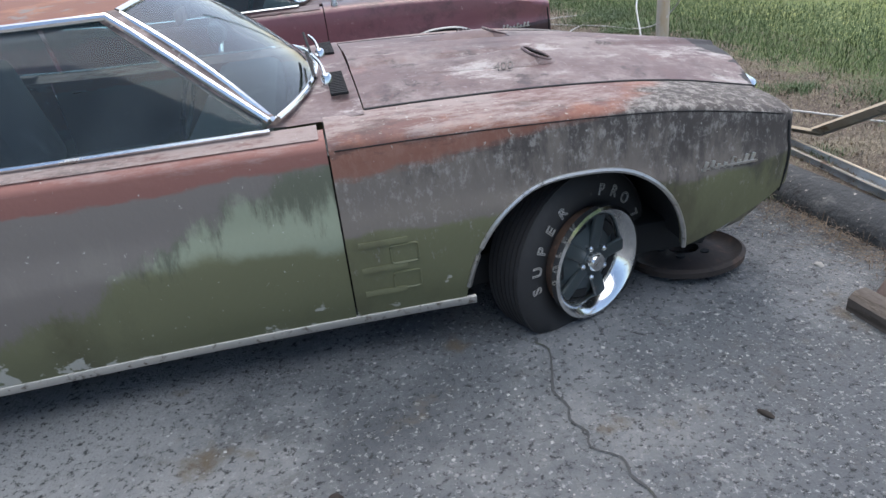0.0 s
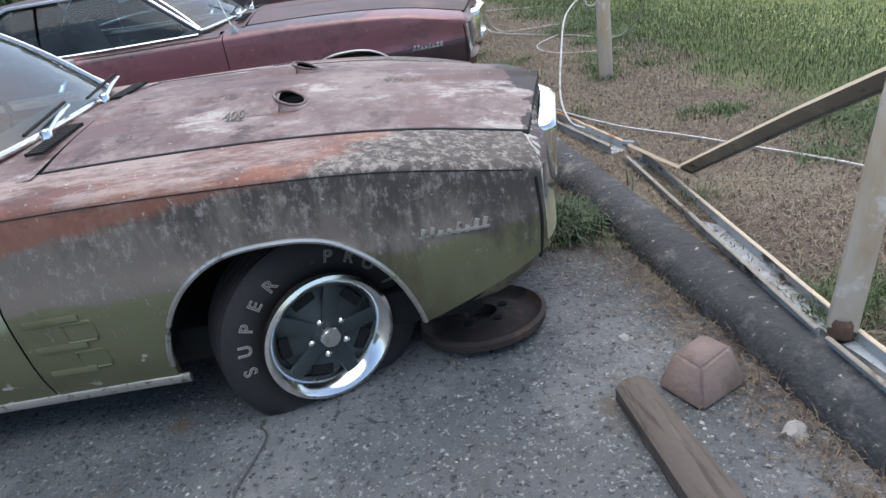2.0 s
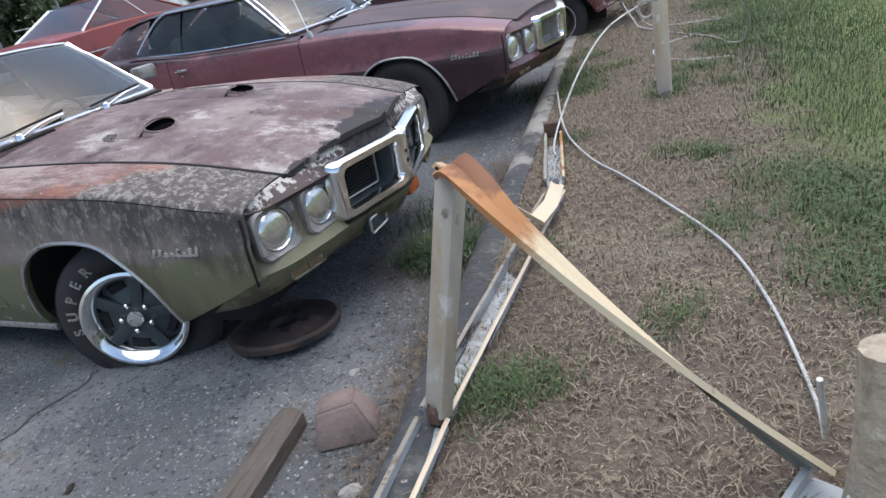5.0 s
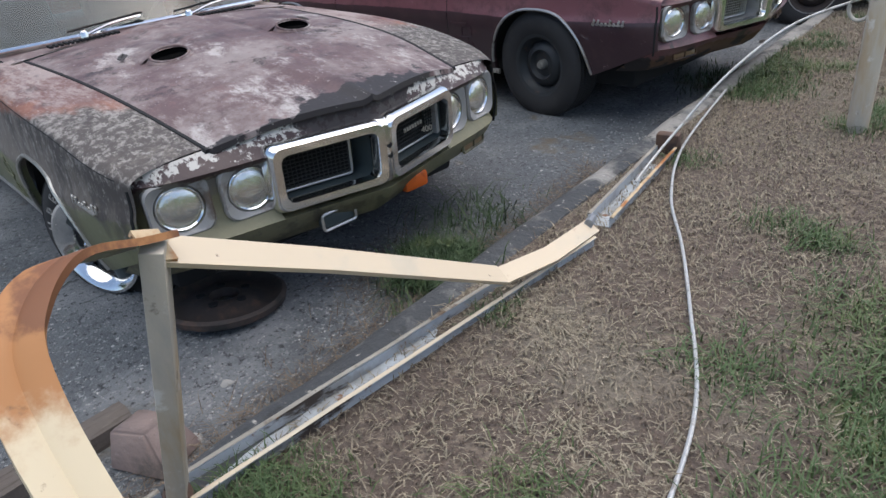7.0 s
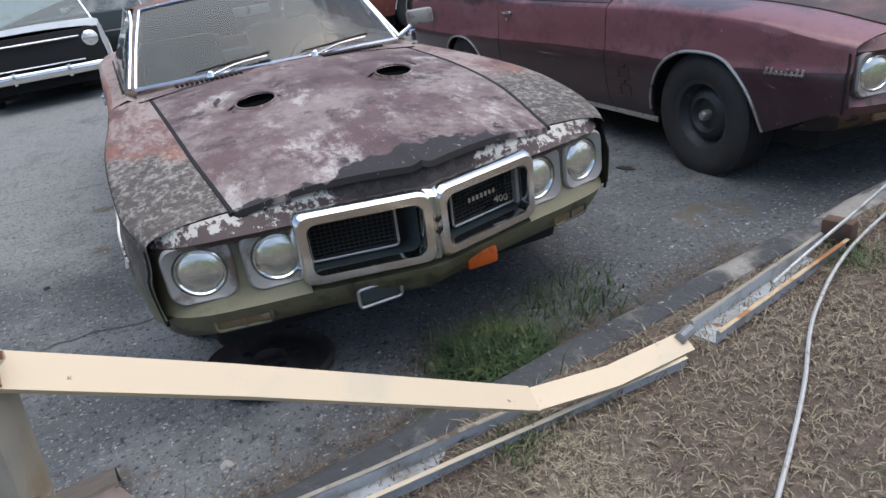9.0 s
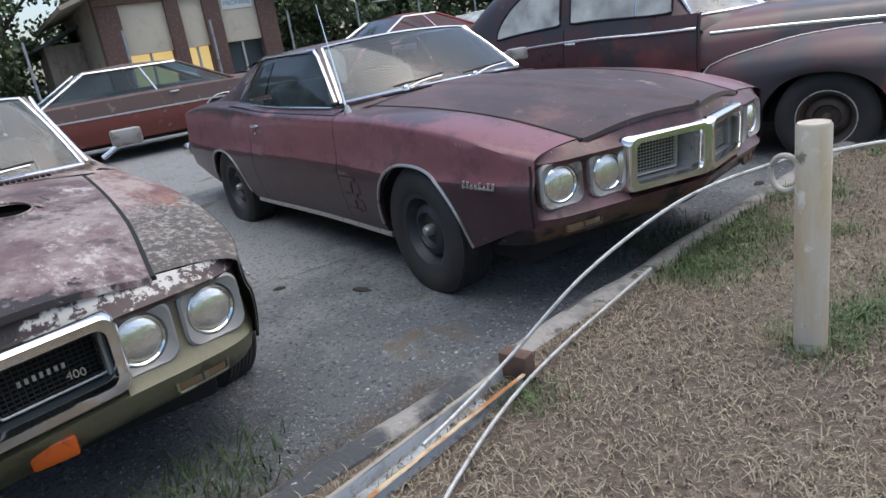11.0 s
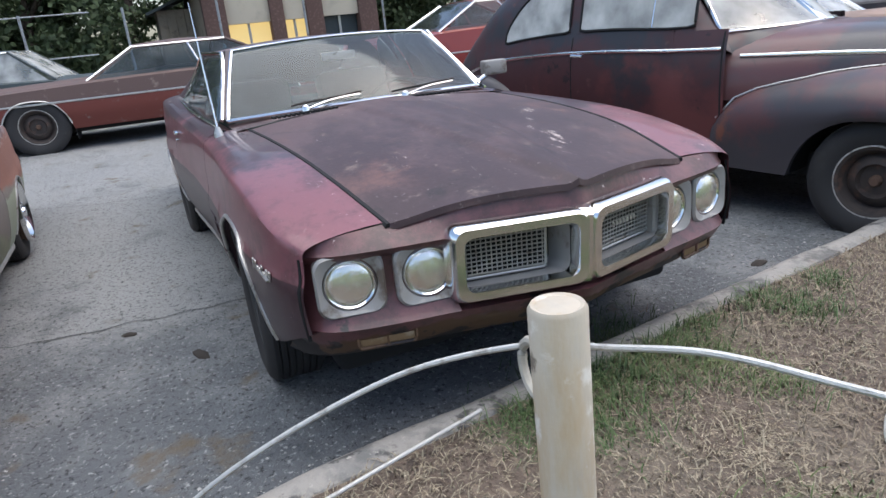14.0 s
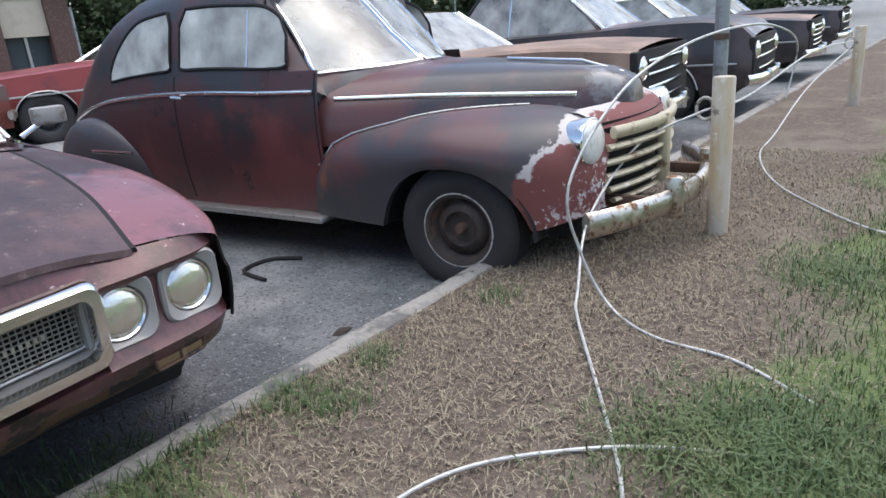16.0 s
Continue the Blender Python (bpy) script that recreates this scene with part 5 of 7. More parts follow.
# ---- cars further off ----
def plain_car(m, label, body, top, glass, L, W, belt, roof, cab, wheel_style="steel", grille=0, front_h=None, lamp=True, r=0.33, chromey=True):
    """A car by its side outline. belt: (x, z) of the upper body edge from tail to nose; cab: x of the rear base, rear top, front top, front base; grille: number of chrome bars."""
    root = thing("car", m, label, "car", "parked cars")
    wb = L * 0.57
    xf = L * 0.19
    x0, x1 = xf - L, xf
    ax = (0.0, -wb)

    def low(x):
        z = 0.26 + 0.1 * max(0, (x - 0.45)) / max(0.1, x1 - 0.45)
        for c in ax:
            if abs(x - c) < 0.40:
                z = max(z, 0.2 + 0.44 * (1 - (abs(x - c) / 0.40) ** 2.6) ** 0.5)
        return z

    def wid(x):
        u = (x - x0) / (x1 - x0)
        return W * (0.90 + 0.10 * math.sin(math.pi * min(1, max(0, u * 1.0))) ** 0.5)
    xs = sorted(set(list(np.linspace(x0, x1, 40)) + [c + 0.40 * math.cos(math.pi * k / 24) for c in ax for k in range(25)]))
    for s in (-1, 1):
        rows = []
        for x in xs:
            lo, hi, w = low(x), curve_at(x, belt), wid(x)
            col = []
            for k in range(9):
                z = lo + (hi - lo) * k / 8
                u = z / 1.0
                col.append((x, s * (w - 0.07 * max(0, 0.45 - z) / 0.25 - 0.05 * max(0, z - 0.6) / 0.3), z))
            col.append((x, s * (w - 0.13), hi + 0.025))
            rows.append(col)
        part("body_side", sheet(rows), body, root)
        for c in ax:
            part("arch_moulding", tube([(c + 0.40 * math.cos(math.pi * k / 24), s * (wid(c) + 0.002 - 0.03 * (k in (0, 24))), low(c + 0.399 * math.cos(math.pi * k / 24))) for k in range(2, 23)], 0.010, 6), lettering_chrome, root)
            part("wheel_house", sheet([[(c + 0.41 * math.cos(math.pi * k / 12), s * yy, 0.12 + 0.54 * math.sin(math.pi * k / 12)) for k in range(13)] for yy in (W * 0.93, 0.4)]), black_trim, root)
            wheel_set(root, "wheel", c, s * (W - 0.155), r, wheel_style, 0, s, 0.03)
        if chromey:
            part("side_moulding", tube([(x, s * (wid(x) + 0.002), 0.60) for x in np.linspace(x0 + 0.2, x1 - 0.15, 16)], 0.010, 6, flat=(0.007, 0.013)), lettering_chrome, root)
        part("door_handle", box((cab[1] + 0.1, s * (W - 0.03) - 0.01, 0.76), (cab[1] + 0.22, s * (W - 0.03) + 0.025, 0.785), 0.006), chrome, root)
    deck = [[(x, u * (wid(x) - 0.13), curve_at(x, belt) + 0.025 + 0.03 * (1 - u * u)) for u in np.linspace(-1, 1, 13)] for x in xs]
    part("deck", sheet(deck), top, root)
    part("tail_panel", box((x0 - 0.02, -W * 0.88, 0.36), (x0 + 0.05, W * 0.88, curve_at(x0, belt) + 0.01), 0.02), body, root)
    part("nose_panel", box((x1 - 0.05, -W * 0.88, 0.38), (x1 + 0.02, W * 0.88, curve_at(x1, belt) + 0.01), 0.02), black_trim if grille else body, root)
    zb = lambda x: curve_at(x, belt) + 0.02
    rb, rt, ft, fb = cab
    prof = [(rb, zb(rb), W - 0.14), (rt, roof, W - 0.30), ((rt + ft) / 2, roof + 0.03, W - 0.28), (ft, roof, W - 0.30), (fb, zb(fb), W - 0.14)]
    part("roof", sheet([[(x, u * w, z + 0.03 - 0.05 * abs(u) ** 3) for u in np.linspace(-1, 1, 11)] for x, z, w in prof[1:4]], 0.0), top, root)
    for nm, a, b in (("rear_window", 0, 1), ("windscreen", 3, 4)):
        g = part(nm, sheet([[Vector((prof[a][0] + (prof[b][0] - prof[a][0]) * k, u * (prof[a][2] + (prof[b][2] - prof[a][2]) * k), prof[a][1] + (prof[b][1] - prof[a][1]) * k + 0.02 * (1 - abs(u) ** 3))) for u in np.linspace(-1, 1, 9)] for k in np.linspace(0, 1, 5)]), glass, root)
        g.visible_shadow = False
        for u in (-1, 1):
            part("pillar", tube([(prof[a][0], u * prof[a][2], prof[a][1]), (prof[b][0], u * prof[b][2], prof[b][1])], 0.022, 6), chrome if nm == "windscreen" else body, root)
        part("window_moulding", tube([(prof[4 if nm == "windscreen" else 0][0], u * prof[0][2], prof[4 if nm == "windscreen" else 0][1] + 0.02 * (1 - abs(u) ** 3)) for u in np.linspace(-1, 1, 9)], 0.012, 6), chrome, g)
    for s in (-1, 1):
        rows = []
        for k in np.linspace(0, 1, 13):
            xb = rb + 0.12 + (fb - 0.08 - rb - 0.12) * k
            xt = rt + (ft - rt) * k
            rows.append([Vector((xb, s * (W - 0.135), zb(xb))).lerp(Vector((xt, s * (W - 0.295), roof - 0.01)), v) for v in np.linspace(0, 1, 5)])
        g = part("side_window", sheet(rows), glass, root)
        g.visible_shadow = False
        part("window_moulding", tube([r_[-1] + Vector((0, s * 0.01, 0.005)) for r_ in rows], 0.014, 6), chrome, g)
        part("window_post", tube([p + Vector((0, s * 0.008, 0)) for p in rows[5]], 0.014, 6), chrome, g)
        if lamp:
            hz = (curve_at(x1, belt) - 0.13)
            mm = Matrix.Translation((x1 + 0.01, s * (W * 0.74), hz)) @ Matrix.Rotation(radians(-90), 4, "Z")
            hl = part("headlamp", lathe([(0.10, -0.05), (0.10, 0.02), (0.085, 0.03), (0.08, 0.02)], 28, mm), chrome, root)
            part("lens", lathe([(0.083, 0.02), (0.06, 0.04), (0, 0.05)], 24, mm), lamp_reflector, hl)
    for k in range(grille):
        z = 0.52 + (curve_at(x1, belt) - 0.60) * k / max(1, grille - 1)
        part("grille_bar", tube([(x1 + 0.04 - 0.05 * (y / W) ** 2, y, z) for y in np.linspace(-W * 0.6, W * 0.6, 11)], 0.02, 8, flat=(0.02, 0.016)), chrome, root)
    for xx, d in ((x1, 1), (x0, -1)):
        bp = part("bumper", tube([(xx + d * (0.10 - 0.14 * (y / W) ** 4), y, 0.42) for y in np.linspace(-W * 0.98, W * 0.98, 17)], 0.05, 10, flat=(0.035, 0.06)), pitted if d < 0 else chrome, root)
        for s in (-1, 1):
            part("bumper_guard", box((xx + d * 0.09 - 0.02, s * 0.33 - 0.025, 0.34), (xx + d * 0.09 + 0.05, s * 0.33 + 0.025, 0.50), 0.012), chrome, bp)
    part("underbody", box((x0 + 0.3, -W + 0.22, 0.2), (x1 - 0.25, W - 0.22, 0.36), 0.02), black_trim, root)
    part("seats", box((rb + 0.25, -W + 0.3, 0.4), (ft - 0.2, W - 0.3, 0.86), 0.06), interior, root)
    return root


brown_red = material("faded_brown_over_red_paint", (0.10, 0.062, 0.055), 0.6, layers=[((0.15, 0.035, 0.025), 3, 0.46, 0.54, {"zk": -6.0, "z0": 0.60}), ((0.2, 0.15, 0.13), 9, 0.58, 0.72)])
brown_p = material("faded_tan_brown_paint", (0.19, 0.125, 0.095), 0.6, layers=[((0.30, 0.20, 0.15), 2, 0.45, 0.62), ((0.10, 0.06, 0.05), 6, 0.6, 0.72)])
red_p = material("faded_red_paint", (0.22, 0.028, 0.024), 0.4, layers=[((0.13, 0.02, 0.02), 2, 0.5, 0.66), ((0.35, 0.2, 0.18), 12, 0.68, 0.75)], coat=0.2)
black_p = material("dull_black_paint", (0.028, 0.024, 0.026), 0.34, layers=[((0.065, 0.045, 0.045), 2, 0.46, 0.62)], coat=0.2)
white_p = material("pale_blue_white_paint", (0.48, 0.52, 0.54), 0.5, layers=[((0.3, 0.3, 0.29), 4, 0.56, 0.7)])
B60 = [(-3.9, 0.80), (-3.0, 0.88), (-1.0, 0.89), (0.0, 0.88), (0.95, 0.80)]
plain_car(pose(-3.0, 9.5, 0.0, 0, 0, 14), "tan-brown sixties coupe with wide chrome grille", brown_p, brown_p, dusty_glass, 4.9, 0.92, [(-4, 0.86), (-1.0, 0.95), (0.2, 0.98), (0.93, 0.93)], 1.38, (-3.1, -2.55, -1.55, -0.95), grille=4)
plain_car(pose(-3.2, 12.2, 0.0, 0, 0, 14), "dark early-fifties sedan with chrome grille and bumper", black_p, ford_hoodpaint, dusty_glass, 4.9, 0.92, [(-4, 0.8), (-2.6, 0.98), (-1.0, 1.03), (0.3, 1.06), (0.80, 0.98), (0.93, 0.86)], 1.55, (-3.0, -2.5, -1.35, -0.75), grille=3, r=0.35)
plain_car(pose(-3.8, 15.6, 0.0, 0, 0, 13), "dark brown sixties sedan with square chrome nose", black_p, brown_p, dusty_glass, 4.9, 0.93, [(-4, 0.86), (-1.0, 0.93), (0.2, 0.94), (0.93, 0.88)], 1.40, (-3.1, -2.55, -1.55, -0.95), grille=5)
plain_car(pose(-4.5, 19.2, 0.02, 0, 0, 12), "dull black sedan far along the row", black_p, black_p, dusty_glass, 4.9, 0.93, [(-4, 0.86), (-1.0, 0.93), (0.2, 0.94), (0.93, 0.88)], 1.45, (-3.1, -2.55, -1.55, -0.95), grille=3)
plain_car(pose(-11.1, 1.42, 0.075, 0, 0, -91) @ Matrix.Scale(1.15, 4), "seventies coupe, brown above and red below, on flat tyres", brown_red, brown_red, side_glass, 5.1, 0.97, [(-4.2, 0.76), (-3.0, 0.80), (-1.0, 0.79), (0.97, 0.73)], 1.16, (-3.1, -2.4, -1.25, -0.65), wheel_style="rust", r=0.36)
plain_car(pose(-11.2, 6.6, 0.08, 0, 0, -88) @ Matrix.Scale(1.15, 4), "faded red fastback coupe", red_p, red_p, car_glass, 4.8, 0.93, [(-3.9, 0.86), (-2.8, 0.92), (-1.0, 0.90), (0.92, 0.80)], 1.32, (-3.5, -2.4, -1.75, -1.0))
plain_car(pose(-10.2, -1.0, 0.07, 0, 0, 4), "pale blue-white sedan with black grille", white_p, white_p, car_glass, 4.8, 0.93, [(-3.9, 0.86), (-1.0, 0.93), (0.92, 0.90)], 1.42, (-3.3, -2.6, -1.6, -0.9), grille=2)
plain_car(pose(-14.2, -1.6, 0.12, 0, 0, -100), "grey-green sedan parked by the fence", recess_paint, recess_paint, dusty_glass, 4.9, 0.93, [(-3.9, 0.86), (-1.0, 0.93), (0.92, 0.88)], 1.42, (-3.3, -2.6, -1.6, -0.9))
plain_car(pose(-15.2, 12.4, 0.13, 0, 0, -80), "pale sedan in front of the building", white_p, white_p, dusty_glass, 4.9, 0.93, [(-3.9, 0.86), (-1.0, 0.93), (0.92, 0.88)], 1.42, (-3.3, -2.6, -1.6, -0.9))

# ---- posts, broken rail, wires ----
white_metal = material("peeling_white_painted_steel", (0.44, 0.41, 0.36), 0.6, layers=[
    ((0.27, 0.255, 0.235), 5, 0.46, 0.66), ((0.52, 0.49, 0.43), 11, 0.55, 0.68), ((0.33, 0.265, 0.175), 4, 0.48, 0.64, {"amount": 0.8, "stretch": (1, 1, 0.4)}), ((0.28, 0.12, 0.05), 5, 0.66, 0.72), ((0.16, 0.07, 0.03), 14, 0.70, 0.75)], bump=[(40, 0.2, 0.003)])
cream_metal = material("cream_painted_sheet_steel_with_rust", (0.66, 0.54, 0.39), 0.55, layers=[
    ((0.58, 0.50, 0.38), 3, 0.5, 0.66), ((0.30, 0.11, 0.03), 7, 0.66, 0.72), ((0.12, 0.05, 0.03), 20, 0.70, 0.75)], bump=[(30, 0.1, 0.002)])
rust_streak = material("orange_rusted_cream_steel", (0.70, 0.58, 0.40), 0.65, layers=[
    ((0.42, 0.19, 0.07), 4.0, 0.46, 0.62, {"zk": 1.6, "z0": 0.74}), ((0.20, 0.08, 0.035), 5, 0.56, 0.66, {"zk": 1.0, "z0": 0.80}), ((0.24, 0.12, 0.06), 14, 0.62, 0.7)], bump=[(30, 0.2, 0.003)])
galv = material("grey_blue_galvanised_steel", (0.30, 0.32, 0.34), 0.5, 0.4, layers=[((0.16, 0.15, 0.14), 5, 0.5, 0.66), ((0.22, 0.11, 0.06), 9, 0.62, 0.7)])
flaked_trough = material("flaking_blue_white_channel_paint", (0.40, 0.43, 0.455), 0.55, layers=[
    ((0.27, 0.275, 0.27), 5, 0.46, 0.62), ((0.06, 0.045, 0.036), 6, 0.54, 0.59, {"stretch": (1, 0.35, 1), "rough": 0.9}), ((0.20, 0.10, 0.05), 9, 0.62, 0.68, {"rough": 0.9})], bump=[(50, 0.3, 0.003)])
rust_edge = material("orange_rusted_flange", (0.52, 0.40, 0.25), 0.7, layers=[((0.34, 0.14, 0.045), 5, 0.46, 0.58), ((0.16, 0.07, 0.03), 14, 0.56, 0.66)], bump=[(40, 0.3, 0.003)])
# grimy, darker copy of the cream steel; the underside's shade is in the colour
rail_back = material("grimy_shaded_rail_steel", (0.27, 0.245, 0.205), 0.7, layers=[((0.36, 0.33, 0.28), 4, 0.5, 0.66), ((0.12, 0.08, 0.05), 9, 0.58, 0.68), ((0.06, 0.045, 0.035), 22, 0.6, 0.7)], bump=[(40, 0.2, 0.003)])
bollard_m = material("stained_cream_white_pipe_paint", (0.47, 0.415, 0.34), 0.6, layers=[
    ((0.36, 0.335, 0.30), 4, 0.46, 0.64, {"stretch": (1, 1, 0.35)}), ((0.40, 0.28, 0.15), 3, 0.47, 0.62, {"amount": 0.8, "stretch": (1.5, 1.5, 0.3)}), ((0.60, 0.57, 0.52), 12, 0.56, 0.68), ((0.17, 0.14, 0.11), 9, 0.63, 0.69), ((0.24, 0.11, 0.05), 7, 0.67, 0.72)], bump=[(40, 0.3, 0.004), (9, 0.2, 0.006)])
wire_m = material("dull_steel_cable", (0.52, 0.52, 0.51), 0.5, 0.5, layers=[((0.30, 0.28, 0.26), 30, 0.5, 0.7)], bump=[(300, 0.6, 0.003)])


def bollard(x, y, z0, z1, r, ring=True, lean=0):
    b = thing("bollard", pose(x, y, z0, lean, 0, 0), "white-painted steel pipe bollard with welded ring", "bollard", "bollards along the kerb")
    h = z1 - z0
    prof = [(r, -0.1), (r, h - 0.008), (r - 0.005, h), (r - 0.012, h - 0.003), (r - 0.025, h + 0.001), (0.0, h + 0.003)]
    part("pipe", lathe(prof, 28, Matrix.Rotation(radians(90), 4, "X") @ Matrix.Scale(1, 4)), bollard_m, b)
    if ring:
        c = Vector((-r - 0.035, 0.0, h - 0.16))
        part("ring", tube([c + Vector((0.048 * math.cos(a), 0, 0.055 * math.sin(a))) for a in np.linspace(0, 2 * math.pi, 25)[:-1]], 0.0095, 8, closed=True), white_metal, b)
    return b


bollard(0.169, 3.408, 0.10, 0.86, 0.049, lean=0.8)
bollard(-0.42, 7.31, 0.10, 0.93, 0.054)
bollard(-1.15, 11.9, 0.10, 0.92, 0.054)
bollard(-1.9, 16.4, 0.10, 0.90, 0.054)
pole = thing("pole", pose(-1.74, 10.1, 0.0), "tall grey steel pipe pole beside the kerb", "pole")
part("shaft", tube([(0, 0, -0.1), (0, 0, 4.2)], 0.062, 20), galv, pole)
part("band", lathe([(0.07, 0.95), (0.07, 1.0), (0.062, 1.0)], 20, Matrix.Rotation(radians(90), 4, "X")), rusty, pole)


def ribbon(path, up, w, thick=0.004, lip=0.0, crease=0.0):
    """A flat strip along a path, of width w across, turned by the up vectors."""
    pts = [Vector(p) for p in path]
    rows = []
    for i, p in enumerate(pts):
        u = Vector(up[i] if isinstance(up, list) else up).normalized()
        tn = (pts[min(i + 1, len(pts) - 1)] - pts[max(i - 1, 0)]).normalized()
        n = tn.cross(u).normalized()
        if (n.z < 0) if not rows else (n.dot(rows[-1][1]) < 0):
            n = -n
        h, e = w / 2 - thick, w / 8
        top = [p - u * w / 2 - n * lip, p - u * w / 2, p - u * e, p - n * lip * crease, p + u * e, p + u * w / 2, p + u * w / 2 - n * lip]
        low = [p - u * h - n * lip, p - u * h - n * thick, p - u * e - n * thick, p - n * (lip * crease + thick), p + u * e - n * thick, p + u * h - n * thick, p + u * h - n * lip]
        rows.append((top, n, low))
    bm = bmesh.new()
    add_grid(bm, [r[0] for r in rows])
    add_grid(bm, [r[2] for r in rows], mi=1)
    for k in (0, -1):
        add_grid(bm, [[r[0][k], r[2][k]] for r in rows], mi=1)
        add_grid(bm, [rows[k][0], rows[k][2]], mi=1)
    return bm


def channel(a, b, w, h, n=14, sag=0.004):
    """A U-shaped steel channel from a to b, open upwards."""
    a, b = Vector(a), Vector(b)
    d = (b - a).normalized()
    s = d.cross(Vector((0, 0, 1))).normalized()
    rows = []
    for i in range(n + 1):
        p = a.lerp(b, i / n) + Vector((0, 0, sag * noise.noise(a * 3 + d * i * 0.7)))
        jj = 0.004 * noise.noise(Vector((i * 0.6, 3, 1)))
        rows.append([p + s * (w / 2 + 0.014) + Vector((0, 0, h)), p + s * w / 2 + Vector((0, 0, h + jj)), p + s * w / 2, p - s * w / 2, p - s * w / 2 + Vector((0, 0, h - jj)), p - s * (w / 2 + 0.014) + Vector((0, 0, h))])
    return sheet(rows, 0.004)


def rail_channel(a, b, trough, flange, h, label=""):
    """A channel with bright lips along both edges."""
    ch = part("rail_channel", channel(a, b, 0.078, h), trough, rail, label)
    a, b = Vector(a), Vector(b)
    sd = (b - a).normalized().cross(Vector((0, 0, 1))).normalized()
    for k in (-1, 1):
        pts = [a.lerp(b, i / 12) + sd * k * 0.047 + Vector((0, 0, h + 0.003 + 0.003 * noise.noise(Vector((i * 0.9, k, a.y))))) for i in range(13)]
        part("flange", tube(pts, 0.01, 6, flat=(0.008, 0.0035)), flange if k > 0 else rail_back, ch)
    return ch


rail = thing("broken_rail", pose(0, 0, 0), "collapsed cream and rust sheet-steel guard rail on the kerb", "guard rail")
post_t, post_b = Vector((0.072, 0.120, 0.858)), Vector((-0.075, 0.025, 0.16))
d = (post_t - post_b).normalized()
side = Vector((0.89, -0.46, 0.0))
side = (side - d * side.dot(d)).normalized()
fr = Matrix((side, d.cross(side), d)).transposed().to_4x4()
bm = box((-0.038, -0.022, 0.0), (0.038, 0.022, (post_t - post_b).length), 0.004, Matrix.Translation(post_b) @ fr)
pst = part("rail_post", bm, bollard_m, rail, "leaning grey-white flat post")
part("post_foot", lathe([(0.036, -0.02), (0.034, 0.02), (0.025, 0.035)], 10, Matrix.Translation(post_b) @ Matrix.Rotation(radians(90), 4, "X")), rusty, pst)
joint = Vector((-0.085, 1.165, 0.245))
part("rail_arm", ribbon([post_t + Vector((0, -0.02, 0.0)), post_t.lerp(joint, 0.35), post_t.lerp(joint, 0.7), joint], (0.75, 0.05, -0.6), 0.072, 0.004, 0.014), [cream_metal, rail_back], rail, "long cream flat rail arm")
part("rusty_end", ribbon([post_t + Vector((0, -0.022, 0.003)), post_t.lerp(joint, 0.025) + Vector((0, 0, 0.0015))], (0.75, 0.05, -0.6), 0.0735, 0.006, 0.015), [rust_edge, rust_edge], rail, "rust-stained end of the rail arm")
part("rail_tail", ribbon([joint + Vector((0, -0.01, 0)), Vector((-0.10, 1.42, 0.205)), Vector((-0.145, 1.72, 0.185))], (0.75, 0.1, -0.5), 0.066, 0.004, 0.014), [cream_metal, rail_back], rail)
part("rail_end_bolt", tube([(-0.145, 1.69, 0.20), (-0.18, 1.76, 0.19)], 0.018, 8), galv, rail)
rail_channel((0.03, -1.3, 0.122), (-0.085, 0.0, 0.122), flaked_trough, cream_metal, 0.035)
rail_channel((-0.09, 0.04, 0.122), (-0.155, 1.68, 0.122), flaked_trough, cream_metal, 0.035, "pale flaking channel with cream flanges")
rail_channel((-0.195, 1.83, 0.122), (-0.42, 2.68, 0.116), flaked_trough, rust_edge, 0.042, "grey-blue channel with orange rusted edge")
part("rail_bracket", box((-0.055, -0.03, 0.0), (0.055, 0.03, 0.10), 0.008, pose(-0.415, 2.67, 0.12, 0, 0, 15)), rusty, rail)
arch = smooth_path([(0.06, 0.13, 0.865), (0.09, 0.06, 0.885), (0.165, -0.05, 0.93), (0.25, -0.13, 0.905), (0.325, -0.163, 0.84), (0.47, -0.155, 0.668), (0.69, -0.10, 0.40), (0.87, -0.04, 0.185)], 6)
ups = []
for i in range(len(arch)):
    k = i / (len(arch) - 1)
    ups.append(Vector((curve_at(k, [(0, 0.55), (0.4, 0.22), (0.6, -0.14), (1, -0.80)]), curve_at(k, [(0, 0.75), (0.4, 0.93), (0.6, 0.98), (1, 0.55)]), curve_at(k, [(0, 0.15), (0.6, 0.03), (1, -0.45)]))))
part("bent_rail", ribbon(arch, ups, 0.088, 0.004, 0.014, 0.4), [rust_streak, rail_back], rail, "bent strip curling over, streaked orange with rust")
part("rail_stub", channel((0.90, -0.05, 0.15), (0.54, -0.85, 0.15), 0.085, 0.035), flaked_trough, rail)
wood_m = material("grey_rotten_wood", (0.19, 0.14, 0.095), 0.9, layers=[((0.08, 0.06, 0.045), 5, 0.5, 0.66, {"stretch": (1, 8, 8)}), ((0.26, 0.21, 0.15), 12, 0.56, 0.7, {"stretch": (1, 8, 8)})], bump=[(30, 0.6, 0.01)])
stump_m = material("pale_crumbling_wood", (0.40, 0.34, 0.255), 0.95, layers=[((0.20, 0.15, 0.10), 6, 0.5, 0.64, {"stretch": (1, 1, 0.35)}), ((0.52, 0.47, 0.38), 14, 0.56, 0.7)], bump=[(25, 0.8, 0.02), (8, 0.6, 0.03)])
st = thing("wood_stump", pose(0.985, -0.09, 0.1), "pale crumbling wooden stub post by the rail", "stump")
part("stub", tube([(0, 0, -0.1), (0.02, 0.01, 0.2), (0.0, 0.03, 0.42)], [0.085, 0.08, 0.06], 12), stump_m, st)

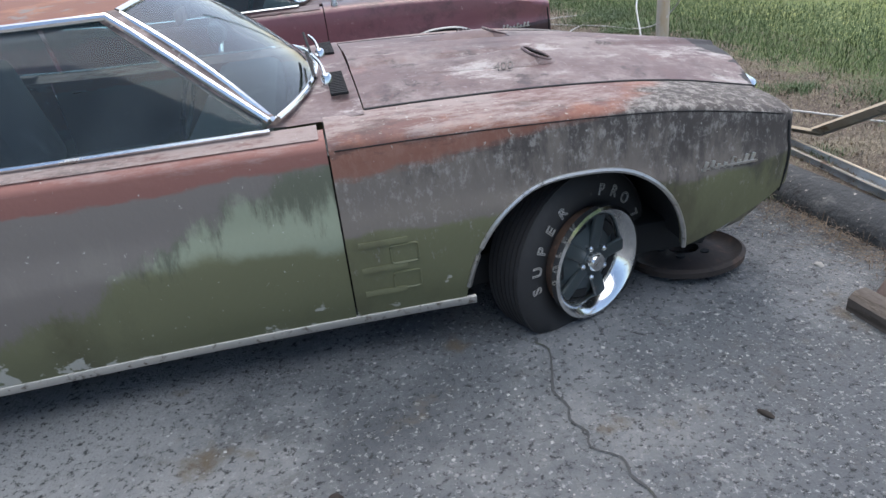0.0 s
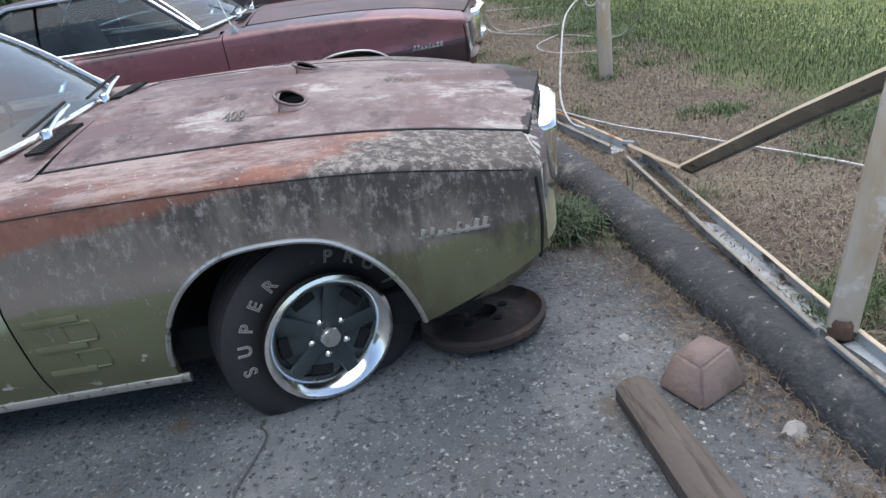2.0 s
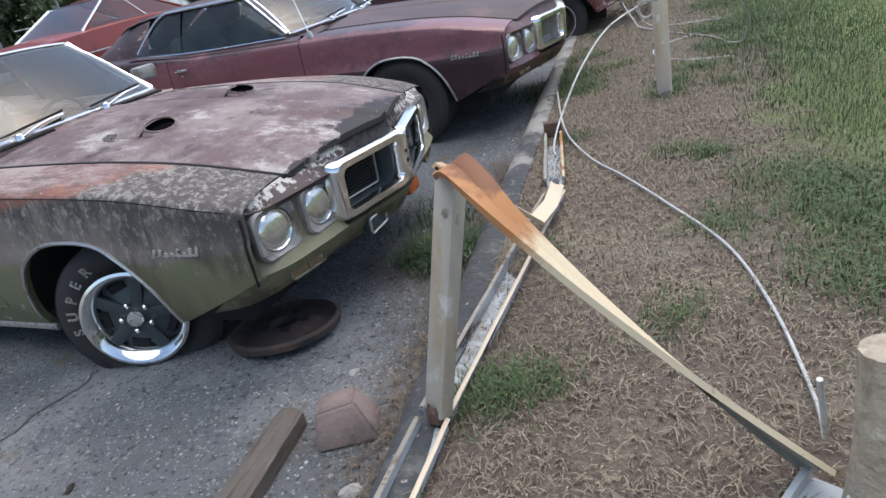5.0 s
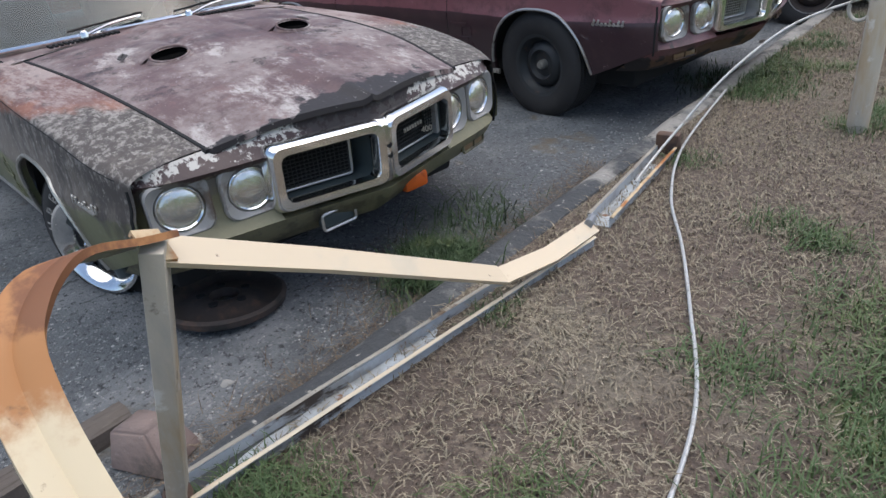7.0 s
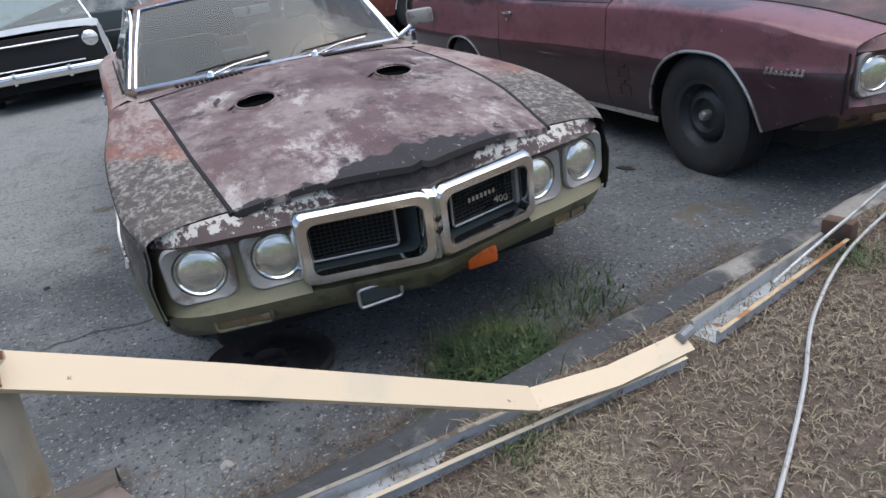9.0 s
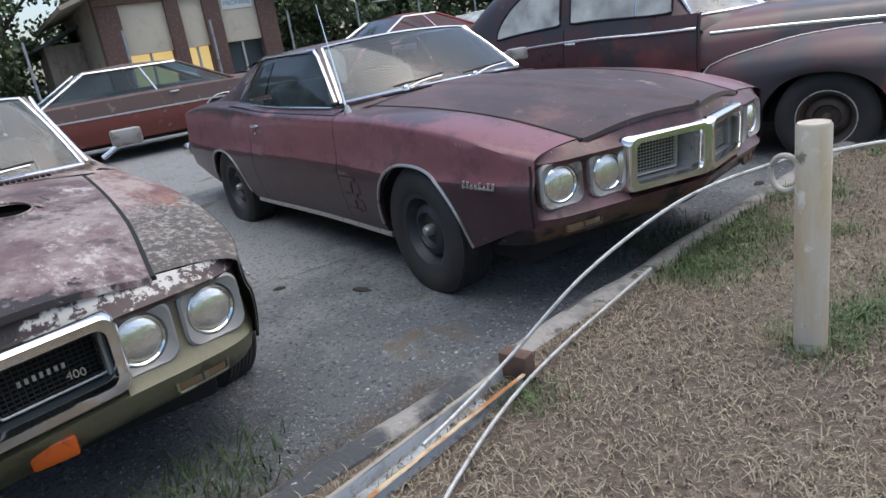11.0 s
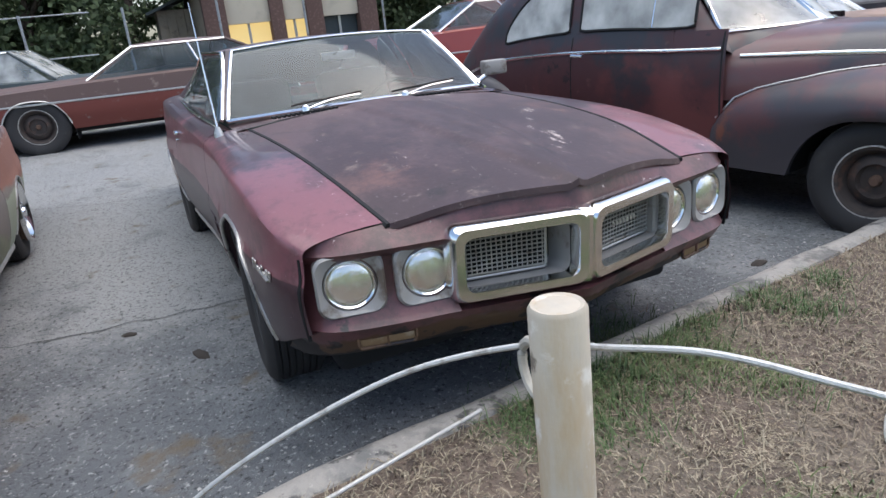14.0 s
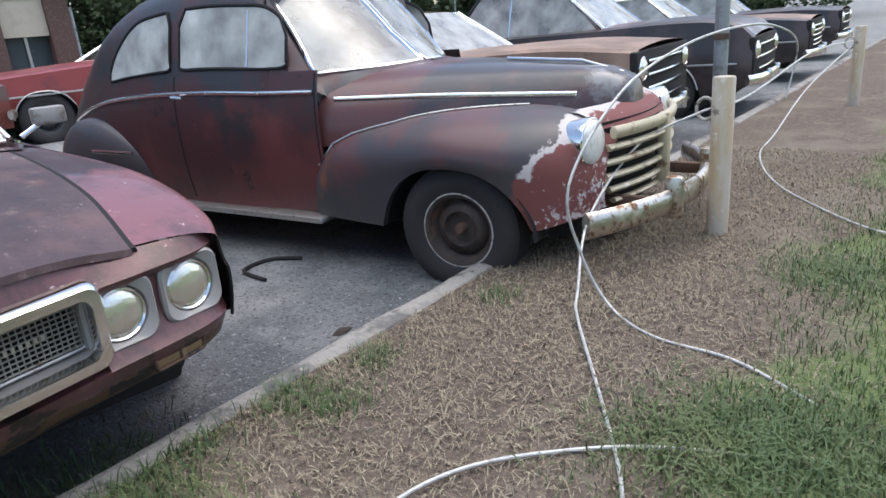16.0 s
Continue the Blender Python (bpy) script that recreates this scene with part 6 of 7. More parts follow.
W = [("steel_cable", [(-0.62, 3.6, 0.17), (-0.35, 2.7, 0.16), (-0.10, 2.19, 0.15), (0.16, 1.84, 0.15), (0.38, 1.52, 0.15), (0.64, 1.11, 0.15), (0.79, 0.68, 0.15), (0.88, 0.25, 0.15), (0.88, -0.05, 0.28), (0.86, -0.12, 0.48)]),
     ("steel_cable", [(-0.28, 2.2, 0.16), (-0.33, 2.36, 0.17), (-0.33, 2.59, 0.27), (-0.25, 2.87, 0.48), (-0.14, 3.2, 0.64), (0.03, 3.43, 0.72), (0.16, 3.49, 0.75), (0.30, 3.59, 0.77), (0.43, 3.70, 0.745), (0.52, 3.81, 0.70), (0.63, 3.98, 0.58), (0.68, 4.22, 0.40), (0.63, 4.52, 0.21), (0.52, 4.79, 0.15), (0.46, 4.98, 0.145), (0.32, 5.23, 0.145), (0.08, 5.51, 0.145), (-0.33, 5.95, 0.17), (-0.42, 6.08, 0.22), (-0.60, 6.43, 0.42), (-0.70, 7.0, 0.63), (-0.51, 7.25, 0.76), (-0.42, 7.6, 0.80), (-0.8, 9.6, 0.86), (-1.2, 11.88, 0.78)]),
     ("steel_cable", [(0.55, 5.9, 0.145), (0.25, 6.02, 0.145), (-0.05, 6.02, 0.145), (-0.30, 6.12, 0.17), (-0.42, 6.1, 0.38), (-0.46, 6.09, 0.65), (-0.44, 6.4, 0.95), (-0.44, 6.85, 1.09), (-0.43, 7.38, 1.15), (-0.5, 8.1, 1.12), (-0.7, 9.0, 0.95), (-0.75, 9.0, 0.6)]),
     ("steel_cable", [(0.55, 4.30, 0.145), (0.30, 4.32, 0.145), (0.14, 4.4, 0.145), (0.04, 4.48, 0.145), (-0.05, 4.65, 0.145), (-0.08, 4.87, 0.145), (-0.01, 5.09, 0.145), (0.18, 5.33, 0.145), (0.34, 5.46, 0.145), (0.5, 5.55, 0.145)]),
     ("steel_cable", [(-1.2, 11.88, 0.74), (-1.25, 10.9, 0.45), (-1.15, 9.9, 0.17), (-0.98, 9.2, 0.145), (-0.55, 8.4, 0.145), (0.03, 7.79, 0.15), (0.35, 7.6, 0.15)])]
for nm, pts in W:
    ob = link_mesh(nm, tube(smooth_path(pts, 8), 0.0062, 8), wire_m)
    tagged(ob, "slack dull steel cable looping over the grass", "cable", "cables of the fence")

# ---- loose things on the asphalt ----
stone_m = material("reddish_grey_concrete_lump", (0.20, 0.15, 0.135), 0.9, layers=[((0.12, 0.10, 0.09), 7, 0.5, 0.66), ((0.27, 0.22, 0.2), 30, 0.6, 0.7)], bump=[(40, 0.6, 0.01)])
bm = bmesh.new()
rnd = random.Random(5)
vs = [bm.verts.new(p) for p in ((-0.10, -0.075, 0), (0.11, -0.085, 0), (0.12, 0.08, 0), (-0.09, 0.095, 0), (-0.075, -0.05, 0.13), (0.055, -0.055, 0.145), (0.07, 0.05, 0.135), (-0.055, 0.06, 0.125))]
for q in ((3, 2, 1, 0), (4, 5, 6, 7), (0, 1, 5, 4), (1, 2, 6, 5), (2, 3, 7, 6), (3, 0, 4, 7)):
    bm.faces.new([vs[k] for k in q])
bmesh.ops.bevel(bm, geom=list(bm.edges), offset=0.010, segments=3, affect="EDGES")
ob = link_mesh("concrete_block", bm, stone_m, angle=85)
ob.matrix_world = pose(-0.455, 0.06, 0.0, 0, 0, 32)
tagged(ob, "reddish wedge-shaped concrete block on the asphalt", "block")
rows = []
for i in range(15):
    k = i / 14
    w = 0.05 + 0.02 * k
    rows.append([(-w + 0.006 * noise.noise(Vector((i, 1, 0))), k * 0.95, 0.0), (-w, k * 0.95, 0.055), (-w * 0.4, k * 0.95, 0.075), (w * 0.5, k * 0.95, 0.072), (w, k * 0.95, 0.05), (w, k * 0.95, 0.0)])
bm = sheet(rows)
for e in (0, -1):
    bm.verts.ensure_lookup_table()
ob = link_mesh("plank", bm, material("dark_weathered_plank", (0.105, 0.088, 0.076), 0.9, layers=[((0.06, 0.048, 0.04), 5, 0.48, 0.64, {"stretch": (8, 0.8, 8)}), ((0.15, 0.125, 0.105), 9, 0.56, 0.7, {"stretch": (8, 0.8, 8)})], bump=[(30, 0.6, 0.01)]))
ob.matrix_world = pose(-0.665, 0.06, 0.0, 0, 0, 188)
tagged(ob, "rough weathered wooden plank lying on the asphalt", "plank")
drum_m = material("dark_rusted_rim_steel", (0.045, 0.034, 0.03), 0.8, layers=[((0.09, 0.055, 0.04), 12, 0.54, 0.7), ((0.02, 0.018, 0.017), 6, 0.5, 0.66)], bump=[(40, 0.4, 0.004)])
disc = thing("brake_drum", pose(-1.06, 0.58, 0.0, -6, 0, 20), "rusty brown wheel rim lying flat on the asphalt", "wheel rim")
part("drum", lathe([(0.235, 0.02), (0.24, 0.045), (0.225, 0.055), (0.21, 0.04), (0.17, 0.03), (0.12, 0.05), (0.06, 0.055), (0.055, 0.02)], 36, Matrix.Rotation(radians(90), 4, "X")), drum_m, disc)
for k in range(5):
    a = 2 * math.pi * k / 5
    part("drum_hole", lathe([(0.0, 0.058), (0.018, 0.058), (0.018, 0.04)], 10, Matrix.Translation((0.09 * math.cos(a), 0.09 * math.sin(a), 0.0)) @ Matrix.Rotation(radians(90), 4, "X")), black_trim, disc)
peb_m = material("pale_pebble", (0.30, 0.29, 0.27), 0.8)
leaf_m = material("dead_dark_leaf", (0.03, 0.024, 0.02), 0.9)
for k, (x, y, z, sx, sy, sz, mt, nm) in enumerate(((-0.42, 0.17, 0.0, 0.035, 0.022, 0.02, peb_m, "pebble"), (-0.30, -0.18, 0.0, 0.04, 0.03, 0.025, peb_m, "pebble"), (-0.60, 0.36, 0, 0.02, 0.018, 0.012, peb_m, "pebble"),
        (-1.28, -0.36, 0, 0.032, 0.011, 0.012, leaf_m, "dead_leaf"), (-2.55, -0.35, 0, 0.02, 0.016, 0.01, leaf_m, "dead_leaf"), (-1.95, 2.85, 0, 0.06, 0.03, 0.014, leaf_m, "dead_leaf"), (-2.4, 2.55, 0, 0.04, 0.025, 0.012, leaf_m, "dead_leaf"), (-1.3, 5.5, 0, 0.05, 0.03, 0.014, leaf_m, "dead_leaf"))):
    bm = bmesh.new()
    bmesh.ops.create_icosphere(bm, subdivisions=2, radius=1.0)
    for v in bm.verts:
        q = v.co * (1 + 0.35 * noise.noise(v.co * 1.5 + Vector((k, 0, 0))))
        v.co = Vector((q.x * sx, q.y * sy, max(-0.1, q.z) * sz))
    ob = link_mesh(nm, bm, mt)
    ob.matrix_world = pose(x, y, z + 0.001, 0, 0, 40 * k)
    tagged(ob, "small pale pebble on the asphalt" if mt is peb_m else "curled dark dead leaf on the asphalt", "pebble" if mt is peb_m else "leaf")
hose = link_mesh("bent_rod", tube(smooth_path([(-2.35, 5.95, 0.012), (-2.5, 5.82, 0.012), (-2.45, 5.62, 0.012), (-2.2, 5.62, 0.012)], 6), 0.012, 6), black_trim)
tagged(hose, "bent black rod lying on the asphalt", "rod")
# crack lines and gravel in the asphalt
crack_m = material("dark_asphalt_crack", (0.065, 0.066, 0.068), 0.95, layers=[((0.05, 0.06, 0.02), 8, 0.56, 0.7)])
for pts in ([(-1.80, 0.2), (-1.84, -0.2), (-1.73, -0.5), (-1.67, -0.9), (-1.53, -1.4)], [(-3.2, 1.75), (-2.67, 1.9), (-2.55, 2.6), (-2.52, 3.29), (-2.45, 4.5)], [(-6.6, 1.0), (-5.89, 2.11), (-5.7, 3.26), (-5.6, 5.0)], [(-4.6, -2), (-4.5, 0.5)]):
    p3 = smooth_path([(x, y, lot_z(x) + 0.004) for x, y in pts], 14)
    rows = []
    for i, p in enumerate(p3):
        w = 0.003 + 0.006 * abs(noise.noise(Vector((i * 0.7, pts[0][0], 0))))
        j = 0.04 * noise.noise(Vector((i * 0.35, pts[0][1] * 3, 2)))
        rows.append([(p.x - w + j, p.y, lot_z(p.x) + 0.004), (p.x + w + j, p.y, lot_z(p.x) + 0.004)])
    tagged(link_mesh("asphalt_crack", sheet(rows), crack_m), "crooked dark crack in the asphalt", "crack", kind="structure")

# ---- building, fence, trees ----
brick_m = material("dark_brown_brick", (0.12, 0.07, 0.058), 0.9, layers=[((0.17, 0.105, 0.085), 12, 0.5, 0.66)])
beige_m = material("beige_stucco_panel", (0.62, 0.54, 0.42), 0.85, layers=[((0.52, 0.45, 0.35), 1.5, 0.5, 0.7)])
siding_m = material("weathered_beige_siding", (0.34, 0.29, 0.23), 0.85, layers=[((0.2, 0.17, 0.14), 3, 0.5, 0.7)])
shop = bpy.data.materials.new("lit_shop_interior")
shop.use_nodes = True
inp(shop.node_tree.nodes["Principled BSDF"], "Base Color", (0.5, 0.4, 0.18, 1))
inp(shop.node_tree.nodes["Principled BSDF"], "Emission Color", (1.0, 0.72, 0.28, 1))
inp(shop.node_tree.nodes["Principled BSDF"], "Emission Strength", 0.3)
bld = thing("shop_building", pose(-22.5, -0.35, 0.2), "beige shop building with brown brick piers and lit windows", "building")
part("wall", box((-8.0, 5.5, 0.0), (-0.42, 11.1, 3.55)), siding_m, bld)
for y0, y1 in ((5.43, 6.12), (7.5, 7.95), (8.7, 9.25), (10.5, 11.15)):
    part("brick_pier", box((-0.42, y0, 0.0), (0.1, y1, 3.2), 0.02), brick_m, bld)
for k, (y0, y1) in enumerate(((6.12, 7.5), (7.95, 8.7), (9.25, 10.5))):
    part("stucco_panel", box((-0.42, y0, 1.68), (-0.05, y1, 3.2), 0.01), beige_m, bld)
    w = part("window", box((-0.40, y0, 0.5), (-0.36, y1, 1.68)), shop if k < 2 else recess_paint, bld)
    part("window_frame", box((-0.36, (y0 + y1) / 2 - 0.04, 0.5), (-0.30, (y0 + y1) / 2 + 0.04, 1.68)), lettering_chrome, w)
    part("window_sill", box((-0.42, y0, 0.0), (-0.1, y1, 0.5), 0.01), brick_m, bld)
bm = bmesh.new()
vs = [[bm.verts.new((x, y, z)) for y, z in ((5.43, 3.2), (11.15, 3.2), (11.15, 3.45), (8.3, 4.4), (5.43, 3.45))] for x in (-0.42, 0.12)]
bm.faces.new(vs[1])
bm.faces.new(vs[0][::-1])
for k in range(5):
    bm.faces.new([vs[0][k], vs[0][(k + 1) % 5], vs[1][(k + 1) % 5], vs[1][k]])
part("gable", bm, brick_m, bld, "brown gable with white letters")
for s in (-1, 1):
    part("roof", sheet([[(x, 8.3, 4.52), (x, 8.3 + s * 3.8, 3.15)] for x in (0.7, -8.4)], 0.12), siding_m, bld)
sign_white = material("white_sign_paint", (0.75, 0.74, 0.7), 0.6)
tx = bpy.data.curves.new("sign_letters", "FONT")
tx.body = "AUTO"
tx.size, tx.extrude, tx.space_character = 0.5, 0.02, 1.2
ob = new("sign_letters", tx)
ob.data.materials.append(sign_white)
ob.parent = bld
ob.matrix_local = Matrix.Translation((0.145, 7.1, 3.38)) @ Matrix.Rotation(radians(90), 4, "Z") @ Matrix.Rotation(radians(90), 4, "X")
board = part("sign_board", box((-0.05, 9.35, 2.72), (0.0, 10.4, 3.12), 0.01), sign_white, bld, "pale blue and white sign board")
tx = bpy.data.curves.new("board_letters", "FONT")
tx.body = "PROPANE"
tx.size, tx.extrude = 0.21, 0.004
ob = new("board_letters", tx)
ob.data.materials.append(material("blue_sign_paint", (0.12, 0.26, 0.38), 0.6))
ob.parent = board
ob.matrix_local = Matrix.Translation((0.006, 9.41, 2.84)) @ Matrix.Rotation(radians(90), 4, "Z") @ Matrix.Rotation(radians(90), 4, "X")
shed = thing("shed", pose(-27.2, 3.9, 0.2), "weathered beige wooden shed with dark roof", "building")
part("wall", box((-3.0, 0, 0), (0, 1.58, 2.5)), siding_m, shed)
for k in range(5):
    part("board", box((0.0, 0.02 + 0.313 * k, 0.05), (0.03, 0.30 + 0.313 * k, 2.45), 0.005), siding_m, shed)
part("roof", sheet([[(-3.3, -0.35, 2.35), (-3.3, 1.58, 3.1)], [(0.4, -0.35, 2.35), (0.4, 1.58, 3.1)]], 0.1), recess_paint, shed)
fence = thing("chain_fence", pose(-19.5, 0, 0.18), "tall galvanised chain-link fence with posts", "fence")
for k in range(22):
    y = -26 + 2.4 * k
    part("post", tube([(0, y, -0.1), (0, y, 2.3)], 0.035, 8), galv, fence)
for z in (0.1, 1.2, 2.25):
    part("rail", tube([(0, -26, z), (0, 2.0, z)], 0.02, 6), galv, fence)
    part("rail", tube([(0, 13, z), (0, 24.4, z)], 0.02, 6), galv, fence)
leaf_green = material("dark_summer_foliage", (0.06, 0.09, 0.04), 0.7, layers=[((0.10, 0.14, 0.06), 2, 0.45, 0.65), ((0.018, 0.03, 0.012), 5, 0.5, 0.66)])
bark = material("grey_brown_bark", (0.08, 0.062, 0.048), 0.95, layers=[((0.04, 0.03, 0.025), 8, 0.5, 0.66)], bump=[(20, 0.6, 0.02)])


def tree(x, y, z, h, w, seed):
    rn = random.Random(seed)
    t = thing("tree", pose(x, y, z), "dense dark-green broadleaf tree behind the fence", "tree", "trees behind the lot")
    bm = bmesh.new()
    add_tube(bm, smooth_path([(0, 0, -0.2), (0.1, 0.05, h * 0.25), (0.0, 0.2, h * 0.5), (0.15, 0.1, h * 0.8)], 4), [0.26 - 0.2 * k / 12 for k in range(13)], 8)
    for k in range(7):
        a = rn.uniform(0, 6.28)
        b = Vector((0.05, 0.1, h * rn.uniform(0.25, 0.6)))
        e = b + Vector((math.cos(a) * w * 0.6, math.sin(a) * w * 0.6, h * 0.2))
        add_tube(bm, smooth_path([b, b.lerp(e, 0.5) + Vector((0, 0, 0.3)), e], 3), [0.1 - 0.012 * q for q in range(7)], 6)
    part("trunk", bm, bark, t)
    verts, faces = [], []
    for c in range(120):
        a, rr = rn.uniform(0, 6.28), rn.random() ** 0.5 * w
        cz = h * (0.04 + 0.96 * rn.random() ** 1.3)
        rr *= math.sin(min(1, 0.35 + cz / h) * math.pi * 0.72) + 0.15
        cc = Vector((math.cos(a) * rr, math.sin(a) * rr, cz))
        cr = rn.uniform(0.5, 1.0)
        for q in range(150):
            v = Vector((rn.gauss(0, 1), rn.gauss(0, 1), rn.gauss(0, 0.8))).normalized() * cr * rn.uniform(0.5, 1.05) + cc
            s1 = Vector((rn.gauss(0, 1), rn.gauss(0, 1), rn.gauss(0, 1))).normalized() * 0.14
            s2 = s1.cross(Vector((rn.gauss(0, 1), rn.gauss(0, 1), rn.gauss(0, 1)))).normalized() * 0.085
            i = len(verts)
            verts += [v - s1, v + s2, v + s1, v - s2]
            faces.append((i, i + 1, i + 2, i + 3))
    me = bpy.data.meshes.new("crown")
    me.from_pydata([tuple(v) for v in verts], [], faces)
    me.materials.append(leaf_green)
    cr = new("crown", me)
    cr.parent = t


for k, (x, y, h, w) in enumerate(((-27, -12, 9, 4), (-25, -7, 8, 3.6), (-30, -3.5, 10, 4.2), (-34, 3, 11, 4.5), (-28, -0.5, 9, 3.4), (-33, 14.5, 9, 3.6), (-27, 17, 8, 3.6), (-26, 22, 9, 4), (-25, 26, 9, 4), (-21, 31, 8, 4), (-24, -17, 9, 4), (-36, 12, 12, 5), (-14, 40, 9, 4.5), (-22, 37, 10, 4.5))):
    tree(x, y, 0.1, h, w, k)

# unseen wooded strip past the lawn's far side, added to darken reflections in glass
rows = []
for i in range(90):
    y = -160 + 4 * i
    top = 13 + 3.5 * noise.noise(Vector((y * 0.05, 1, 0))) + 2.5 * noise.noise(Vector((y * 0.23, 5, 0)))
    rows.append([(85 + 4 * noise.noise(Vector((y * 0.11, z * 0.3, 2))) + 0.2 * z, y, z * top / 8 - 0.5) for z in range(9)])
tagged(link_mesh("backdrop", sheet(rows), leaf_green), "unseen dark wooded strip added to darken the glass reflections", "trees", kind="structure")

# ---- grass ----
straw_m = material("dry_straw_blades", (0.285, 0.245, 0.175), 0.85, layers=[((0.10, 0.072, 0.052), 45, 0.48, 0.60), ((0.56, 0.47, 0.34), 85, 0.58, 0.68), ((0.19, 0.145, 0.105), 2.2, 0.5, 0.68, {"amount": 0.6})])
litter_m = material("brown_dead_grass_litter", (0.17, 0.13, 0.095), 0.9, layers=[((0.07, 0.052, 0.04), 30, 0.46, 0.58), ((0.33, 0.27, 0.20), 55, 0.60, 0.68)])
grass_m = material("green_grass_blades", (0.07, 0.112, 0.038), 0.65, layers=[((0.13, 0.155, 0.06), 1.5, 0.5, 0.68), ((0.05, 0.085, 0.026), 4, 0.5, 0.66)])


def blades(name, spots, mat, label, hmin, hmax, width, lean, seed, flat=0.0):
    """Bent grass blades, two quads each, at the given spots."""
    g = np.random.default_rng(seed)
    n = len(spots)
    p = np.array(spots)
    a = g.uniform(0, 2 * np.pi, n)
    h = g.uniform(hmin, hmax, n)
    ln = np.abs(g.normal(lean, lean * 0.5, n))
    d = np.stack([np.cos(a), np.sin(a), np.zeros(n)], 1)
    s = np.stack([-np.sin(a), np.cos(a), np.zeros(n)], 1) * (width * g.uniform(0.6, 1.3, n))[:, None]
    up = np.array([0, 0, 1.0])
    rise = np.where(g.random(n) < flat, 0.12, 1.0)
    mid = p + d * (h * ln * 0.4)[:, None] + up * (h * 0.6 * rise)[:, None]
    tip = p + d * (h * ln)[:, None] + up * (h * rise * np.clip(1.0 - 0.25 * ln, 0.1, 1))[:, None]
    v = np.stack([p - s, p + s, mid - s * 0.75, mid + s * 0.75, tip], 1).reshape(-1, 3)
    i = np.arange(n) * 5
    faces = [q for k in i for q in ((k, k + 1, k + 3, k + 2), (k + 2, k + 3, k + 4))]
    me = bpy.data.meshes.new(name)
    me.from_pydata([tuple(q) for q in v], [], [tuple(int(w) for w in q) for q in faces])
    me.materials.append(mat)
    return tagged(new(name, me), label, "grass", kind="stuff")


gen = np.random.default_rng(11)


def lawn_spots(n, y0, y1, d0, d1, keep):
    out = []
    while len(out) < n:
        y, dd = gen.uniform(y0, y1), gen.uniform(d0, d1)
        x = kerb_x(max(-4, min(y, 60))) + dd
        if keep(x, y, dd) > gen.random():
            out.append((x, y, lawn_z(x, y) - 0.004))
    return out


def green_share(x, y, d):
    v = noise.noise(Vector((x * 0.9, y * 0.9, 4.0))) * 0.75 + noise.noise(Vector((x * 3.1, y * 3.1, 9.0))) * 0.45
    return min(1.0, max(0.0, (d - 1.25) * 2.0 + v))


blades("dry_grass", lawn_spots(230000, -2.5, 9.5, 0.06, 2.2, lambda x, y, d: 1 - 0.75 * green_share(x, y, d)), straw_m, "matted dry straw-coloured grass", 0.012, 0.042, 0.0023, 1.3, 1, 0.7)
blades("green_grass", lawn_spots(56000, -2.5, 9.5, 0.06, 4.2, lambda x, y, d: green_share(x, y, d) * max(0.0, min(1.0, (4.2 - d) / 2.2))), grass_m, "short green grass in patches", 0.025, 0.075, 0.0022, 0.6, 2)
def thin_out(y, d):
    """The upright blades thin out gradually towards the ends of the mown strip."""
    return max(0.0, min(1.0, (12 - d) / 8)) * max(0.0, min(1.0, (y + 7) / 5, (22 - y) / 6))


# paler than the near grass: the open lawn's brightness is put into the colour
lawn_m = material("mown_lawn_blades_brightened", (0.31, 0.355, 0.12), 0.65, layers=[((0.40, 0.43, 0.165), 0.8, 0.5, 0.68), ((0.17, 0.22, 0.075), 2.5, 0.5, 0.66)])
blades("green_grass", lawn_spots(110000, -7, 22, 2.2, 12, lambda x, y, d: min(1, 0.5 + green_share(x, y, d)) * thin_out(y, d)), lawn_m, "green lawn beyond the dry strip", 0.012, 0.034, 0.005, 1.9, 3)
blades("green_grass", lawn_spots(20000, 0, 60, 7, 45, lambda x, y, d: max(0.0, min(1.0, (40 - d) / 34)) * max(0.0, min(1.0, (60 - y) / 40))), lawn_m, "green lawn stretching into the distance", 0.015, 0.035, 0.02, 1.9, 4)


def tuft(cx, cy, r, n, seed, h, z=None):
    g = np.random.default_rng(seed)
    q = [(cx + r * g.normal() * 0.5, cy + r * g.normal() * 0.5) for _ in range(n)]
    return [(x, y, (lawn_z(x, y) if x > kerb_x(y) + 0.05 else lot_z(x)) if z is None else z) for x, y in q]


spots = tuft(-0.60, 1.30, 0.17, 3000, 1, 0.1) + tuft(-0.80, 1.75, 0.28, 260, 2, 0.1)
weed_m = material("dark_green_weed_blades", (0.04, 0.072, 0.026), 0.6, layers=[((0.09, 0.12, 0.045), 6, 0.54, 0.64), ((0.02, 0.04, 0.015), 3, 0.5, 0.64)])
blades("weed_tuft", spots, weed_m, "tall green weed clump growing through the asphalt edge", 0.03, 0.12, 0.0034, 1.1, 5)
blades("weed_tuft", tuft(-0.95, 4.35, 0.35, 900, 8, 0.1) + tuft(-0.72, 4.0, 0.2, 500, 9, 0.1), weed_m, "green weeds growing under the car's nose", 0.03, 0.09, 0.0024, 1.0, 15)
spots = []
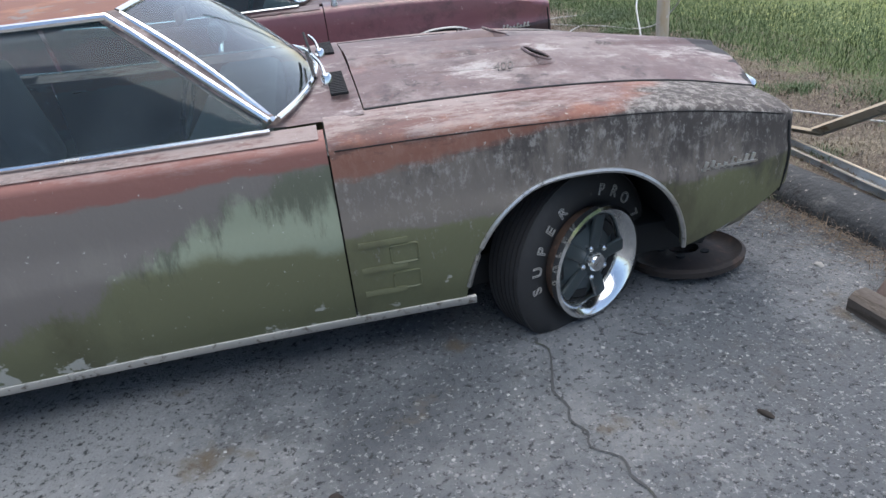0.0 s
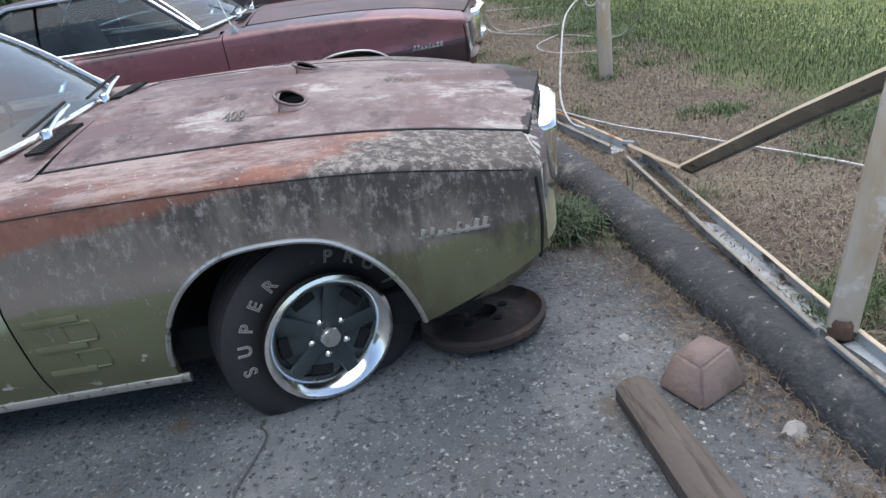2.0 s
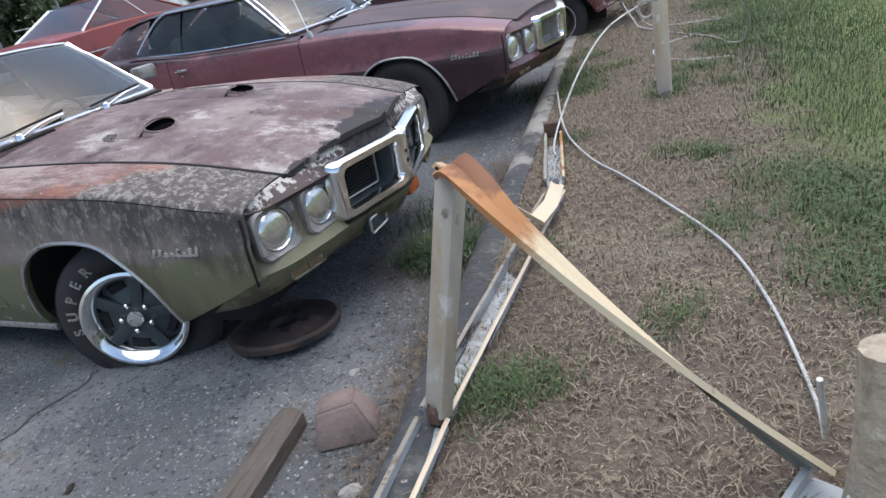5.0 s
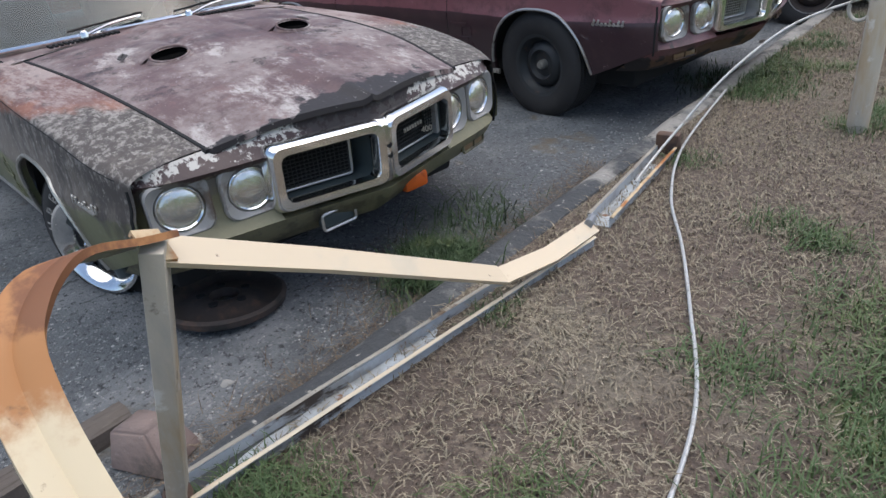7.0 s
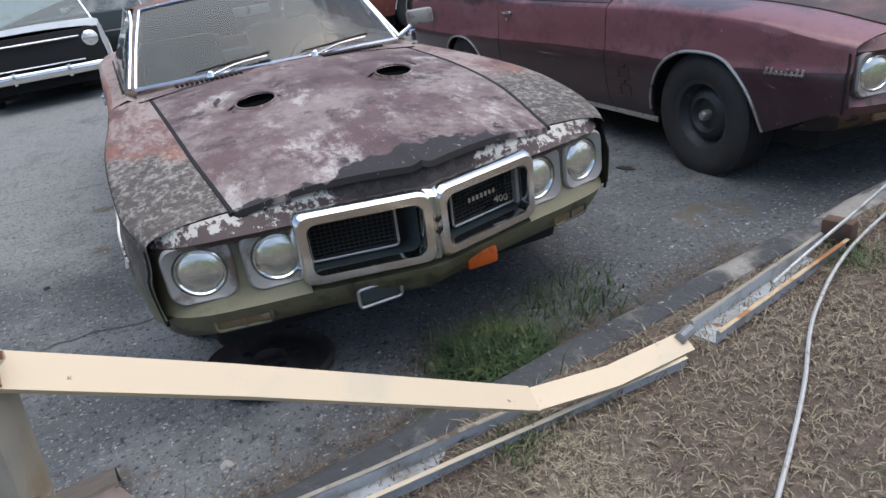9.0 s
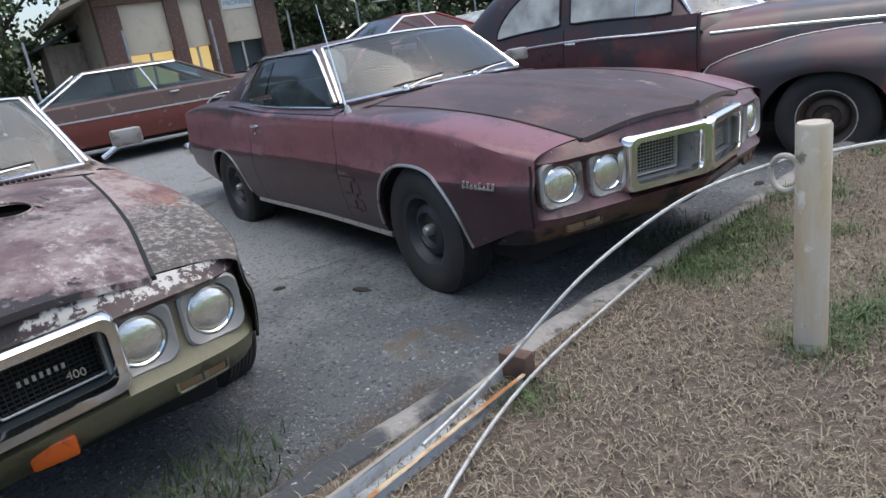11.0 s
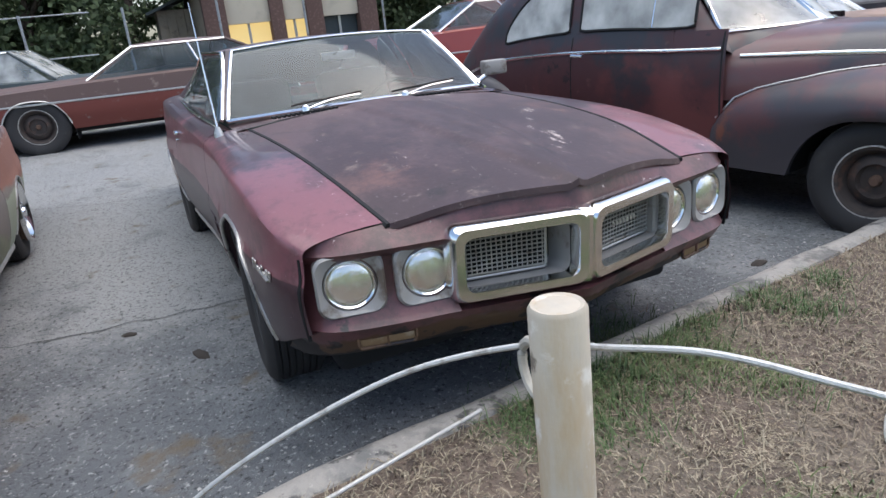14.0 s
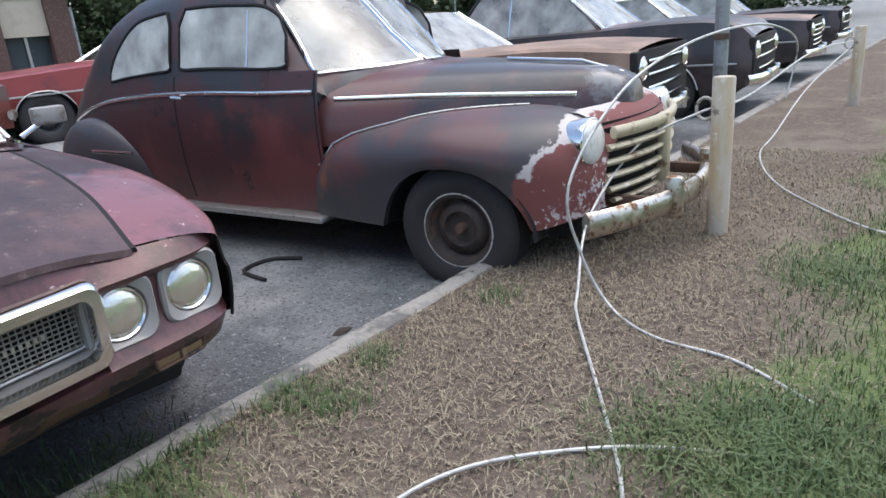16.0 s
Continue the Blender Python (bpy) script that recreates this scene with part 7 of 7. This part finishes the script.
for k, (x, y, r, n) in enumerate(((0.93, 1.76, 0.30, 1300), (1.08, 1.42, 0.30, 1300), (1.12, 0.96, 0.30, 1100), (0.62, 1.33, 0.16, 300), (0.51, 2.16, 0.14, 320), (0.34, 5.54, 0.26, 1100), (0.57, 4.93, 0.28, 1200), (0.62, 5.66, 0.35, 1500), (0.36, 4.8, 0.16, 400), (0.27, 7.0, 0.3, 900), (0.29, 4.05, 0.2, 500), (0.2, 3.7, 0.16, 400))):
    spots += tuft(x, y, r, n, 60 + k, 0.1)
blades("green_grass", spots, grass_m, "lush green grass clumps at the edge of the dry strip", 0.02, 0.068, 0.0024, 1.3, 16)
spots = []
for k, (x, y, r, n) in enumerate(((-0.63, 4.15, 0.2, 500), (-0.73, 4.4, 0.2, 450), (-0.8, 4.92, 0.14, 260), (-0.56, 3.75, 0.16, 400), (-0.82, 4.6, 0.14, 260), (-0.28, 4.47, 0.12, 140), (-0.78, 5.3, 0.12, 160), (0.04, 0.17, 0.14, 500), (-0.38, 1.04, 0.1, 160), (0.17, 3.45, 0.16, 420), (-0.45, 3.9, 0.22, 600), (-0.5, 4.4, 0.2, 420), (-0.1, 0.1, 0.10, 160), (0.14, 0.25, 0.14, 260), (-0.02, -0.4, 0.12, 200), (0.55, 3.55, 0.15, 200), (-0.62, 5.0, 0.15, 240), (0.35, 2.2, 0.14, 160), (0.5, 0.6, 0.16, 220), (-0.28, 2.6, 0.12, 160), (-0.78, 6.0, 0.12, 120), (-0.06, 1.1, 0.08, 90))):
    spots += tuft(x, y, r, n, 30 + k, 0.1)
blades("weed_tuft", spots, grass_m, "green grass tufts along the kerb and round the bollards", 0.02, 0.07, 0.002, 1.1, 6)
spots = [(kerb_x(y) - 0.10 - abs(gen.normal()) * 0.10, y, 0.003 + 0.012 * gen.random()) for y in gen.uniform(-1.6, 2.6, 4200)]
spots += tuft(-0.72, 1.22, 0.30, 900, 41, 0.1) + tuft(-0.45, 1.62, 0.22, 500, 42, 0.1) + tuft(-0.85, 4.25, 0.32, 900, 43, 0.1)
blades("dry_litter", spots, litter_m, "dry grass litter along the foot of the kerb", 0.02, 0.07, 0.0016, 1.4, 7, 0.85)


def gravel(name, spots, mat, label, lo, hi, seed):
    """Loose chips, a squat eight-sided stone at each spot."""
    g = np.random.default_rng(seed)
    verts, faces = [], []
    for x, y, z in spots:
        r = lo + (hi - lo) * g.random() ** 3
        i = len(verts)
        for a in np.arange(4) * math.pi / 2 + g.uniform(0, 1.5):
            q = r * g.uniform(0.7, 1.3)
            verts.append((x + q * math.cos(a), y + q * math.sin(a), z + r * 0.25))
        verts += [(x, y, z + r * g.uniform(0.7, 1.1)), (x, y, z - r * 0.3)]
        faces += [(i + k, i + (k + 1) % 4, i + 4) for k in range(4)] + [(i + (k + 1) % 4, i + k, i + 5) for k in range(4)]
    me = bpy.data.meshes.new(name)
    me.from_pydata(verts, [], faces)
    me.materials.append(mat)
    return tagged(new(name, me), label, "gravel", kind="stuff")


chip_m = material("grey_stone_chips", (0.24, 0.24, 0.235), 0.9, layers=[((0.42, 0.41, 0.39), 9, 0.54, 0.6), ((0.10, 0.10, 0.10), 7, 0.52, 0.58)])
gravel("gravel", [(x, y, lot_z(x)) for x, y in zip(gen.uniform(-3.4, -0.05, 5200), gen.uniform(-1.5, 1.6, 5200)) if x < kerb_x(y) - 0.12], chip_m, "loose pale grit scattered over the asphalt", 0.0015, 0.008, 21)
gravel("gravel", [(x, y, 0.0) for x, y in zip(gen.uniform(-1.6, -0.2, 5200), gen.uniform(-0.6, 2.2, 5200)) if x < kerb_x(y) - 0.12], chip_m, "loose pale grit before the green car", 0.0015, 0.007, 23)
gravel("gravel", [(kerb_x(y) - 0.12 - abs(d), y, 0.0) for y, d in zip(gen.uniform(-1.5, 9.0, 2600), gen.normal(0, 0.22, 2600))], chip_m, "loose pale grit gathered along the kerb", 0.002, 0.009, 22)
